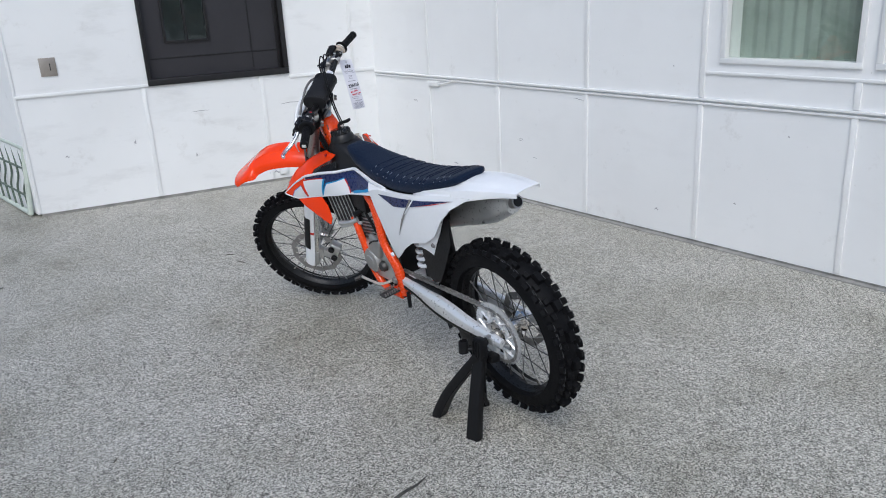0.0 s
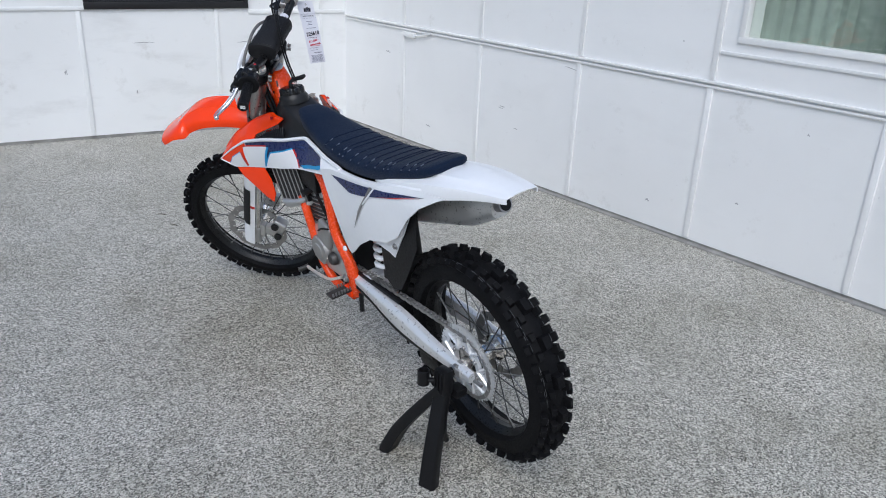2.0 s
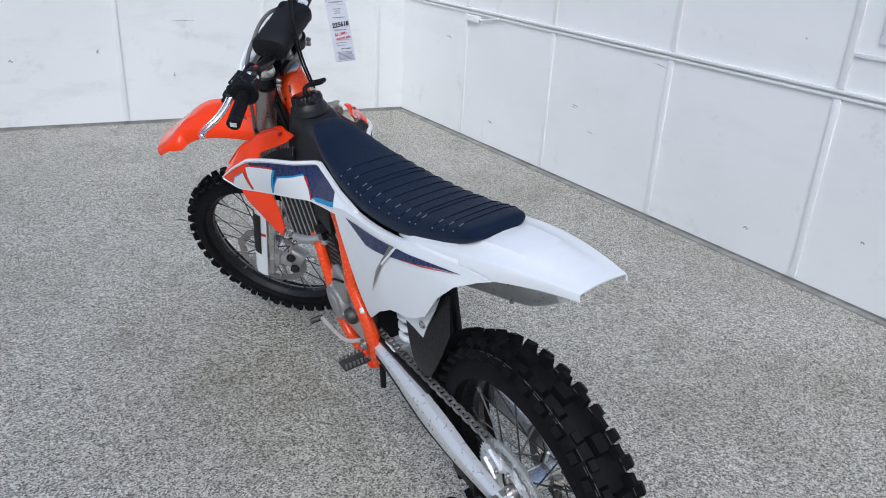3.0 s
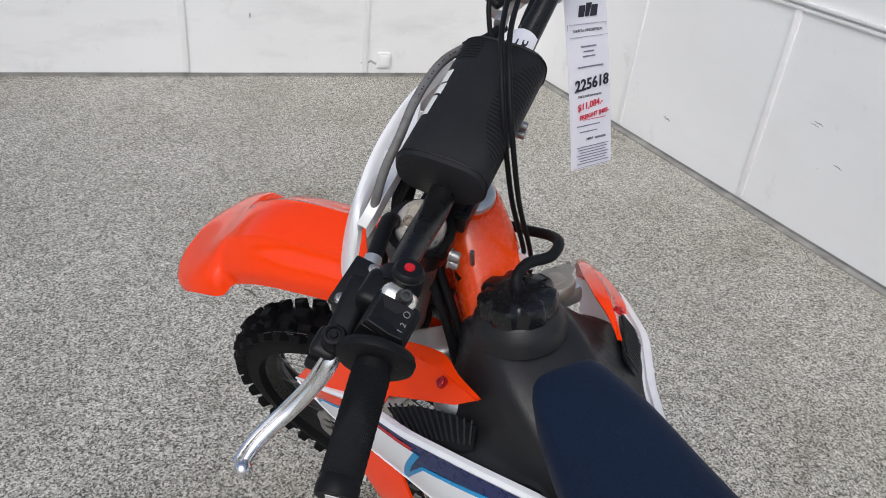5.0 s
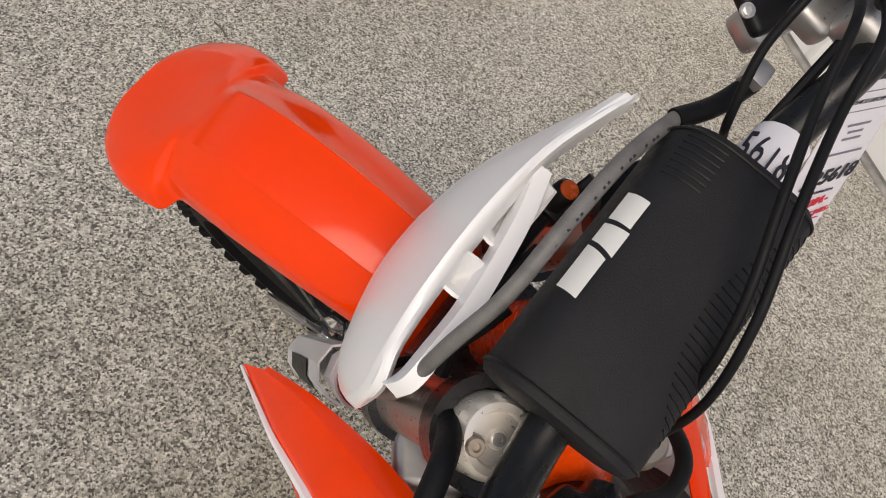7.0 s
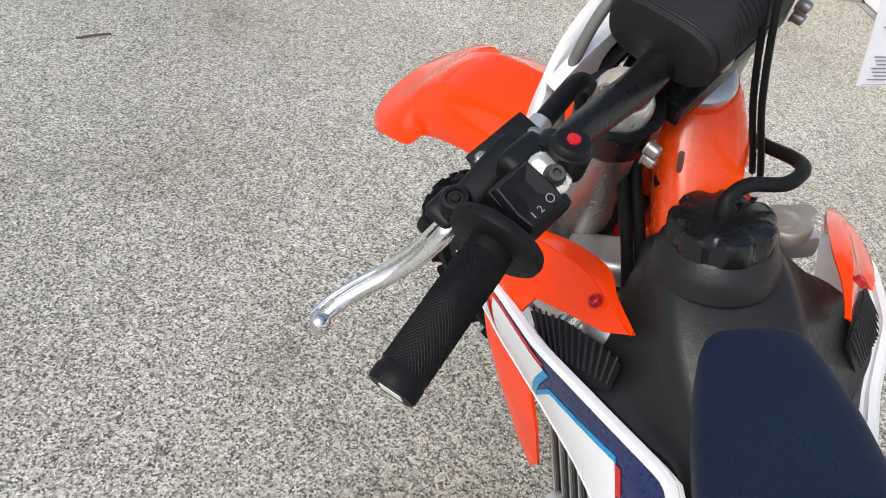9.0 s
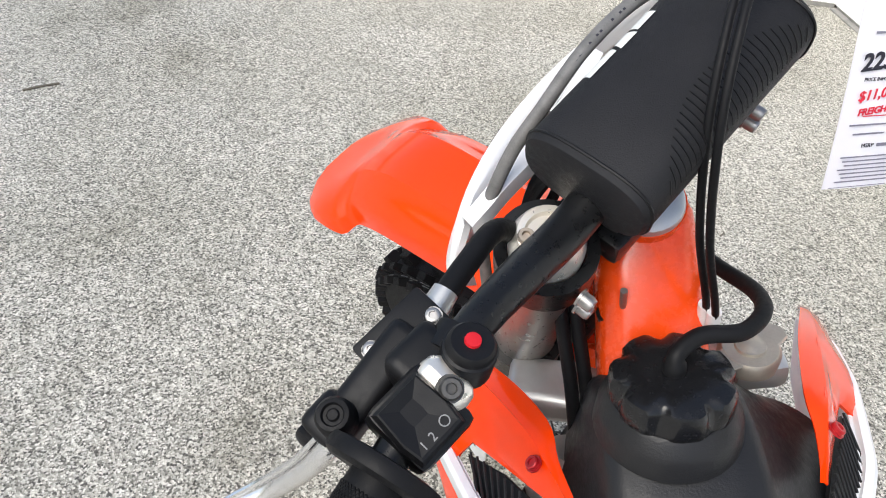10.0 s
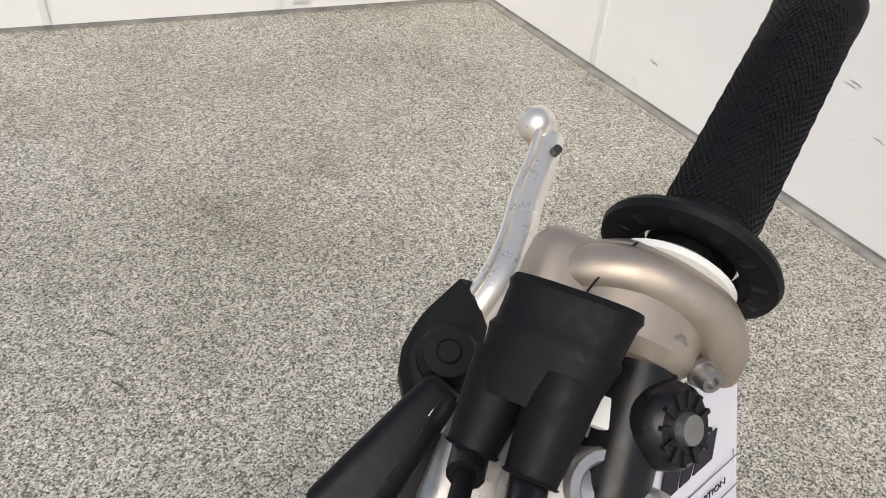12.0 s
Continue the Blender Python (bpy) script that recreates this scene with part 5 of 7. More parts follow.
body("mud_flap", flank([(0.185, 0.84), (0.26, 0.85), (0.40, 0.70), (0.40, 0.52), (0.37, 0.49), (0.32, 0.51), (0.275, 0.57), (0.225, 0.65), (0.185, 0.73)], lambda y, z: -0.070 - 0.012 * math.sin((z - 0.44) * 9), 0, 0.004, 2), MAT_BLACK, "black side flap of the mudguard")

# frame
MATF = MAT_FRAME
bm = bmesh.new()
rings = []
for y, z, hw, hd in ((1.186, 1.134, 0.034, 0.024), (1.176, 1.126, 0.041, 0.036), (1.150, 1.10, 0.044, 0.046), (1.11, 1.045, 0.046, 0.05), (1.06, 0.98, 0.05, 0.05), (1.0, 0.92, 0.058, 0.05)):
    ring = []
    for k in range(20):
        a = 2 * math.pi * k / 20
        c, s = math.cos(a), math.sin(a)
        ring.append((hw * math.copysign(abs(c) ** 0.6, c) + 0.006, y + hd * (0.42 + 0.55 * math.copysign(abs(s) ** 0.7, s)), z - hd * (0.42 + 0.55 * math.copysign(abs(s) ** 0.7, s))))
    rings.append(ring)
ring_mesh(bm, rings)
frame_ob = body("frame", bm, MATF, "orange painted steel frame")
part("head_tube", btube([(0.004, 1.180, 1.136), (0.004, 1.252, 0.973)], 0.034, 24), MATF, frame_ob)
part("bearing_cap", blathe([(0.0, 0.004), (0.026, 0.004), (0.031, 0.001), (0.033, -0.006), (0.033, -0.012)], 28, Matrix.Translation((0.004, 1.178, 1.140)) @ Vector((0, -0.407, 0.914)).to_track_quat('X', 'Z').to_matrix().to_4x4()), MAT_ALU, frame_ob, "silver steering bearing cap")
for s in (-1, 1):
    part("spar", btube([(s * 0.04, 1.03, 0.95), (s * 0.055, 0.90, 0.86), (s * 0.070, 0.775, 0.80), (s * 0.086, 0.722, 0.70), (s * 0.094, 0.705, 0.60), (s * 0.092, 0.645, 0.50), (s * 0.088, 0.636, 0.42), (s * 0.086, 0.655, 0.345)], [0.022, 0.024, 0.026, 0.026, 0.025, 0.028, 0.031, 0.026], 14, 6, flat=0.7, up=(0, 1, 0)), MATF, frame_ob)
    part("cradle_tube", btube([(s * 0.022, 1.19, 0.95), (s * 0.045, 1.07, 0.78), (s * 0.082, 0.965, 0.67), (s * 0.088, 0.925, 0.55), (s * 0.086, 0.89, 0.40), (s * 0.08, 0.82, 0.325), (s * 0.078, 0.68, 0.32)], 0.0165, 14), MATF, frame_ob)
    part("subframe_tube", btube([(s * 0.07, 0.72, 0.82), (s * 0.075, 0.45, 0.85), (s * 0.06 + 0.02, 0.12, 0.92)], 0.013, 10), MAT_STEEL, frame_ob)
part("cross_tube", btube([(-0.085, 0.655, 0.345), (0.085, 0.655, 0.345)], 0.017, 12), MATF, frame_ob)
bolt(frame_ob, (-0.118, 0.60, 0.585), (-1, 0, 0), 0.009, 0.005, MAT_WHITE)
bolt(frame_ob, (-0.115, 0.648, 0.43), (-1, 0, 0), 0.015, 0.008, MAT_STEEL, "pivot_bolt")

# swingarm
for s in (-1, 1):
    rings = []
    spine = smooth_path([(0.66, 0.430, 0.020), (0.58, 0.424, 0.021), (0.50, 0.414, 0.026), (0.42, 0.400, 0.036), (0.34, 0.390, 0.041), (0.26, 0.385, 0.039), (0.16, 0.378, 0.030), (0.06, 0.371, 0.023), (-0.03, 0.366, 0.019), (-0.065, 0.364, 0.016)], 3)
    for y, z, h in spine:
        w = 0.018 - 0.006 * min(1.0, max(0.0, (0.20 - y) / 0.22))
        x = s * (0.080 + 0.018 * min(1, (0.66 - y) / 0.5))
        # a flat outer face with broad chamfers above and below
        ring = [(0.55, -1.0), (0.95, -0.80), (1.0, -0.70), (1.0, 0.42), (0.95, 0.52), (0.15, 0.98), (0.05, 1.0), (-0.9, 1.0), (-1.0, 0.9), (-1.0, -0.9), (-0.9, -1.0)]
        rings.append([(x + s * w * a, y, z + h * b) for a, b in ring])
    arm = body("swingarm", ring_mesh(bmesh.new(), rings), MAT_ARM, "brushed silver aluminium swingarm")
    # black strip stands in for the arm's shaded underside and the lower chain run
    under = [(s * (0.094 + 0.010 * min(1, (0.66 - y) / 0.5)), y, z - h - 0.006) for y, z, h in spine[2:20]]
    part("rub_strip", btube(under, 0.011, 8, 1, flat=0.6, up=(0, 0, 1)), MAT_BLACK, arm, "black strip for the shaded underside of the arm and the lower chain")
    part("axle_block", bbox((0.010, 0.052, 0.030), (s * 0.114, -0.005, 0.366), None, 0.006), MAT_ALU, arm)
    part("adjuster", btube([(s * 0.1, -0.08, 0.364), (s * 0.1, -0.115, 0.364)], 0.006, 6), MAT_STEEL, arm)
    part("axle_bolt", blathe([(0.0, 0.020), (0.013, 0.020), (0.016, 0.016), (0.016, 0.0)], 6 if s < 0 else 20, Matrix.Translation((s * 0.124, 0, 0.366)) @ Matrix.Rotation(0 if s > 0 else math.pi, 4, 'Z')), MAT_ANOD, arm)
body("swingarm_bridge", bbox((0.16, 0.07, 0.055), (0, 0.56, 0.435), None, 0.014, 3), MAT_ARM, "silver swingarm bridge")

# chain with rollers and side plates
def chain_path():
    pts = []
    r1, r2, c1, c2 = 0.113, 0.034, (0.0, 0.366), (0.70, 0.425)
    for k in range(15):
        a = radians(85 + k * 190 / 14)
        pts.append((c1[0] + r1 * math.cos(a), c1[1] + r1 * math.sin(a)))
    for k in range(7):
        a = radians(-85 + k * 170 / 6)
        pts.append((c2[0] + r2 * math.cos(a), c2[1] + r2 * math.sin(a)))
    return pts


cp = [Vector((-0.0635, y, z)) for y, z in chain_path()]
dist, dense = 0.0, []
loop_pts = cp + [cp[0]]
for a, b in zip(loop_pts, loop_pts[1:]):
    n = max(1, int((b - a).length / 0.004))
    dense += [a.lerp(b, k / n) for k in range(n)]
links, acc = [dense[0]], 0.0
for a, b in zip(dense, dense[1:]):
    acc += (b - a).length
    if acc >= 0.0167:
        links.append(b)
        acc = 0.0
bm = bmesh.new()
for i, (a, b) in enumerate(zip(links, links[1:] + links[:1])):
    d = b - a
    if d.length > 0.04:
        continue
    ang = math.atan2(d.z, d.y)
    wide = 0.0085 if i % 2 else 0.0062
    for s in (-1, 1):
        box(bm, (0.0016, d.length * 1.25, 0.0125), (a + b) / 2 + Vector((s * wide, 0, 0)), Matrix.Rotation(ang, 3, 'X'))
    lathe(bm, [(0.0055, -0.006), (0.0055, 0.006)], 6, Matrix.Translation(a))
tagged(body("chain", bm, MAT_STEEL, "steel drive chain"), kind="")
body("chain_guide", bbox((0.036, 0.13, 0.07), (-0.066, 0.19, 0.283), Matrix.Rotation(radians(-6), 3, 'X'), 0.012), MAT_BLACK, "black plastic chain guide")
body("chain_guide_loop", btube([(-0.05, 0.13, 0.31), (-0.05, 0.13, 0.25), (-0.085, 0.13, 0.25), (-0.085, 0.13, 0.31)], 0.008, 8), MAT_BLACK, "black chain guide bracket")
body("chain_slider", bbox((0.034, 0.30, 0.016), (-0.066, 0.49, 0.449), Matrix.Rotation(radians(1.5), 3, 'X'), 0.006), MAT_BLACK, "black chain slider on the swingarm")

# shock with white spring
coil = []
for k in range(90):
    a = 2 * math.pi * k / 15
    coil.append(Vector((0.048 * math.cos(a) - 0.012, 0.485 + 0.048 * math.sin(a) - 0.03 * k / 90, 0.515 + 0.22 * k / 90)))
shock = body("shock_absorber", btube([(-0.012, 0.50, 0.46), (-0.012, 0.47, 0.76)], 0.022, 16), MAT_DARKSTEEL, "rear shock absorber")
part("spring", btube(coil, 0.0098, 8, 1), MAT_WHITE, shock, "white coil spring")
part("reservoir", btube([(-0.03, 0.60, 0.66), (-0.03, 0.58, 0.80)], 0.026, 16), MAT_ANOD, shock)

# engine
MAT_ENGINE = varied("grey_cast_engine_cover", (0.40, 0.39, 0.375), 0.42, 0.6, 0.14, 14, grain=0.08, grain_scale=900)
eng = body("engine", merge(bbox((0.17, 0.26, 0.20), (0, 0.82, 0.46), None, 0.03, 3), bbox((0.13, 0.13, 0.20), (0, 0.89, 0.63), Matrix.Rotation(radians(-8), 3, 'X'), 0.02, 3), bbox((0.15, 0.15, 0.07), (0, 0.91, 0.745), Matrix.Rotation(radians(-8), 3, 'X'), 0.016, 3)), MAT_ALU, "grey cast aluminium engine")
for k in range(7):
    part("cooling_rib", bbox((0.146, 0.146, 0.006), (0, 0.90, 0.575 + k * 0.018), Matrix.Rotation(radians(-8), 3, 'X'), 0.002), MAT_DARKSTEEL, eng)
part("ignition_cover", blathe([(0.0, 0.030), (0.030, 0.030), (0.034, 0.026), (0.056, 0.024), (0.064, 0.014), (0.067, -0.02)], 28, Matrix.Translation((-0.085, 0.855, 0.468)) @ Matrix.Rotation(math.pi, 4, 'Z')), MAT_ENGINE, eng, "round grey ignition cover")
part("cover_plate", bbox((0.022, 0.09, 0.11), (-0.093, 0.80, 0.56), Matrix.Rotation(radians(22), 3, 'X'), 0.012, 3), MAT_ENGINE, eng)
part("clutch_slave", blathe([(0.0, 0.022), (0.02, 0.02), (0.026, 0.012), (0.028, 0)], 20, Matrix.Translation((-0.09, 0.765, 0.46)) @ Matrix.Rotation(math.pi, 4, 'Z')), MAT_DARKSTEEL, eng)
for a in range(6):
    q = 2 * math.pi * a / 6 + 0.3
    bolt(eng, (-0.100, 0.855 + 0.058 * math.cos(q), 0.468 + 0.058 * math.sin(q)), (-1, 0, 0), 0.005, 0.008, MAT_STEEL)
part("head_cover", bbox((0.12, 0.13, 0.05), (0, 0.92, 0.80), Matrix.Rotation(radians(-8), 3, 'X'), 0.014, 3), MAT_ANOD, eng)
part("starter_motor", btube([(-0.06, 0.76, 0.585), (0.05, 0.76, 0.585)], 0.03, 18), MAT_DARKSTEEL, eng)
body("airbox", bbox((0.13, 0.26, 0.16), (0.005, 0.50, 0.80), Matrix.Rotation(radians(-6), 3, 'X'), 0.03, 2), MAT_BLACK, "black airbox under the seat")
body("airbox_boot", merge(bbox((0.03, 0.22, 0.20), (0.055, 0.50, 0.63), None, 0.012, 2), bbox((0.13, 0.024, 0.31), (0.004, 0.664, 0.555), None, 0.008, 2)), MAT_BLACK, "black rubber boot below the airbox, behind the engine")
body("skid_plate", bbox((0.16, 0.26, 0.012), (0, 0.80, 0.315), None, 0.004), MAT_BLACK, "black plastic skid plate")
body("hose", btube([(-0.06, 1.0, 0.70), (-0.085, 0.93, 0.70), (-0.07, 0.88, 0.73), (-0.03, 0.86, 0.75)], 0.014, 12), MAT_RUBBER, "black radiator hose")
body("hose", btube([(-0.132, 1.03, 0.652), (-0.112, 0.97, 0.655), (-0.085, 0.93, 0.668)], 0.012, 12), MAT_ALU, "short silver coolant pipe")
for dx in (0.0, 0.013):
    body("loom", btube([(-0.066 + dx, 1.175, 1.115), (-0.070 + dx, 1.145, 1.06), (-0.064 + dx, 1.115, 0.99), (-0.060 + dx, 1.10, 0.92)], 0.0062, 10), MAT_RUBBER, "black wiring loom beside the steering neck")
body("spark_lead", btube([(0.0, 0.95, 0.80), (-0.06, 0.93, 0.79), (-0.075, 0.85, 0.72), (-0.07, 0.80, 0.62)], 0.006, 8), MAT_RUBBER, "thin black wiring loom")
body("cable_tie", btube([(-0.115, 0.72, 0.62), (-0.118, 0.77, 0.605), (-0.11, 0.82, 0.575)], 0.004, 6), MAT_RUBBER, "thin black cable on the engine cover")
body("gear_lever", btube([(-0.10, 0.71, 0.40), (-0.125, 0.78, 0.372), (-0.13, 0.90, 0.362), (-0.13, 0.955, 0.36)], [0.007, 0.006, 0.006, 0.007], 8), MAT_SILVER, "silver gear lever")
body("gear_lever_tip", btube([(-0.125, 0.955, 0.36), (-0.165, 0.962, 0.358)], 0.010, 10), MAT_DARKSTEEL, "knurled gear lever tip")
for s in (-1, 1):
    peg = body("foot_peg", bbox((0.085, 0.05, 0.010), (s * 0.145, 0.665, 0.372), None, 0.003), MAT_DARKSTEEL, "toothed dark steel foot peg")
    for k in range(7):
        for yy in (0.642, 0.688):
            part("tooth", bbox((0.006, 0.006, 0.014), (s * (0.108 + k * 0.012), yy, 0.383), None), MAT_STEEL, peg)
    part("bracket", bbox((0.03, 0.05, 0.04), (s * 0.098, 0.665, 0.36), None, 0.008), MAT_ORANGE, peg)
body("peg_stub", btube([(-0.09, 0.60, 0.37), (-0.10, 0.595, 0.30)], 0.009, 8), MAT_BLACK, "short black drain stub")

# exhaust: header and silencer on the right
body("header_pipe", btube([(0.03, 1.0, 0.74), (0.06, 1.07, 0.72), (0.115, 1.05, 0.66), (0.135, 0.90, 0.66), (0.135, 0.74, 0.70), (0.13, 0.56, 0.72), (0.125, 0.42, 0.735)], [0.02, 0.02, 0.02, 0.022, 0.023, 0.023, 0.025], 16), MAT_TITAN, "grey steel exhaust header")
body("header_bulge", btube([(-0.03, 1.02, 0.84), (-0.07, 1.055, 0.905), (-0.06, 1.075, 0.945)], [0.03, 0.042, 0.03], 16), MAT_ALU, "silver coolant expansion piece")
rings = []
for y, z, a, b in ((0.43, 0.735, 0.032, 0.032), (0.40, 0.742, 0.056, 0.062), (0.37, 0.75, 0.064, 0.074), (0.10, 0.832, 0.062, 0.073), (0.02, 0.856, 0.060, 0.070), (-0.035, 0.873, 0.050, 0.056), (-0.07, 0.884, 0.040, 0.043), (-0.085, 0.888, 0.036, 0.038)):
    ring = []
    for k in range(28):
        t = 2 * math.pi * k / 28
        c, s = math.cos(t), math.sin(t)
        ring.append((0.135 + a * math.copysign(abs(c) ** 0.8, c), y, z + b * math.copysign(abs(s) ** 0.8, s)))
    rings.append(ring)
muf = body("silencer", ring_mesh(bmesh.new(), rings), MAT_TITAN, "grey titanium exhaust silencer")
muf.location = (-0.004, 0.105, -0.022)
part("outlet", btube([(0.132, -0.06, 0.888), (0.130, -0.115, 0.905)], 0.024, 20), MAT_STEEL, muf)
part("outlet_hole", btube([(0.130, -0.112, 0.904), (0.130, -0.1165, 0.9055)], 0.019, 18), MAT_BLACK, muf)
part("end_band", btube([(0.135, 0.335, 0.76), (0.135, 0.345, 0.757)], 0.0735, 28, flat=0.89), MAT_TITAN, muf)
for y, z in ((0.30, 0.735), (0.05, 0.80)):
    bolt(muf, (0.076, y, z), (-1, 0, 0), 0.005, 0.004, MAT_STEEL)
part("mount", bbox((0.05, 0.05, 0.04), (0.075, 0.36, 0.775), None, 0.008), MAT_REDPART, muf)

# the rear axle rides high on the stand, so what hangs low on the frame sits higher under the seat
def raise_low(ob):
    for v in ob.data.vertices:
        low = min(1.0, max(0.0, (0.88 - v.co.z) / 0.51))
        v.co.z += 0.040 * low * min(1.0, max(0.0, (1.20 - v.co.y) / 0.25))


for ob in [ob for ob in bike.children_recursive if ob.type == 'MESH']:
    if ob.parent == bike and ob.name.startswith(("rear_wheel", "front_wheel", "fork_leg", "top_clamp", "lower_clamp", "brake_caliper", "front_fender", "number_plate")):
        continue
    if ob.parent != bike and ob.parent.name.startswith(("rear_wheel", "front_wheel", "fork_leg", "fork_cap", "fork_guard", "top_clamp", "lower_clamp", "brake_caliper", "front_fender", "number_plate", "sprocket")):
        continue
    raise_low(ob)

# ---- handlebar and controls (x across the bar, y ahead, z up along the steering axis)
bar = barpart("handlebar", btube([(-0.405, -0.0425, 0.1005), (-0.35, -0.031, 0.0985), (-0.27, -0.0145, 0.094), (-0.20, 0.000, 0.086), (-0.145, 0.006, 0.062), (-0.10, 0.008, 0.045), (-0.05, 0.010, 0.042), (0.08, 0.010, 0.042), (0.13, 0.008, 0.047), (0.175, 0.006, 0.064), (0.235, 0.002, 0.087), (0.31, 0.003, 0.099), (0.39, -0.0130, 0.1012), (0.445, -0.0230, 0.1008)], [0.0118, 0.0118, 0.0118, 0.0125, 0.0145, 0.0152, 0.0152, 0.0152, 0.0152, 0.0145, 0.0125, 0.0118, 0.0118, 0.0118], 20, 8), MAT_ANOD, "matt black tapered handlebar")


def grip(name, p0, p1, label, throttle):
    """A rubber grip from its inner flange p0 to its end p1, with raised diagonal ribs."""
    p0, p1 = Vector(p0), Vector(p1)
    d = p1 - p0
    L = d.length
    m = Matrix.Translation(p0) @ d.normalized().to_track_quat('X', 'Z').to_matrix().to_4x4()
    bm = bmesh.new()
    rg0 = 0.0160 if throttle else 0.0172
    prof = [(rg0 - 0.0007, 0.0), (rg0, 0.012), (rg0, L - 0.012), (rg0 + 0.001, L - 0.010), (rg0 + 0.001, L - 0.001), (rg0, L + 0.001), (0.0, L + 0.001)]
    lathe(bm, prof, 40, m)
    g = barpart(name, bm, MAT_RUBBER, label)
    # crossed ridges wound round the grip
    for sgn in (1, -1):
        for k in range(40):
            a0 = 2 * math.pi * k / 40
            pts = []
            for q in range(13):
                f = q / 12
                a = a0 + sgn * f * 4.4
                pts.append(m @ Vector((0.013 + f * (L - 0.028), (rg0 + 0.0002) * math.cos(a), (rg0 + 0.0002) * math.sin(a))))
            part("rib", btube(pts, 0.0005, 4, 1), MAT_RUBBER, g)
    k = 0.83 if throttle else 1.0
    fl = [(0.0165, 0.004), (0.032 * k, 0.0045), (0.0355 * k, 0.002), (0.0365 * k, -0.003), (0.035 * k, -0.007), (0.030 * k, -0.008), (0.018, -0.006)]
    if throttle:
        fl = [(0.0165, 0.002), (0.0275, 0.002), (0.0300, 0.0012), (0.0310, -0.001), (0.0302, -0.0034), (0.0275, -0.0042), (0.018, -0.003)]
    ring = part("flange", blathe(fl, 48, m, True), MAT_RUBBER, g)
    if throttle:
        for k in range(12):
            a = 2 * math.pi * k / 12
            part("notch", bbox((0.0030, 0.006, 0.0045), m @ Vector((-0.0028, 0.0245 * math.cos(a), 0.0245 * math.sin(a))), (m.to_3x3() @ Matrix.Rotation(a, 3, 'X')), 0.001), MAT_BLACK, ring)
    return g, m, L


lg, lm, lL = grip("grip", (-0.294, -0.0200, 0.0955), (-0.413, -0.0445, 0.1010), "black diamond-pattern rubber grip with flange", False)
rg, rm, rL = grip("grip", (0.328, -0.0012, 0.1012), (0.453, -0.0275, 0.1006), "black throttle grip with a notched flange", True)
MAT_GREYMARK = varied("grey_switch_print", (0.26, 0.26, 0.26), 0.6, amount=0.1)
MAT_OFFWHITE = varied("pale_print", (0.75, 0.75, 0.72), 0.6, amount=0.05)
badge = slab([(-0.006, -0.008), (0.007, -0.008), (0.007, 0.009), (0.001, 0.009), (0.001, 0.002), (-0.001, 0.002), (-0.001, 0.009), (-0.006, 0.009)], 0.0008, lm @ Matrix.Translation((lL + 0.0008, 0, 0)) @ Matrix.Rotation(radians(90), 4, 'Y'))
part("end_mark", badge, MAT_OFFWHITE, lg, "plain pale mark on the grip end")

# clutch side
perch = barpart("clutch_perch", merge(bbox((0.040, 0.036, 0.036), (-0.232, 0.006, 0.086), Matrix.Rotation(radians(8), 3, 'Y'), 0.009, 3), bbox((0.082, 0.026, 0.026), (-0.259, 0.026, 0.073), Matrix.Rotation(radians(6), 3, 'Z'), 0.008, 3), bbox((0.030, 0.028, 0.024), (-0.292, 0.029, 0.072), None, 0.008, 3), bbox((0.016, 0.018, 0.014), (-0.307, 0.034, 0.064), Matrix.Rotation(radians(30), 3, 'Y'), 0.005)), MAT_BLACK, "black hydraulic clutch perch")
res = part("reservoir", bbox((0.055, 0.031, 0.024), (-0.226, 0.033, 0.060), Matrix.Rotation(radians(-3), 3, 'Z'), 0.006, 3), MAT_BLACK, perch)
part("lid", bbox((0.057, 0.033, 0.008), (-0.226, 0.033, 0.0745), Matrix.Rotation(radians(-3), 3, 'Z'), 0.003, 2), MAT_BLACK, perch, "black reservoir lid with two screws")
for x, y in ((-0.205, 0.026), (-0.246, 0.040)):
    bolt(perch, (x, y, 0.0785), (0, 0, 1), 0.0050, 0.0022, MAT_STEEL, "lid_screw")
part("boot", blathe([(0.0, 0.010), (0.003, 0.010), (0.004, 0.0085), (0.006, 0.0085), (0.007, 0.0105), (0.0095, 0.0100), (0.0115, 0.007), (0.012, 0.0), (0.013, -0.012)], 20, Matrix.Translation((-0.289, 0.023, 0.090)) @ Matrix.Rotation(radians(-90), 4, 'Y')), MAT_RUBBER, perch)
part("hose", btube([(-0.194, 0.034, 0.060), (-0.162, 0.041, 0.052), (-0.122, 0.048, 0.034), (-0.10, 0.045, -0.03), (-0.085, 0.02, -0.16)], 0.0085, 12), MAT_RUBBER, perch, "black clutch hose in a rubber sleeve")
part("banjo", blathe([(0.0, 0.008), (0.009, 0.008), (0.010, -0.008), (0.0, -0.008)], 18, Matrix.Translation((-0.192, 0.035, 0.060)) @ Matrix.Rotation(radians(12), 4, 'Z')), MAT_ALU, perch)
lev = [(-0.288, 0.036, 0.078), (-0.304, 0.031, 0.074), (-0.326, 0.038, 0.054), (-0.350, 0.050, 0.036), (-0.372, 0.060, 0.028), (-0.392, 0.066, 0.024), (-0.410, 0.067, 0.023)]
clutch = barpart("clutch_lever", btube([(a, b - 0.012, c) for a, b, c in lev], [0.0052, 0.0056, 0.0054, 0.0052, 0.0048, 0.0042, 0.0038], 14, 6, flat=1.35), MAT_LEVER, "polished aluminium clutch lever")
bmk = bmesh.new()
bmesh.ops.create_uvsphere(bmk, u_segments=20, v_segments=14, radius=0.0088)
bmesh.ops.translate(bmk, vec=(-0.413, 0.053, 0.024), verts=bmk.verts)
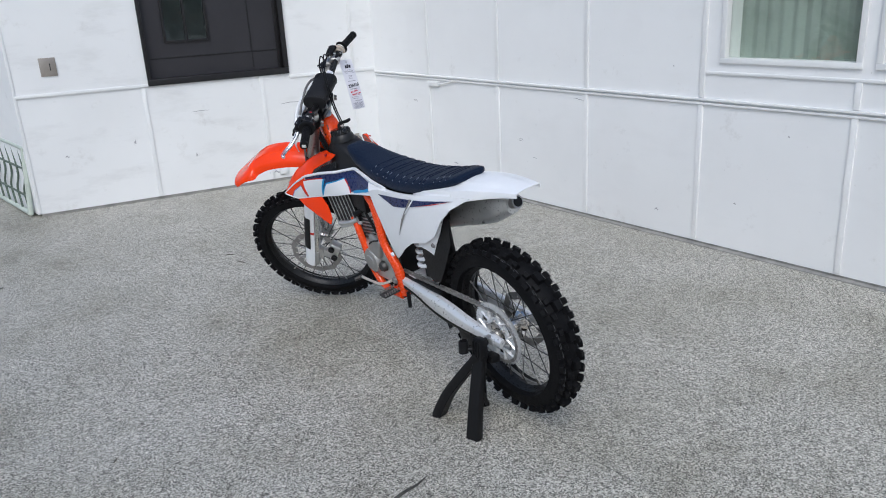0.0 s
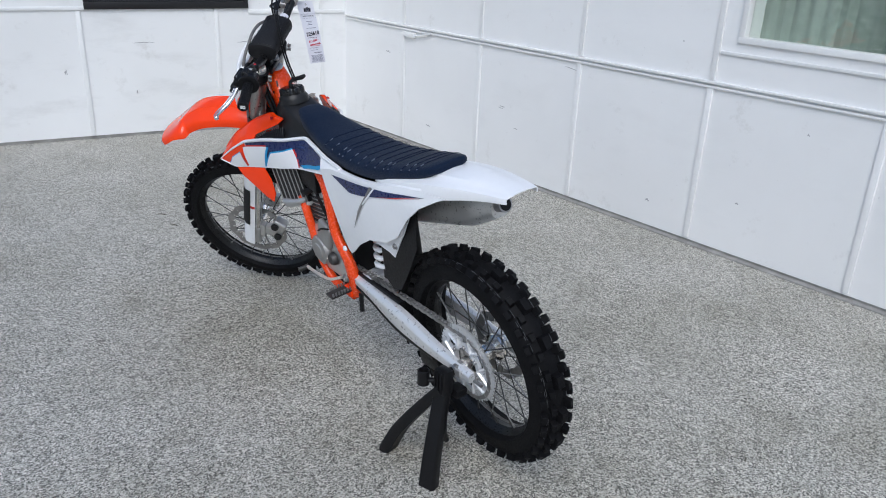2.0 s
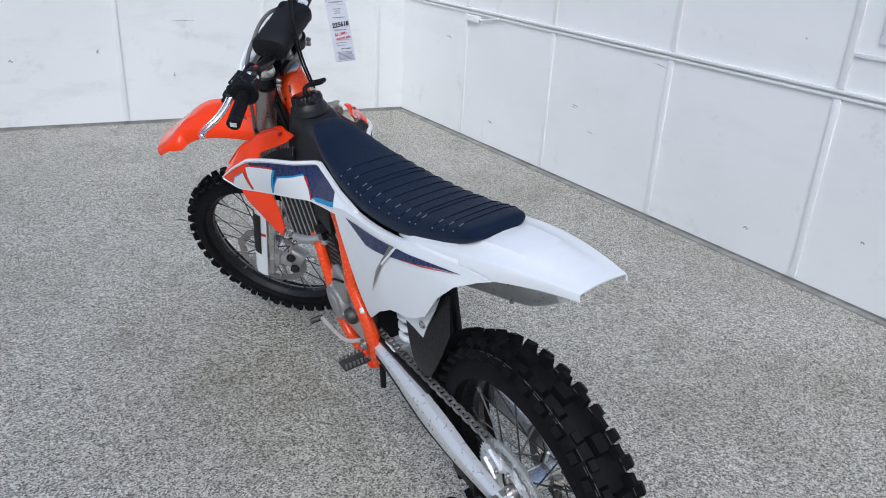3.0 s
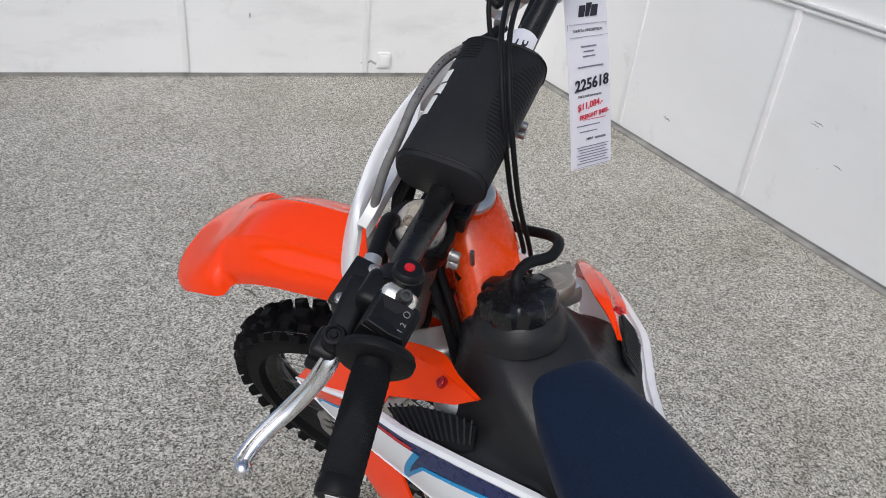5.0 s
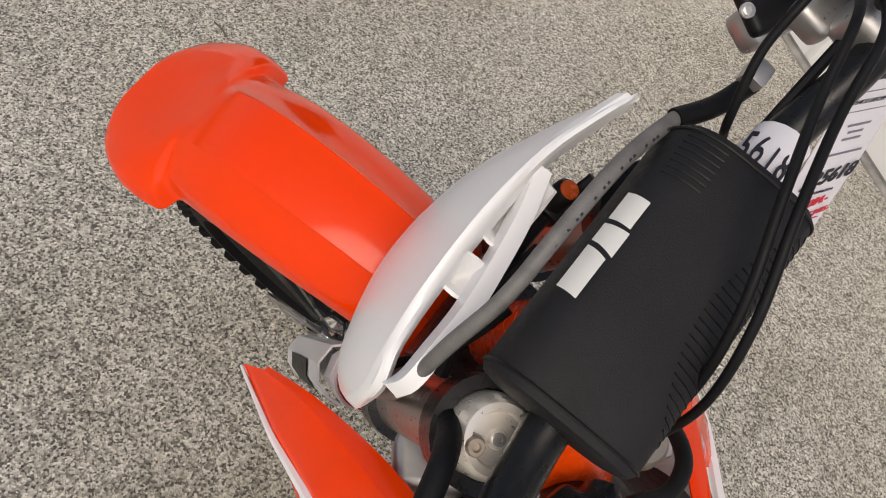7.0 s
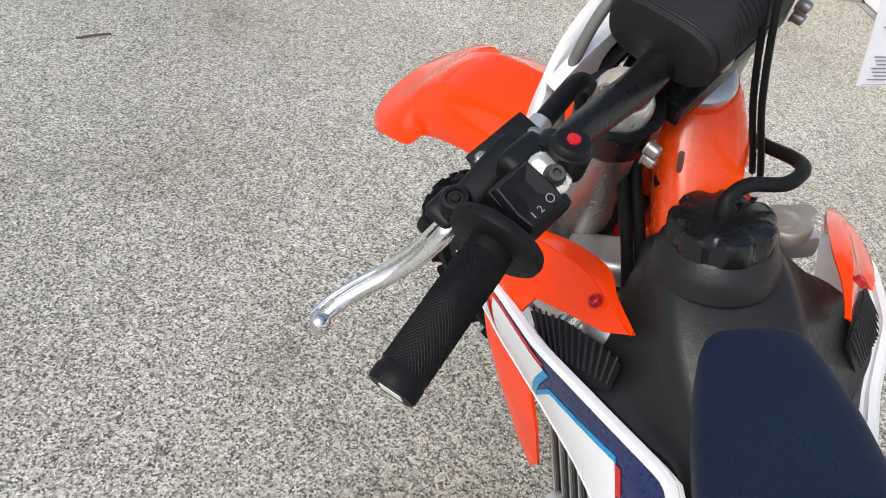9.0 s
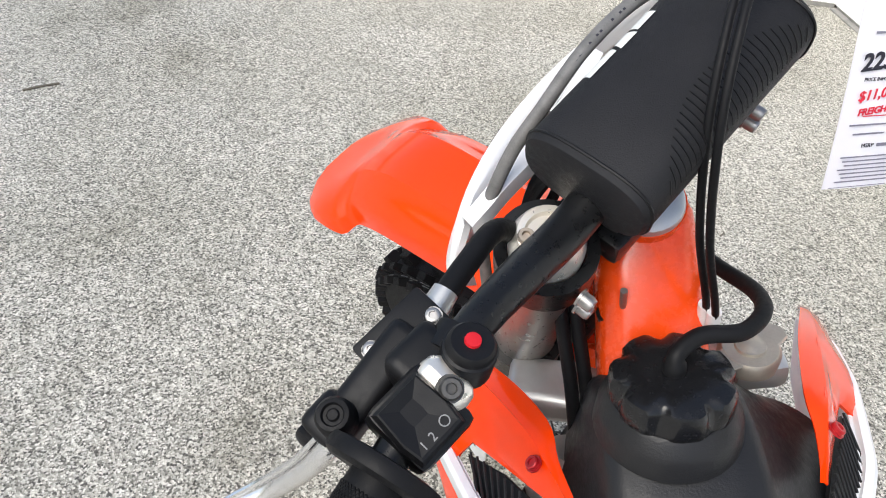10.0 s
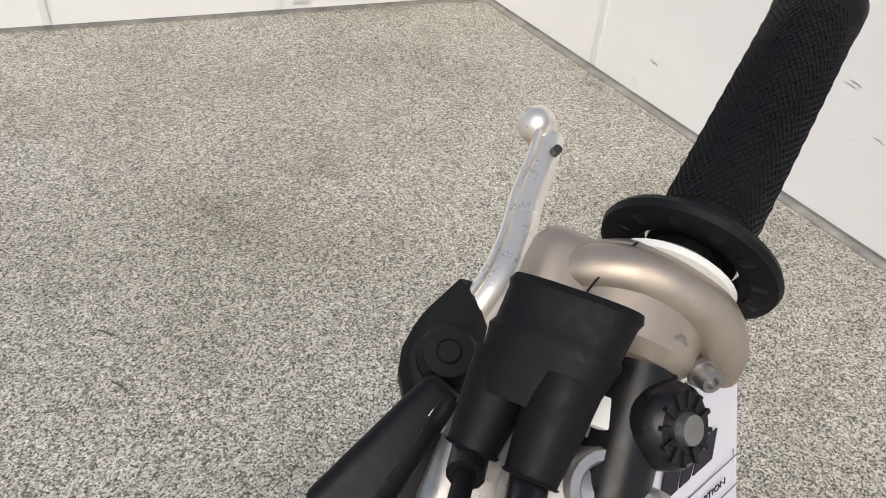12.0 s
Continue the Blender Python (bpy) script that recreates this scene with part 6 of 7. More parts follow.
part("ball_end", bmk, MAT_LEVER, clutch)
part("edge_rib", btube([(a - 0.002, b - 0.004, c + 0.0045) for a, b, c in lev[1:]], [0.0016, 0.0024, 0.0024, 0.0022, 0.0020, 0.0016], 8, 6), MAT_LEVER, clutch)
# switch block
R1 = Matrix.Rotation(radians(6), 3, 'Y') @ Matrix.Rotation(radians(14), 3, 'X')
sw = barpart("switch_block", merge(bbox((0.044, 0.046, 0.036), (-0.258, -0.014, 0.093), R1, 0.006, 2), bbox((0.040, 0.040, 0.030), (-0.258, -0.008, 0.076), R1, 0.006, 2)), MAT_BLACK, "black map switch block on the handlebar")
FACE = Matrix.Translation((-0.2585, -0.0175, 0.1118)) @ R1.to_4x4()
part("rocker", ring_mesh(bmesh.new(), [[FACE @ Vector((x * k, y * k + dy, z)) for x, y in ((-0.017, -0.020), (0.017, -0.020), (0.019, -0.006), (0.017, 0.019), (-0.017, 0.019), (-0.019, -0.006))] for k, dy, z in ((1.0, 0.0, -0.006), (1.0, 0.0, 0.002), (0.90, 0.0, 0.0052), (0.84, 0.001, 0.0058), (0.30, 0.004, 0.0036))]), MAT_BLACK, sw, "faceted black rocker switch", False)
kill = barpart("kill_button", blathe([(0.0, 0.016), (0.0125, 0.016), (0.0145, 0.0135), (0.0150, 0.010), (0.0165, 0.009), (0.0165, -0.010), (0.012, -0.014)], 28, Matrix.Translation((-0.213, -0.012, 0.101)) @ Matrix.Rotation(radians(-68), 4, 'Y') @ Matrix.Rotation(radians(0), 4, 'Z')), MAT_BLACK, "black stop button with a red dot")
part("button", blathe([(0.0, 0.0185), (0.0048, 0.018), (0.0052, 0.0155)], 18, Matrix.Translation((-0.213, -0.012, 0.101)) @ Matrix.Rotation(radians(-68), 4, 'Y')), MAT_BUTTON, kill, "red push button")
part("clamp_band", btube([(-0.204, 0.003, 0.0875), (-0.222, 0.0, 0.0905)], 0.0155, 24), MAT_BLACK, kill)
cl = barpart("clamp_bracket", bbox((0.022, 0.036, 0.034), (-0.2350, -0.012, 0.0965), R1, 0.011, 3), MAT_SILVER, "polished half clamp on the handlebar")
bolt(cl, (-0.2350, -0.0200, 0.1130), (0, -0.3, 1), 0.0066, 0.007, MAT_DARKSTEEL)

# brake side
PERCH = (bbox((0.050, 0.030, 0.022), (0.247, 0.040, 0.064), Matrix.Rotation(radians(-4), 3, 'Z'), 0.008, 3), bbox((0.030, 0.046, 0.034), (0.240, 0.010, 0.084), None, 0.010, 3), bbox((0.066, 0.030, 0.024), (0.236, 0.055, 0.040), Matrix.Rotation(radians(-20), 3, 'Z'), 0.009, 3), bbox((0.018, 0.016, 0.016), (0.180, 0.046, 0.058), None, 0.004, 2))
bp = barpart("brake_perch", PERCH[0], MAT_CAST, "silver cast front brake master cylinder")
for name, bm in zip(("clamp", "cylinder", "hose_port"), PERCH[1:]):
    part(name, bm, MAT_CAST, bp)
part("lid", bbox((0.064, 0.036, 0.012), (0.2370, 0.0628, 0.0540), Matrix.Rotation(radians(-25), 3, 'Z'), 0.006, 3), MAT_BLACK, bp, "black reservoir lid")
for x, y, z in ((0.2085, 0.0765, 0.0600), (0.2560, 0.0560, 0.0600)):
    bolt(bp, (x, y, z), (-0.1, 0, 1), 0.0042, 0.0016, MAT_ALU, "lid_screw")
HEX = Matrix.Translation((0.2475, 0.0070, 0.0960)) @ Vector((-0.1, -0.25, 1)).to_track_quat('X', 'Z').to_matrix().to_4x4()
part("bolt_boss", blathe([(0.0075, -0.010), (0.0125, -0.010), (0.0125, 0.004), (0.0115, 0.0055), (0.0085, 0.0055), (0.0075, 0.0045)], 24, HEX, True), MAT_CAST, bp)
part("socket_bolt", blathe([(0.0, -0.004), (0.0045, -0.004), (0.0045, 0.002), (0.0074, 0.002), (0.0074, -0.006)], 6, HEX), MAT_DARKSTEEL, bp)
part("pinch_tab", bbox((0.020, 0.016, 0.016), (0.2440, -0.0090, 0.0915), None, 0.006, 3), MAT_CAST, bp)
part("lever_cover", slab([(0.318, 0.066), (0.303, 0.0515), (0.274, 0.0485), (0.258, 0.054), (0.260, 0.070), (0.276, 0.0800), (0.294, 0.0775)], 0.026, Matrix.Translation((0, 0, 0.0205)), 0.004), MAT_RUBBER, bp, "black rubber lever pivot cover")
part("pivot_button", blathe([(0.0, 0.010), (0.004, 0.010), (0.005, 0.009), (0.0095, 0.009), (0.0115, 0.006), (0.012, 0.0), (0.013, -0.006)], 24, Matrix.Translation((0.2814, 0.062, 0.046)) @ Matrix.Rotation(radians(-90), 4, 'Y')), MAT_RUBBER, bp)
lev = [(0.282, 0.061, 0.036), (0.302, 0.0575, 0.038), (0.320, 0.053, 0.040), (0.340, 0.0515, 0.037), (0.362, 0.0525, 0.033), (0.382, 0.0515, 0.031), (0.399, 0.0520, 0.029)]
brake = barpart("brake_lever", btube(lev, [0.0062, 0.0066, 0.0064, 0.0060, 0.0056, 0.0052, 0.0050], 16, 6, flat=1.3), MAT_SILVER, "polished aluminium brake lever")
bmk = bmesh.new()
bmesh.ops.create_uvsphere(bmk, u_segments=20, v_segments=14, radius=0.0090)
bmesh.ops.translate(bmk, vec=(0.4024, 0.0595, 0.0290), verts=bmk.verts)
part("ball_end", bmk, MAT_SILVER, brake)
part("edge_rib", btube([(a, b + 0.006, c + 0.0045) for a, b, c in lev], 0.0020, 8, 6), MAT_SILVER, brake)
part("hole", btube([(0.388, 0.0490, 0.033), (0.388, 0.0475, 0.0392)], 0.0022, 8), MAT_DARKSTEEL, brake)
# throttle housing and cable boot
rings = []
for x, r1, r2, oy in ((0.286, 0.016, 0.016, 0.006), (0.290, 0.024, 0.022, 0.010), (0.304, 0.026, 0.024, 0.010), (0.318, 0.025, 0.024, 0.006), (0.322, 0.021, 0.021, 0.002)):
    ring = []
    for k in range(28):
        a = 2 * math.pi * k / 28
        ring.append((x, 0.004 + oy + r1 * 1.05 * math.cos(a), 0.098 + r2 * 0.86 * math.sin(a)))
    rings.append(ring)
th = barpart("throttle_housing", ring_mesh(bmesh.new(), rings), MAT_MAGNES, "bronze-grey cast throttle housing")
part("cable_guide", btube([(0.302, 0.044, 0.094), (0.307, 0.032, 0.108), (0.310, 0.012, 0.114), (0.308, -0.008, 0.110), (0.302, -0.018, 0.102), (0.296, -0.021, 0.093)], [0.0080, 0.0088, 0.0090, 0.0086, 0.0080, 0.007], 16, 6), MAT_MAGNES, th)
part("guide_shoulder", bbox((0.030, 0.040, 0.022), (0.304, 0.030, 0.102), Matrix.Rotation(radians(8), 3, 'X'), 0.009, 3), MAT_MAGNES, th)
part("white_sleeve", blathe([(0.0165, -0.003), (0.0205, -0.002), (0.0212, 0.000), (0.0165, 0.003)], 32, Matrix.Translation((0.3185, 0.003, 0.102)) @ Matrix.Rotation(radians(-9), 4, 'Z'), True), MAT_OFFWHITE, th)
part("seam", btube([(0.318, 0.020, 0.1180), (0.308, 0.026, 0.1190), (0.298, 0.030, 0.1150)], 0.0004, 5), MAT_BLACK, th)
for x, y, z in ((0.2955, 0.0010, 0.1090), (0.2905, -0.0140, 0.1030)):
    bolt(th, (x, y, z), (-0.6, -0.4, 0.7), 0.0040, 0.005, MAT_STEEL)
rings = []
axis0, axis1 = Vector((0.2950, 0.0325, 0.1180)), Vector((0.2600, 0.0365, 0.1095))
for f, w, d in ((0.0, 0.0200, 0.0120), (0.06, 0.0208, 0.0128), (0.12, 0.0200, 0.0120), (0.40, 0.0194, 0.0114), (0.46, 0.0206, 0.0122), (0.54, 0.0198, 0.0114), (0.78, 0.0186, 0.0104), (1.0, 0.0172, 0.0088)):
    p = axis0.lerp(axis1, f)
    wv, dv = Vector((-0.10, -0.93, 0.33)).normalized(), Vector((-0.25, 0.32, 0.91)).normalized()
    rings.append([p + wv * (w * math.copysign(abs(math.cos(2 * math.pi * k / 32)) ** 0.75, math.cos(2 * math.pi * k / 32))) + dv * (d * math.copysign(abs(math.sin(2 * math.pi * k / 32)) ** 0.75, math.sin(2 * math.pi * k / 32))) for k in range(32)])
boot = part("cable_boot", ring_mesh(bmesh.new(), rings), MAT_RUBBER, th, "black rubber throttle cable boot")
TIPS = ((0.2440, 0.0465, 0.1000), (0.2400, 0.0295, 0.1115))
for n, (tip, hip) in enumerate(zip(TIPS, ((0.273, 0.0450, 0.1070), (0.269, 0.0280, 0.1155)))):
    h, e = Vector(hip), Vector(tip)
    part("boot_leg", btube([h, h.lerp(e, 0.5), h.lerp(e, 0.96), h.lerp(e, 0.97), e], [0.0108, 0.0096, 0.0080, 0.0088, 0.0080], 20, 4), MAT_RUBBER, boot)
RUN = [(0.194, 0.037, 0.139), (0.141, 0.027, 0.137), (0.080, 0.013, 0.139), (0.027, -0.010, 0.126), (-0.011, -0.035, 0.086), (-0.030, -0.063, 0.010), (-0.038, -0.099, -0.089), (-0.042, -0.095, -0.17)]
CABLES = [[tip] + [Vector(p) + Vector((0.2, 1.0, -0.3)) * (side * w) for p, w in zip(RUN, (0.0085, 0.0065, 0.005, 0.0046, 0.0046, 0.0046, 0.0046, 0.0046))] for tip, side in zip(TIPS, (1, -1))]
for c in CABLES:
    cab = barpart("throttle_cable", btube(c, 0.0031, 12, 8), MAT_RUBBER, "black throttle cable")
    d = (Vector(c[1]) - Vector(c[0])).normalized()
    part("ferrule", btube([Vector(c[0]) - d * 0.002, Vector(c[0]) + d * 0.010], 0.0058, 12), MAT_ANOD, cab)
    e = Vector(c[7])
    part("ferrule", btube([e + Vector((0.003, 0.006, 0.016)), e + Vector((-0.001, 0, -0.006))], 0.0058, 12), MAT_WHITE, cab, "white cable end sleeve")
barpart("switch_wire", btube([(0.262, 0.056, 0.070), (0.245, 0.060, 0.074), (0.209, 0.067, 0.115), (0.170, 0.063, 0.094), (0.139, 0.045, 0.067), (0.140, 0.034, 0.045)], 0.0031, 10, 8), MAT_RUBBER, "thin black wire looping to the switch")
# starter button
ST = Matrix.Translation((0.273, -0.001, 0.092)) @ Vector((-0.10, -0.55, 0.83)).to_track_quat('X', 'Z').to_matrix().to_4x4()
stb = barpart("starter_button", merge(blathe([(0.0, 0.018), (0.0105, 0.018), (0.0132, 0.0155), (0.0142, 0.010), (0.0142, 0.006), (0.0150, 0.005), (0.0150, -0.012), (0.010, -0.016)], 32, ST), bbox((0.022, 0.036, 0.026), (0.270, 0.012, 0.086), None, 0.006, 2)), MAT_ANOD, "black starter button housing")
part("button", blathe([(0.0, 0.0215), (0.0046, 0.021), (0.0052, 0.0175)], 20, ST), MAT_STEEL, stb, "small grey push button")
for k in range(12):
    a = 2 * math.pi * k / 12
    part("rib", bbox((0.002, 0.005, 0.0014), ST @ Vector((0.0178, 0.0088 * math.cos(a), 0.0088 * math.sin(a))), ST.to_3x3() @ Matrix.Rotation(a, 3, 'X')), MAT_ANOD, stb)
part("wire", btube([(0.266, 0.012, 0.082), (0.245, 0.018, 0.078), (0.21, 0.02, 0.072), (0.15, 0.018, 0.05)], 0.004, 8), MAT_RUBBER, stb)
part("label_plate", bbox((0.010, 0.012, 0.004), (0.268, 0.016, 0.102), None, 0.001), MAT_OFFWHITE, stb)

# the throttle side sits a little further out along the bar
for ob in bike.children:
    if ob in (rg, brake, bp, th, stb) or ob.name.startswith(("throttle_cable", "switch_wire")):
        ob.matrix_local = BAR @ Matrix.Translation((0.0055, 0, 0))

# bar pad
rings = []
for x, k in ((-0.072, 0.86), (-0.0705, 0.95), (-0.066, 1.0), (0.0, 1.0), (0.09, 1.0), (0.116, 1.0), (0.1205, 0.95), (0.122, 0.86)):
    ring = []
    for q in range(40):
        a = 2 * math.pi * q / 40
        c, s = math.cos(a), math.sin(a)
        yy = 0.052 * math.copysign(abs(c) ** 0.62, c)
        zz = 0.034 * math.copysign(abs(s) ** 0.72, s)
        ring.append((x, 0.0165 + yy * k, 0.062 + zz * k - 0.10 * yy * k))
    rings.append(ring)
pad = barpart("bar_pad", ring_mesh(bmesh.new(), rings), MAT_PAD, "black foam handlebar pad with a plain white emblem")
for x in (-0.065, 0.1155):
    pts = []
    for q in range(40):
        a = 2 * math.pi * q / 40
        c, s = math.cos(a), math.sin(a)
        yy, zz = 0.0522 * math.copysign(abs(c) ** 0.62, c), 0.0342 * math.copysign(abs(s) ** 0.72, s)
        pts.append((x, 0.0165 + yy, 0.062 + zz - 0.10 * yy))
    part("piping", btube(pts, 0.0012, 6, 1, True), MAT_BLACK, pad)


def pad_z(y):
    t = min(1.0, abs((y - 0.0165) / 0.052)) ** (1 / 0.62)
    return 0.062 + 0.034 * (1 - t * t) ** 0.36 - 0.10 * (y - 0.0165)


# fine ribs across the pad: a long lens on the rider's side, a short patch near one end
for k in range(28):
    x = -0.046 + 0.0056 * k
    w = 0.034 * math.sin(math.pi * (k + 0.5) / 28) ** 0.7
    part("groove", btube([(x + 0.003 * f, -0.0345 + w * f, pad_z(-0.0345 + w * f) + 0.0003) for f in (0, 0.12, 0.3, 0.6, 1.0)], 0.0006, 5, 1), MAT_BLACK, pad)
for k in range(7):
    x = 0.082 + 0.0048 * k
    part("groove", btube([(x, y, pad_z(y) + 0.0003) for y in (0.040, 0.048, 0.056, 0.063)], 0.0008, 5, 1), MAT_BLACK, pad)
# emblem: plain white slanted blocks lying on the pad
EMB = [[(0.0, 0.0), (0.017, 0.0), (0.019, 0.016), (0.002, 0.016)], [(0.020, 0.0), (0.031, 0.0), (0.036, 0.018), (0.021, 0.018)], [(0.034, 0.0), (0.060, 0.0), (0.062, 0.015), (0.038, 0.015)]]
for e in EMB:
    bm = bmesh.new()
    bm.faces.new([bm.verts.new((x, y, 0)) for x, y in e])
    bmesh.ops.triangulate(bm, faces=list(bm.faces))
    bmesh.ops.subdivide_edges(bm, edges=list(bm.edges), cuts=3, use_grid_fill=True)
    bmesh.ops.triangulate(bm, faces=list(bm.faces))
    for v in bm.verts:
        x, y = 0.0625 - v.co.x * 1.2, 0.0675 - v.co.y * 0.62
        v.co = Vector((x, y, pad_z(y) + 0.0007))
    bm.normal_update()
    if sum(f.normal.z for f in bm.faces) < 0:
        bmesh.ops.reverse_faces(bm, faces=list(bm.faces))
    part("emblem", bm, MAT_OFFWHITE, pad)


# ---- writing
def text_mesh(body_text, size, m, thick=0.0003, shear=0.0, bold=0.0):
    cu = bpy.data.curves.new("writing", 'FONT')
    cu.body, cu.size, cu.extrude, cu.shear, cu.offset = body_text, size, thick, shear, bold
    cu.align_x, cu.align_y, cu.resolution_u = 'CENTER', 'CENTER', 3
    ob = bpy.data.objects.new("writing", cu)
    me = bpy.data.meshes.new_from_object(ob)
    bpy.data.objects.remove(ob)
    bpy.data.curves.remove(cu)
    bm = bmesh.new()
    bm.from_mesh(me)
    bpy.data.meshes.remove(me)
    bmesh.ops.transform(bm, matrix=m, verts=bm.verts)
    return bm


# small pale marks on the switch
for ch, dx in (("1", -0.0090), ("2", -0.0020)):
    part("switch_mark", text_mesh(ch, 0.0075, FACE @ Matrix.Translation((dx, -0.0125, 0.0057)), 0.0002), MAT_GREYMARK, sw)
part("switch_mark", blathe([(0.0026, -0.0002), (0.0033, -0.0002), (0.0033, 0.0003), (0.0026, 0.0003)], 20, FACE @ Matrix.Translation((0.0085, -0.0110, 0.0057)) @ Matrix.Rotation(radians(-90), 4, 'Y'), True), MAT_GREYMARK, sw)

# paper label wrapped round the bar beside the pad
g = []
for k in range(11):
    a = radians(-60 + k * 24)
    g.append([Vector((x, 0.0075 + 0.0185 * math.sin(a) + (x - 0.115) * 0.0, 0.052 + (x - 0.115) * 0.28 + 0.0185 * math.cos(a))) for x in (0.120, 0.132, 0.146, 0.160)])
lab = barpart("bar_label", sheet(g, 0.0006), MAT_PAPER, "white paper stock label wrapped round the bar")
for n, ch in enumerate("5618"):
    a = radians(66 - n * 27)
    m = Matrix.Translation((0.138, 0.0075 + 0.0200 * math.sin(a), 0.0585 + 0.0200 * math.cos(a))) @ Matrix(((0, 1, 0), (-math.cos(a), 0, math.sin(a)), (math.sin(a), 0, math.cos(a)))).to_4x4()
    part("digit", text_mesh(ch, 0.034, m @ Matrix.Diagonal((0.50, 1, 1, 1)), 0.0006), MAT_INK, lab)

# hoses and lamp between plate and pad
bh = barpart("brake_hose", btube([(0.185, 0.042, 0.050), (0.155, 0.052, 0.050), (0.128, 0.068, 0.054), (0.078, 0.081, 0.066), (0.020, 0.084, 0.066), (-0.030, 0.082, 0.050), (-0.068, 0.084, 0.022), (-0.105, 0.080, -0.03), (-0.118, 0.07, -0.12), (-0.13, 0.06, -0.32), (-0.135, 0.05, -0.50)], 0.0055, 14, 8), MAT_HOSE, "grey braided front brake hose with print")
part("sleeve", btube([(0.185, 0.042, 0.050), (0.155, 0.052, 0.050), (0.126, 0.069, 0.0545)], 0.0072, 14), MAT_RUBBER, bh)
run = smooth_path([(0.128, 0.068, 0.054), (0.078, 0.081, 0.066), (0.020, 0.084, 0.066), (-0.030, 0.082, 0.050)], 14)
for k in range(3, len(run) - 2):
    if k % 6 in (1, 2, 4):
        p = run[k] + Vector((0, -0.35, 0.93)) * 0.0052
        part("print_mark", bbox((0.0022, 0.0016, 0.0010), p, None), MAT_INK, bh)
led = steer("warning_lamp", merge(blathe([(0.0, 0.010), (0.008, 0.010), (0.010, 0.007), (0.010, -0.016)], 24, Matrix.Translation((0.0685, 0.079, -0.020)) @ Matrix.Rotation(radians(-75), 4, 'Y')), bbox((0.022, 0.022, 0.024), (0.064, 0.076, -0.040), None, 0.004)), MAT_BLACK, "small warning lamp in a black holder")
part("lens", blathe([(0.0, 0.0125), (0.0065, 0.012), (0.0078, 0.0095)], 20, Matrix.Translation((0.0685, 0.079, -0.020)) @ Matrix.Rotation(radians(-75), 4, 'Y')), MAT_LED, led, "orange lens")
for pts, r in (([(0.03, 0.065, -0.03), (0.0, 0.07, -0.03), (-0.04, 0.075, -0.04), (-0.08, 0.06, -0.06)], 0.006), ([(0.09, 0.07, -0.01), (0.05, 0.075, -0.04), (0.0, 0.07, -0.06), (-0.06, 0.06, -0.09)], 0.005), ([(-0.02, 0.06, -0.02), (-0.05, 0.066, -0.035), (-0.085, 0.07, -0.10), (-0.09, 0.05, -0.2)], 0.005)):
    steer("wire", btube(pts, r, 8), MAT_RUBBER, "black wiring behind the number plate")
for pts, r, mt in (([(-0.074, -0.030, -0.10), (-0.072, -0.046, -0.15), (-0.060, -0.05, -0.22), (-0.04, -0.06, -0.28)], 0.008, MAT_RUBBER), ([(-0.060, -0.030, -0.10), (-0.058, -0.052, -0.16), (-0.045, -0.06, -0.26)], 0.006, MAT_RUBBER), ([(-0.065, -0.035, -0.06), (-0.07, -0.05, -0.14), (-0.06, -0.055, -0.26)], 0.003, MAT_STEEL)):
    steer("loom", btube(pts, r, 10), mt, "cable loom beside the steering head")

# ---- hang tag
TOP = Vector((2.513, 3.236, 1.325))
TAG_Z = Vector((-0.05, 0.28, 0.95)).normalized()
TAG_X = (Vector((0.985, 0.155, 0)) - TAG_Z * TAG_Z.dot(Vector((0.985, 0.155, 0)))).normalized()
tag = tagged(empty("hang_tag", Matrix.Translation(TOP) @ Matrix((TAG_X, TAG_Z.cross(TAG_X), TAG_Z)).transposed().to_4x4() @ Matrix.Diagonal((0.955, 0.93, 0.90, 1))), "white paper price tag hanging on a string from the handlebar", "price tag")
TW, TL = 0.082, 0.268


def curl(x, z):
    return 0.006 * math.sin(z * 9) + 0.5 * x * x * 3


g = [[Vector((x * TW, curl(x * TW, z), z)) for x in (-0.5, -0.3, -0.1, 0.1, 0.3, 0.5)] for z in [0.018 - TL * k / 14 for k in range(15)]]
paper = part("paper", sheet(g, 0.0006), MAT_PAPER, tag)
part("string", btube([(0, 0.002, 0.004), (0.002, 0.004, 0.03), (0.004, 0.01, 0.055)], 0.0012, 6), MAT_WHITE, tag)
part("eyelet", blathe([(0.0022, -0.0012), (0.0042, -0.0012), (0.0042, 0.0012), (0.0022, 0.0012)], 16, Matrix.Translation((0, -0.0006, 0.004)) @ Matrix.Rotation(radians(90), 4, 'Z'), True), MAT_STEEL, tag)


def tag_at(x, z, off=0.0016):
    return Matrix.Translation((x, curl(x, z) - off, z)) @ Matrix.Rotation(radians(90), 4, 'X')


def tag_bar(x, z, w, h, mat):
    part("print_line", bbox((w, 0.0005, h), (x, curl(x, z) - 0.0013, z)), mat, tag)


for pts in ([(-0.026, -0.016), (-0.010, -0.016), (-0.006, 0.0), (-0.022, 0.0)], [(-0.008, -0.016), (0.002, -0.016), (0.012, 0.003), (-0.003, 0.003)], [(0.005, -0.016), (0.024, -0.016), (0.028, 0.0), (0.012, 0.0)]):
    part("emblem", slab([(a * 0.72, b) for a, b in pts], 0.0005, tag_at(0, -0.012)), MAT_INK, tag)
part("print", text_mesh("VEHICLE DESCRIPTION", 0.0056, tag_at(-0.002, -0.047), 0.0002), MAT_INK, tag)
for z, w in ((-0.070, 0.030), (-0.077, 0.020), (-0.084, 0.024)):
    tag_bar(-0.002, z, w, 0.0022, MAT_GREYINK)
tag_bar(0.0, -0.099, 0.050, 0.0020, MAT_GREYINK)
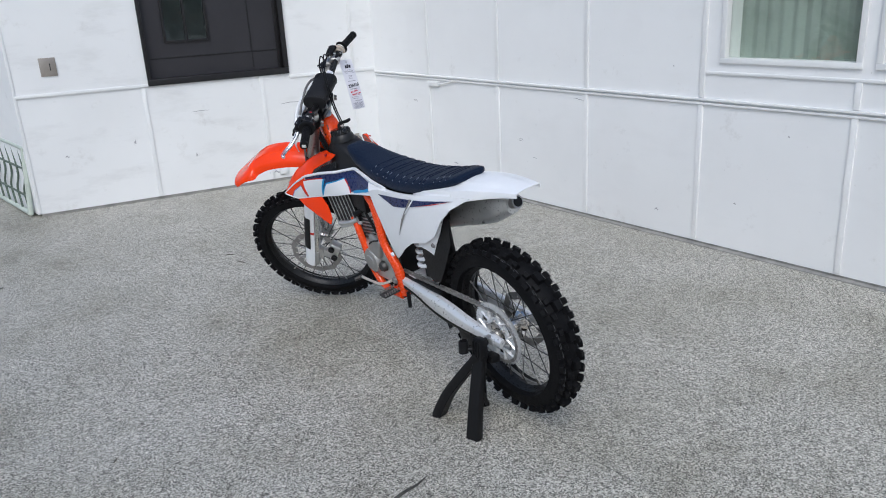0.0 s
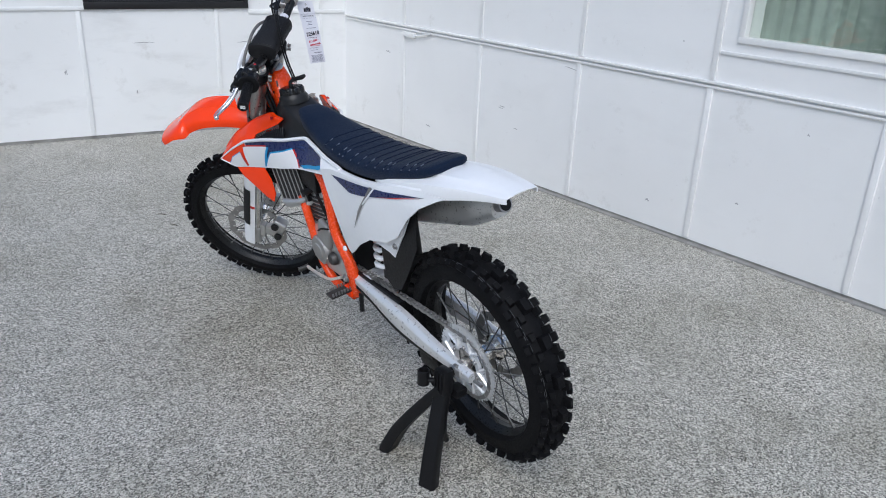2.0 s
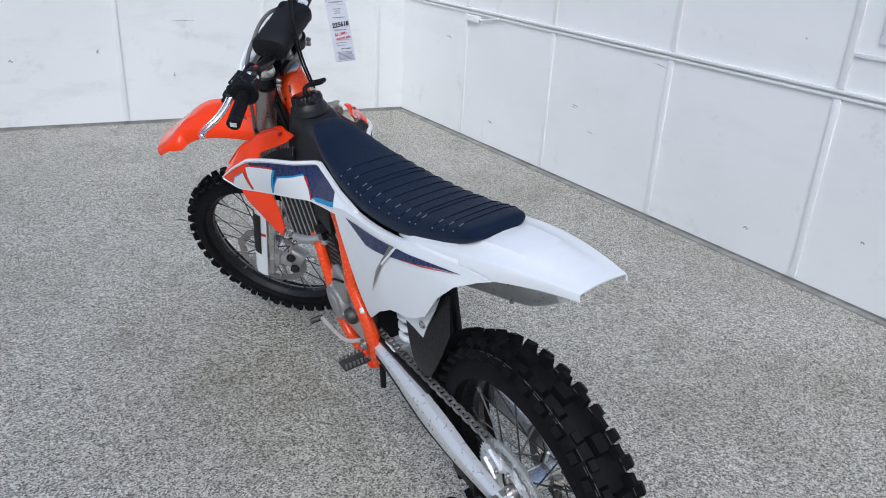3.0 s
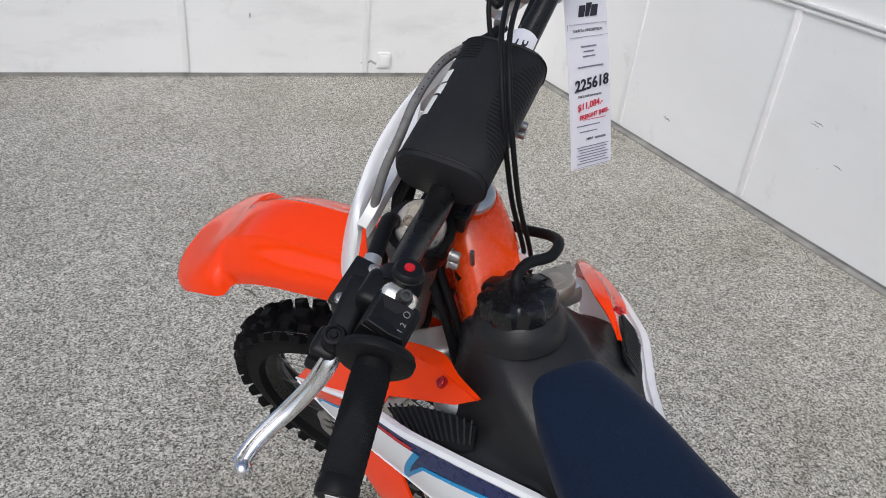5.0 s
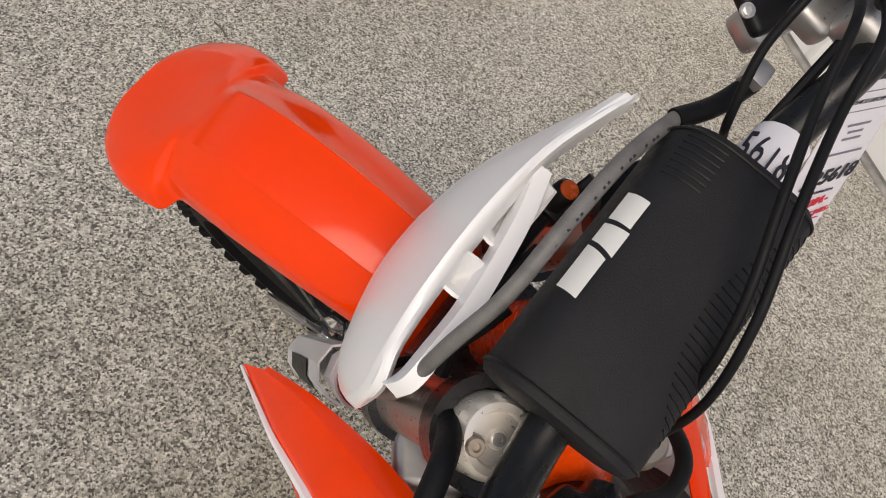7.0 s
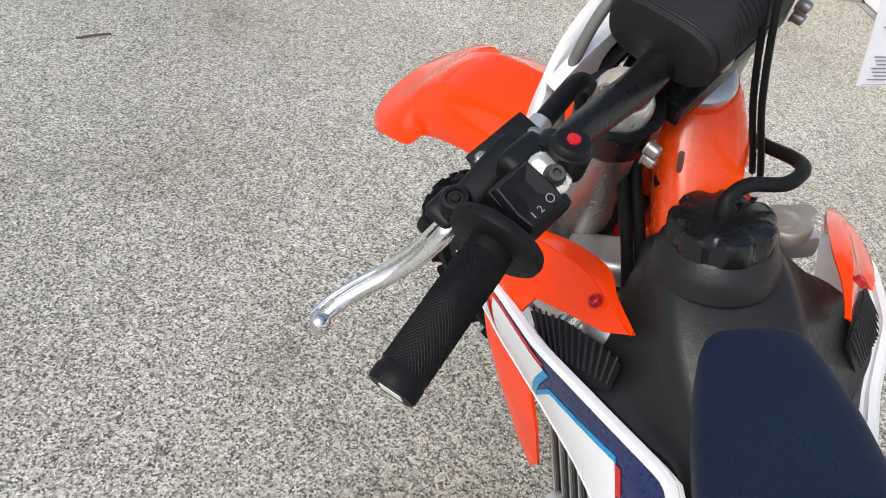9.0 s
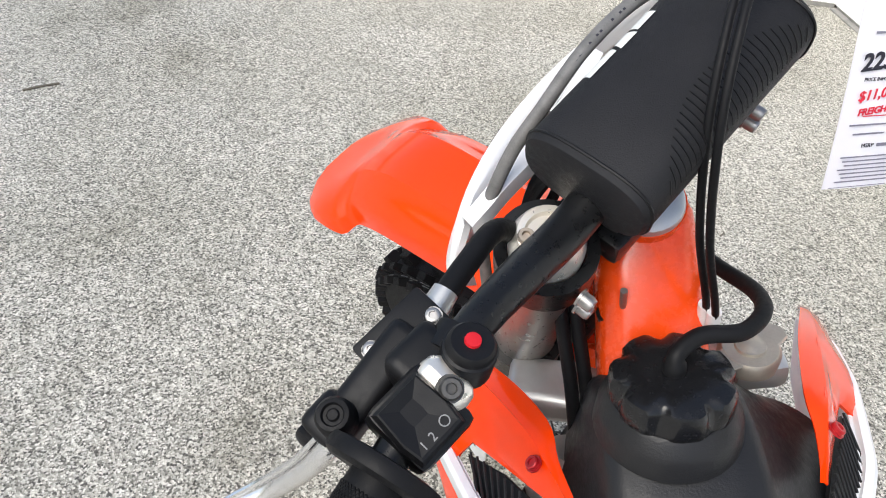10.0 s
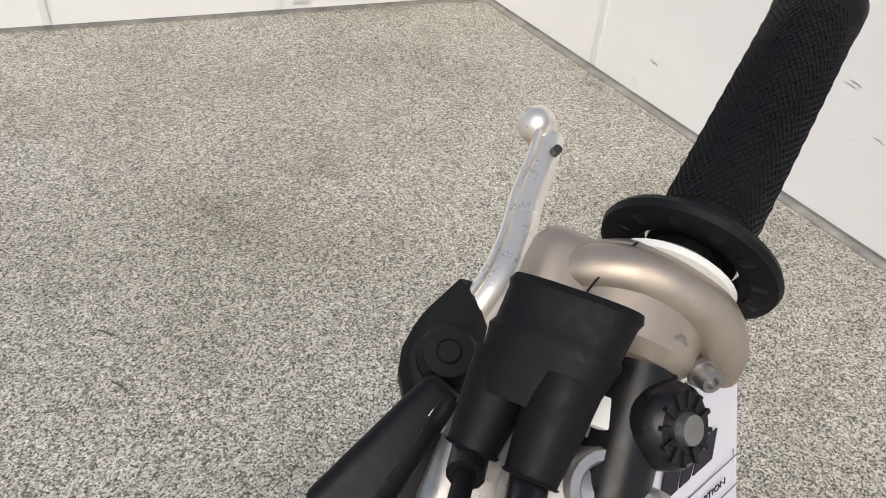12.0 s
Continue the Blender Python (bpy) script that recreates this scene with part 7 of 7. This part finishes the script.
part("handwriting", text_mesh("225618", 0.0225, tag_at(0.0, -0.124) @ Matrix.Rotation(radians(5), 4, 'Z'), 0.0003, 0.15, 0.0006), MAT_INK, tag, "handwritten black number 225618")
part("print", text_mesh("PRICE INFORMATION", 0.0048, tag_at(-0.004, -0.1415), 0.0002), MAT_INK, tag)
part("handwriting", text_mesh("$11,084.-", 0.0135, tag_at(-0.004, -0.155) @ Matrix.Rotation(radians(7), 4, 'Z'), 0.0003, 0.2, 0.0002), MAT_REDINK, tag, "handwritten red price")
part("handwriting", text_mesh("FREIGHT $485-", 0.0092, tag_at(0.004, -0.170) @ Matrix.Rotation(radians(6), 4, 'Z'), 0.0003, 0.2, 0.0002), MAT_REDINK, tag, "handwritten red freight note")
tag_bar(0.004, -0.1765, 0.046, 0.0008, MAT_REDINK)
for z, w in ((-0.185, 0.046), (-0.194, 0.034)):
    tag_bar(-0.008, z, w, 0.0014, MAT_GREYINK)
part("print", text_mesh("MSRP", 0.0058, tag_at(-0.006, -0.206), 0.0002), MAT_INK, tag)
tag_bar(0.016, -0.206, 0.022, 0.0032, MAT_GREYINK)
for k in range(7):
    tag_bar(0.0, -0.217 - 0.0042 * k, 0.064 - 0.006 * (k % 3), 0.0012, MAT_GREYINK)
for z in (-0.038, -0.056, -0.236 - 0.012):
    tag_bar(0.0, z, TW * 0.9, 0.0005, MAT_GREYINK)
for x in (-0.0375, 0.0375):
    part("print_line", bbox((0.0004, 0.0005, 0.205), (x, -0.0006, -0.140)), MAT_GREYINK, tag)

# ---- stand under the rear axle
HUB = BIKE @ Vector((-0.140, 0.004, 0.405))
FEET = [Vector((2.160, 1.943, 0.0)), Vector((2.168, 2.173, 0.0)), Vector((2.348, 2.108, 0.0))]
stand = tagged(empty("bike_stand", Matrix.Translation((HUB.x, HUB.y, 0))), "black plastic folding side stand under the rear axle", "bike stand")
H0 = Vector((0, 0, HUB.z))
part("head", merge(bbox((0.040, 0.050, 0.085), H0 + Vector((-0.012, 0, -0.02)), None, 0.010, 2), btube([H0 + Vector((-0.02, 0, 0.0)), H0 + Vector((0.03, 0.002, 0.004))], 0.013, 16)), MAT_BLACK, stand)
for k in range(3):
    part("rib", bbox((0.006, 0.004, 0.06), H0 + Vector((-0.034, -0.014 + k * 0.014, -0.015)), None, 0.001), MAT_BLACK, stand)
for n, f in enumerate(FEET):
    f = f - Vector((HUB.x, HUB.y, 0))
    top_pt = H0 + Vector((-0.012, 0, -0.045))
    w = 0.026 if n < 2 else 0.016
    flat = Vector((f.x - top_pt.x, f.y - top_pt.y, 0))
    pts = [top_pt, top_pt.lerp(f, 0.30) + flat * 0.06, top_pt.lerp(f, 0.62) + flat * 0.09, top_pt.lerp(f, 0.84) + flat * 0.05, f]
    side = (f - top_pt).cross(Vector((0, 0, 1))).normalized()
    rings = []
    way = smooth_path(pts, 5)
    for i, p in enumerate(way):
        t = i / (len(way) - 1)
        hw, hd = w * (0.95 + 0.2 * t), 0.017 * (1 + 0.2 * t)
        nrm = side.cross((way[min(i + 1, len(way) - 1)] - way[max(i - 1, 0)]).normalized()).normalized()
        rings.append([p + side * (hw * c) + nrm * (hd * s) for c, s in ((-1, -0.6), (-0.8, -1), (0.8, -1), (1, -0.6), (1, 0.6), (0.8, 1), (-0.8, 1), (-1, 0.6))])
    for q in rings[-1]:
        q.z = 0.0
    leg = part("leg", ring_mesh(bmesh.new(), rings), MAT_BLACK, stand)
    if n < 2:
        mid = top_pt.lerp(f, 0.45) + Vector((0, 0, 0.012))
        part("slot", bbox((0.010, 0.010, 0.040), mid + (side.cross((f - top_pt).normalized())) * 0.0, (f - top_pt).to_track_quat('Z', 'Y').to_matrix(), 0.003), MAT_RUBBER, leg)
part("strut", btube([H0 + Vector((-0.02, 0.03, -0.16)), H0 + Vector((0.02, 0.04, -0.22)), Vector((0.10, 0.10, 0.03))], 0.009, 8), MAT_BLACK, stand)
part("cup", blathe([(0.016, -0.028), (0.019, -0.026), (0.019, 0.020), (0.016, 0.022), (0.014, -0.02)], 24, Matrix.Translation(H0 + Vector((-0.055, 0.045, -0.01))) @ Matrix.Rotation(radians(-90), 4, 'Y')), MAT_BLACK, stand)
part("cup_arm", btube([H0 + Vector((-0.02, 0.01, -0.02)), H0 + Vector((-0.05, 0.035, -0.02))], 0.008, 8), MAT_BLACK, stand)
part("catch", bbox((0.045, 0.05, 0.03), H0 + Vector((0.045, 0.0, -0.075)), None, 0.008), MAT_BLACK, stand)

# ---- small things on the floor
MAT_TWIG = varied("dry_twig", (0.13, 0.115, 0.09), 0.9)
tw = tagged(part("twig", btube([(0.977, 5.183, 0.004), (1.03, 5.212, 0.006), (1.084, 5.241, 0.004)], 0.004, 6), MAT_TWIG, None, "short dark dry twig lying on the floor"), category="twig")
for x, y, a, l in ((2.385, 4.58, 2.0, 0.06), (2.396, 4.784, 2.2, 0.05), (3.299, 4.443, 0.8, 0.03), (1.05, 2.75, 0.9, 0.03), (0.75, 2.3, 1.2, 0.04), (3.1, 1.4, 0.4, 0.02), (3.4, 3.4, 0.1, 0.03)):
    o = Vector((x, y, 0.0))
    d = Vector((math.cos(a), math.sin(a), 0)) * l / 2
    tagged(part("leaf_bit", btube([o - d + Vector((0, 0, 0.0015)), o + Vector((0.004, 0, 0.003)), o + d + Vector((0, 0, 0.0015))], 0.0026, 5), MAT_TWIG, None, "small dark scrap of dry leaf on the floor"), category="leaf scrap", group="leaf scraps")


# ---- everything to its true size
for ob in list(scene.objects):
    if ob.parent is None and ob.type in ('MESH', 'EMPTY'):
        ob.matrix_world = Matrix.Scale(TRUE, 4) @ ob.matrix_world
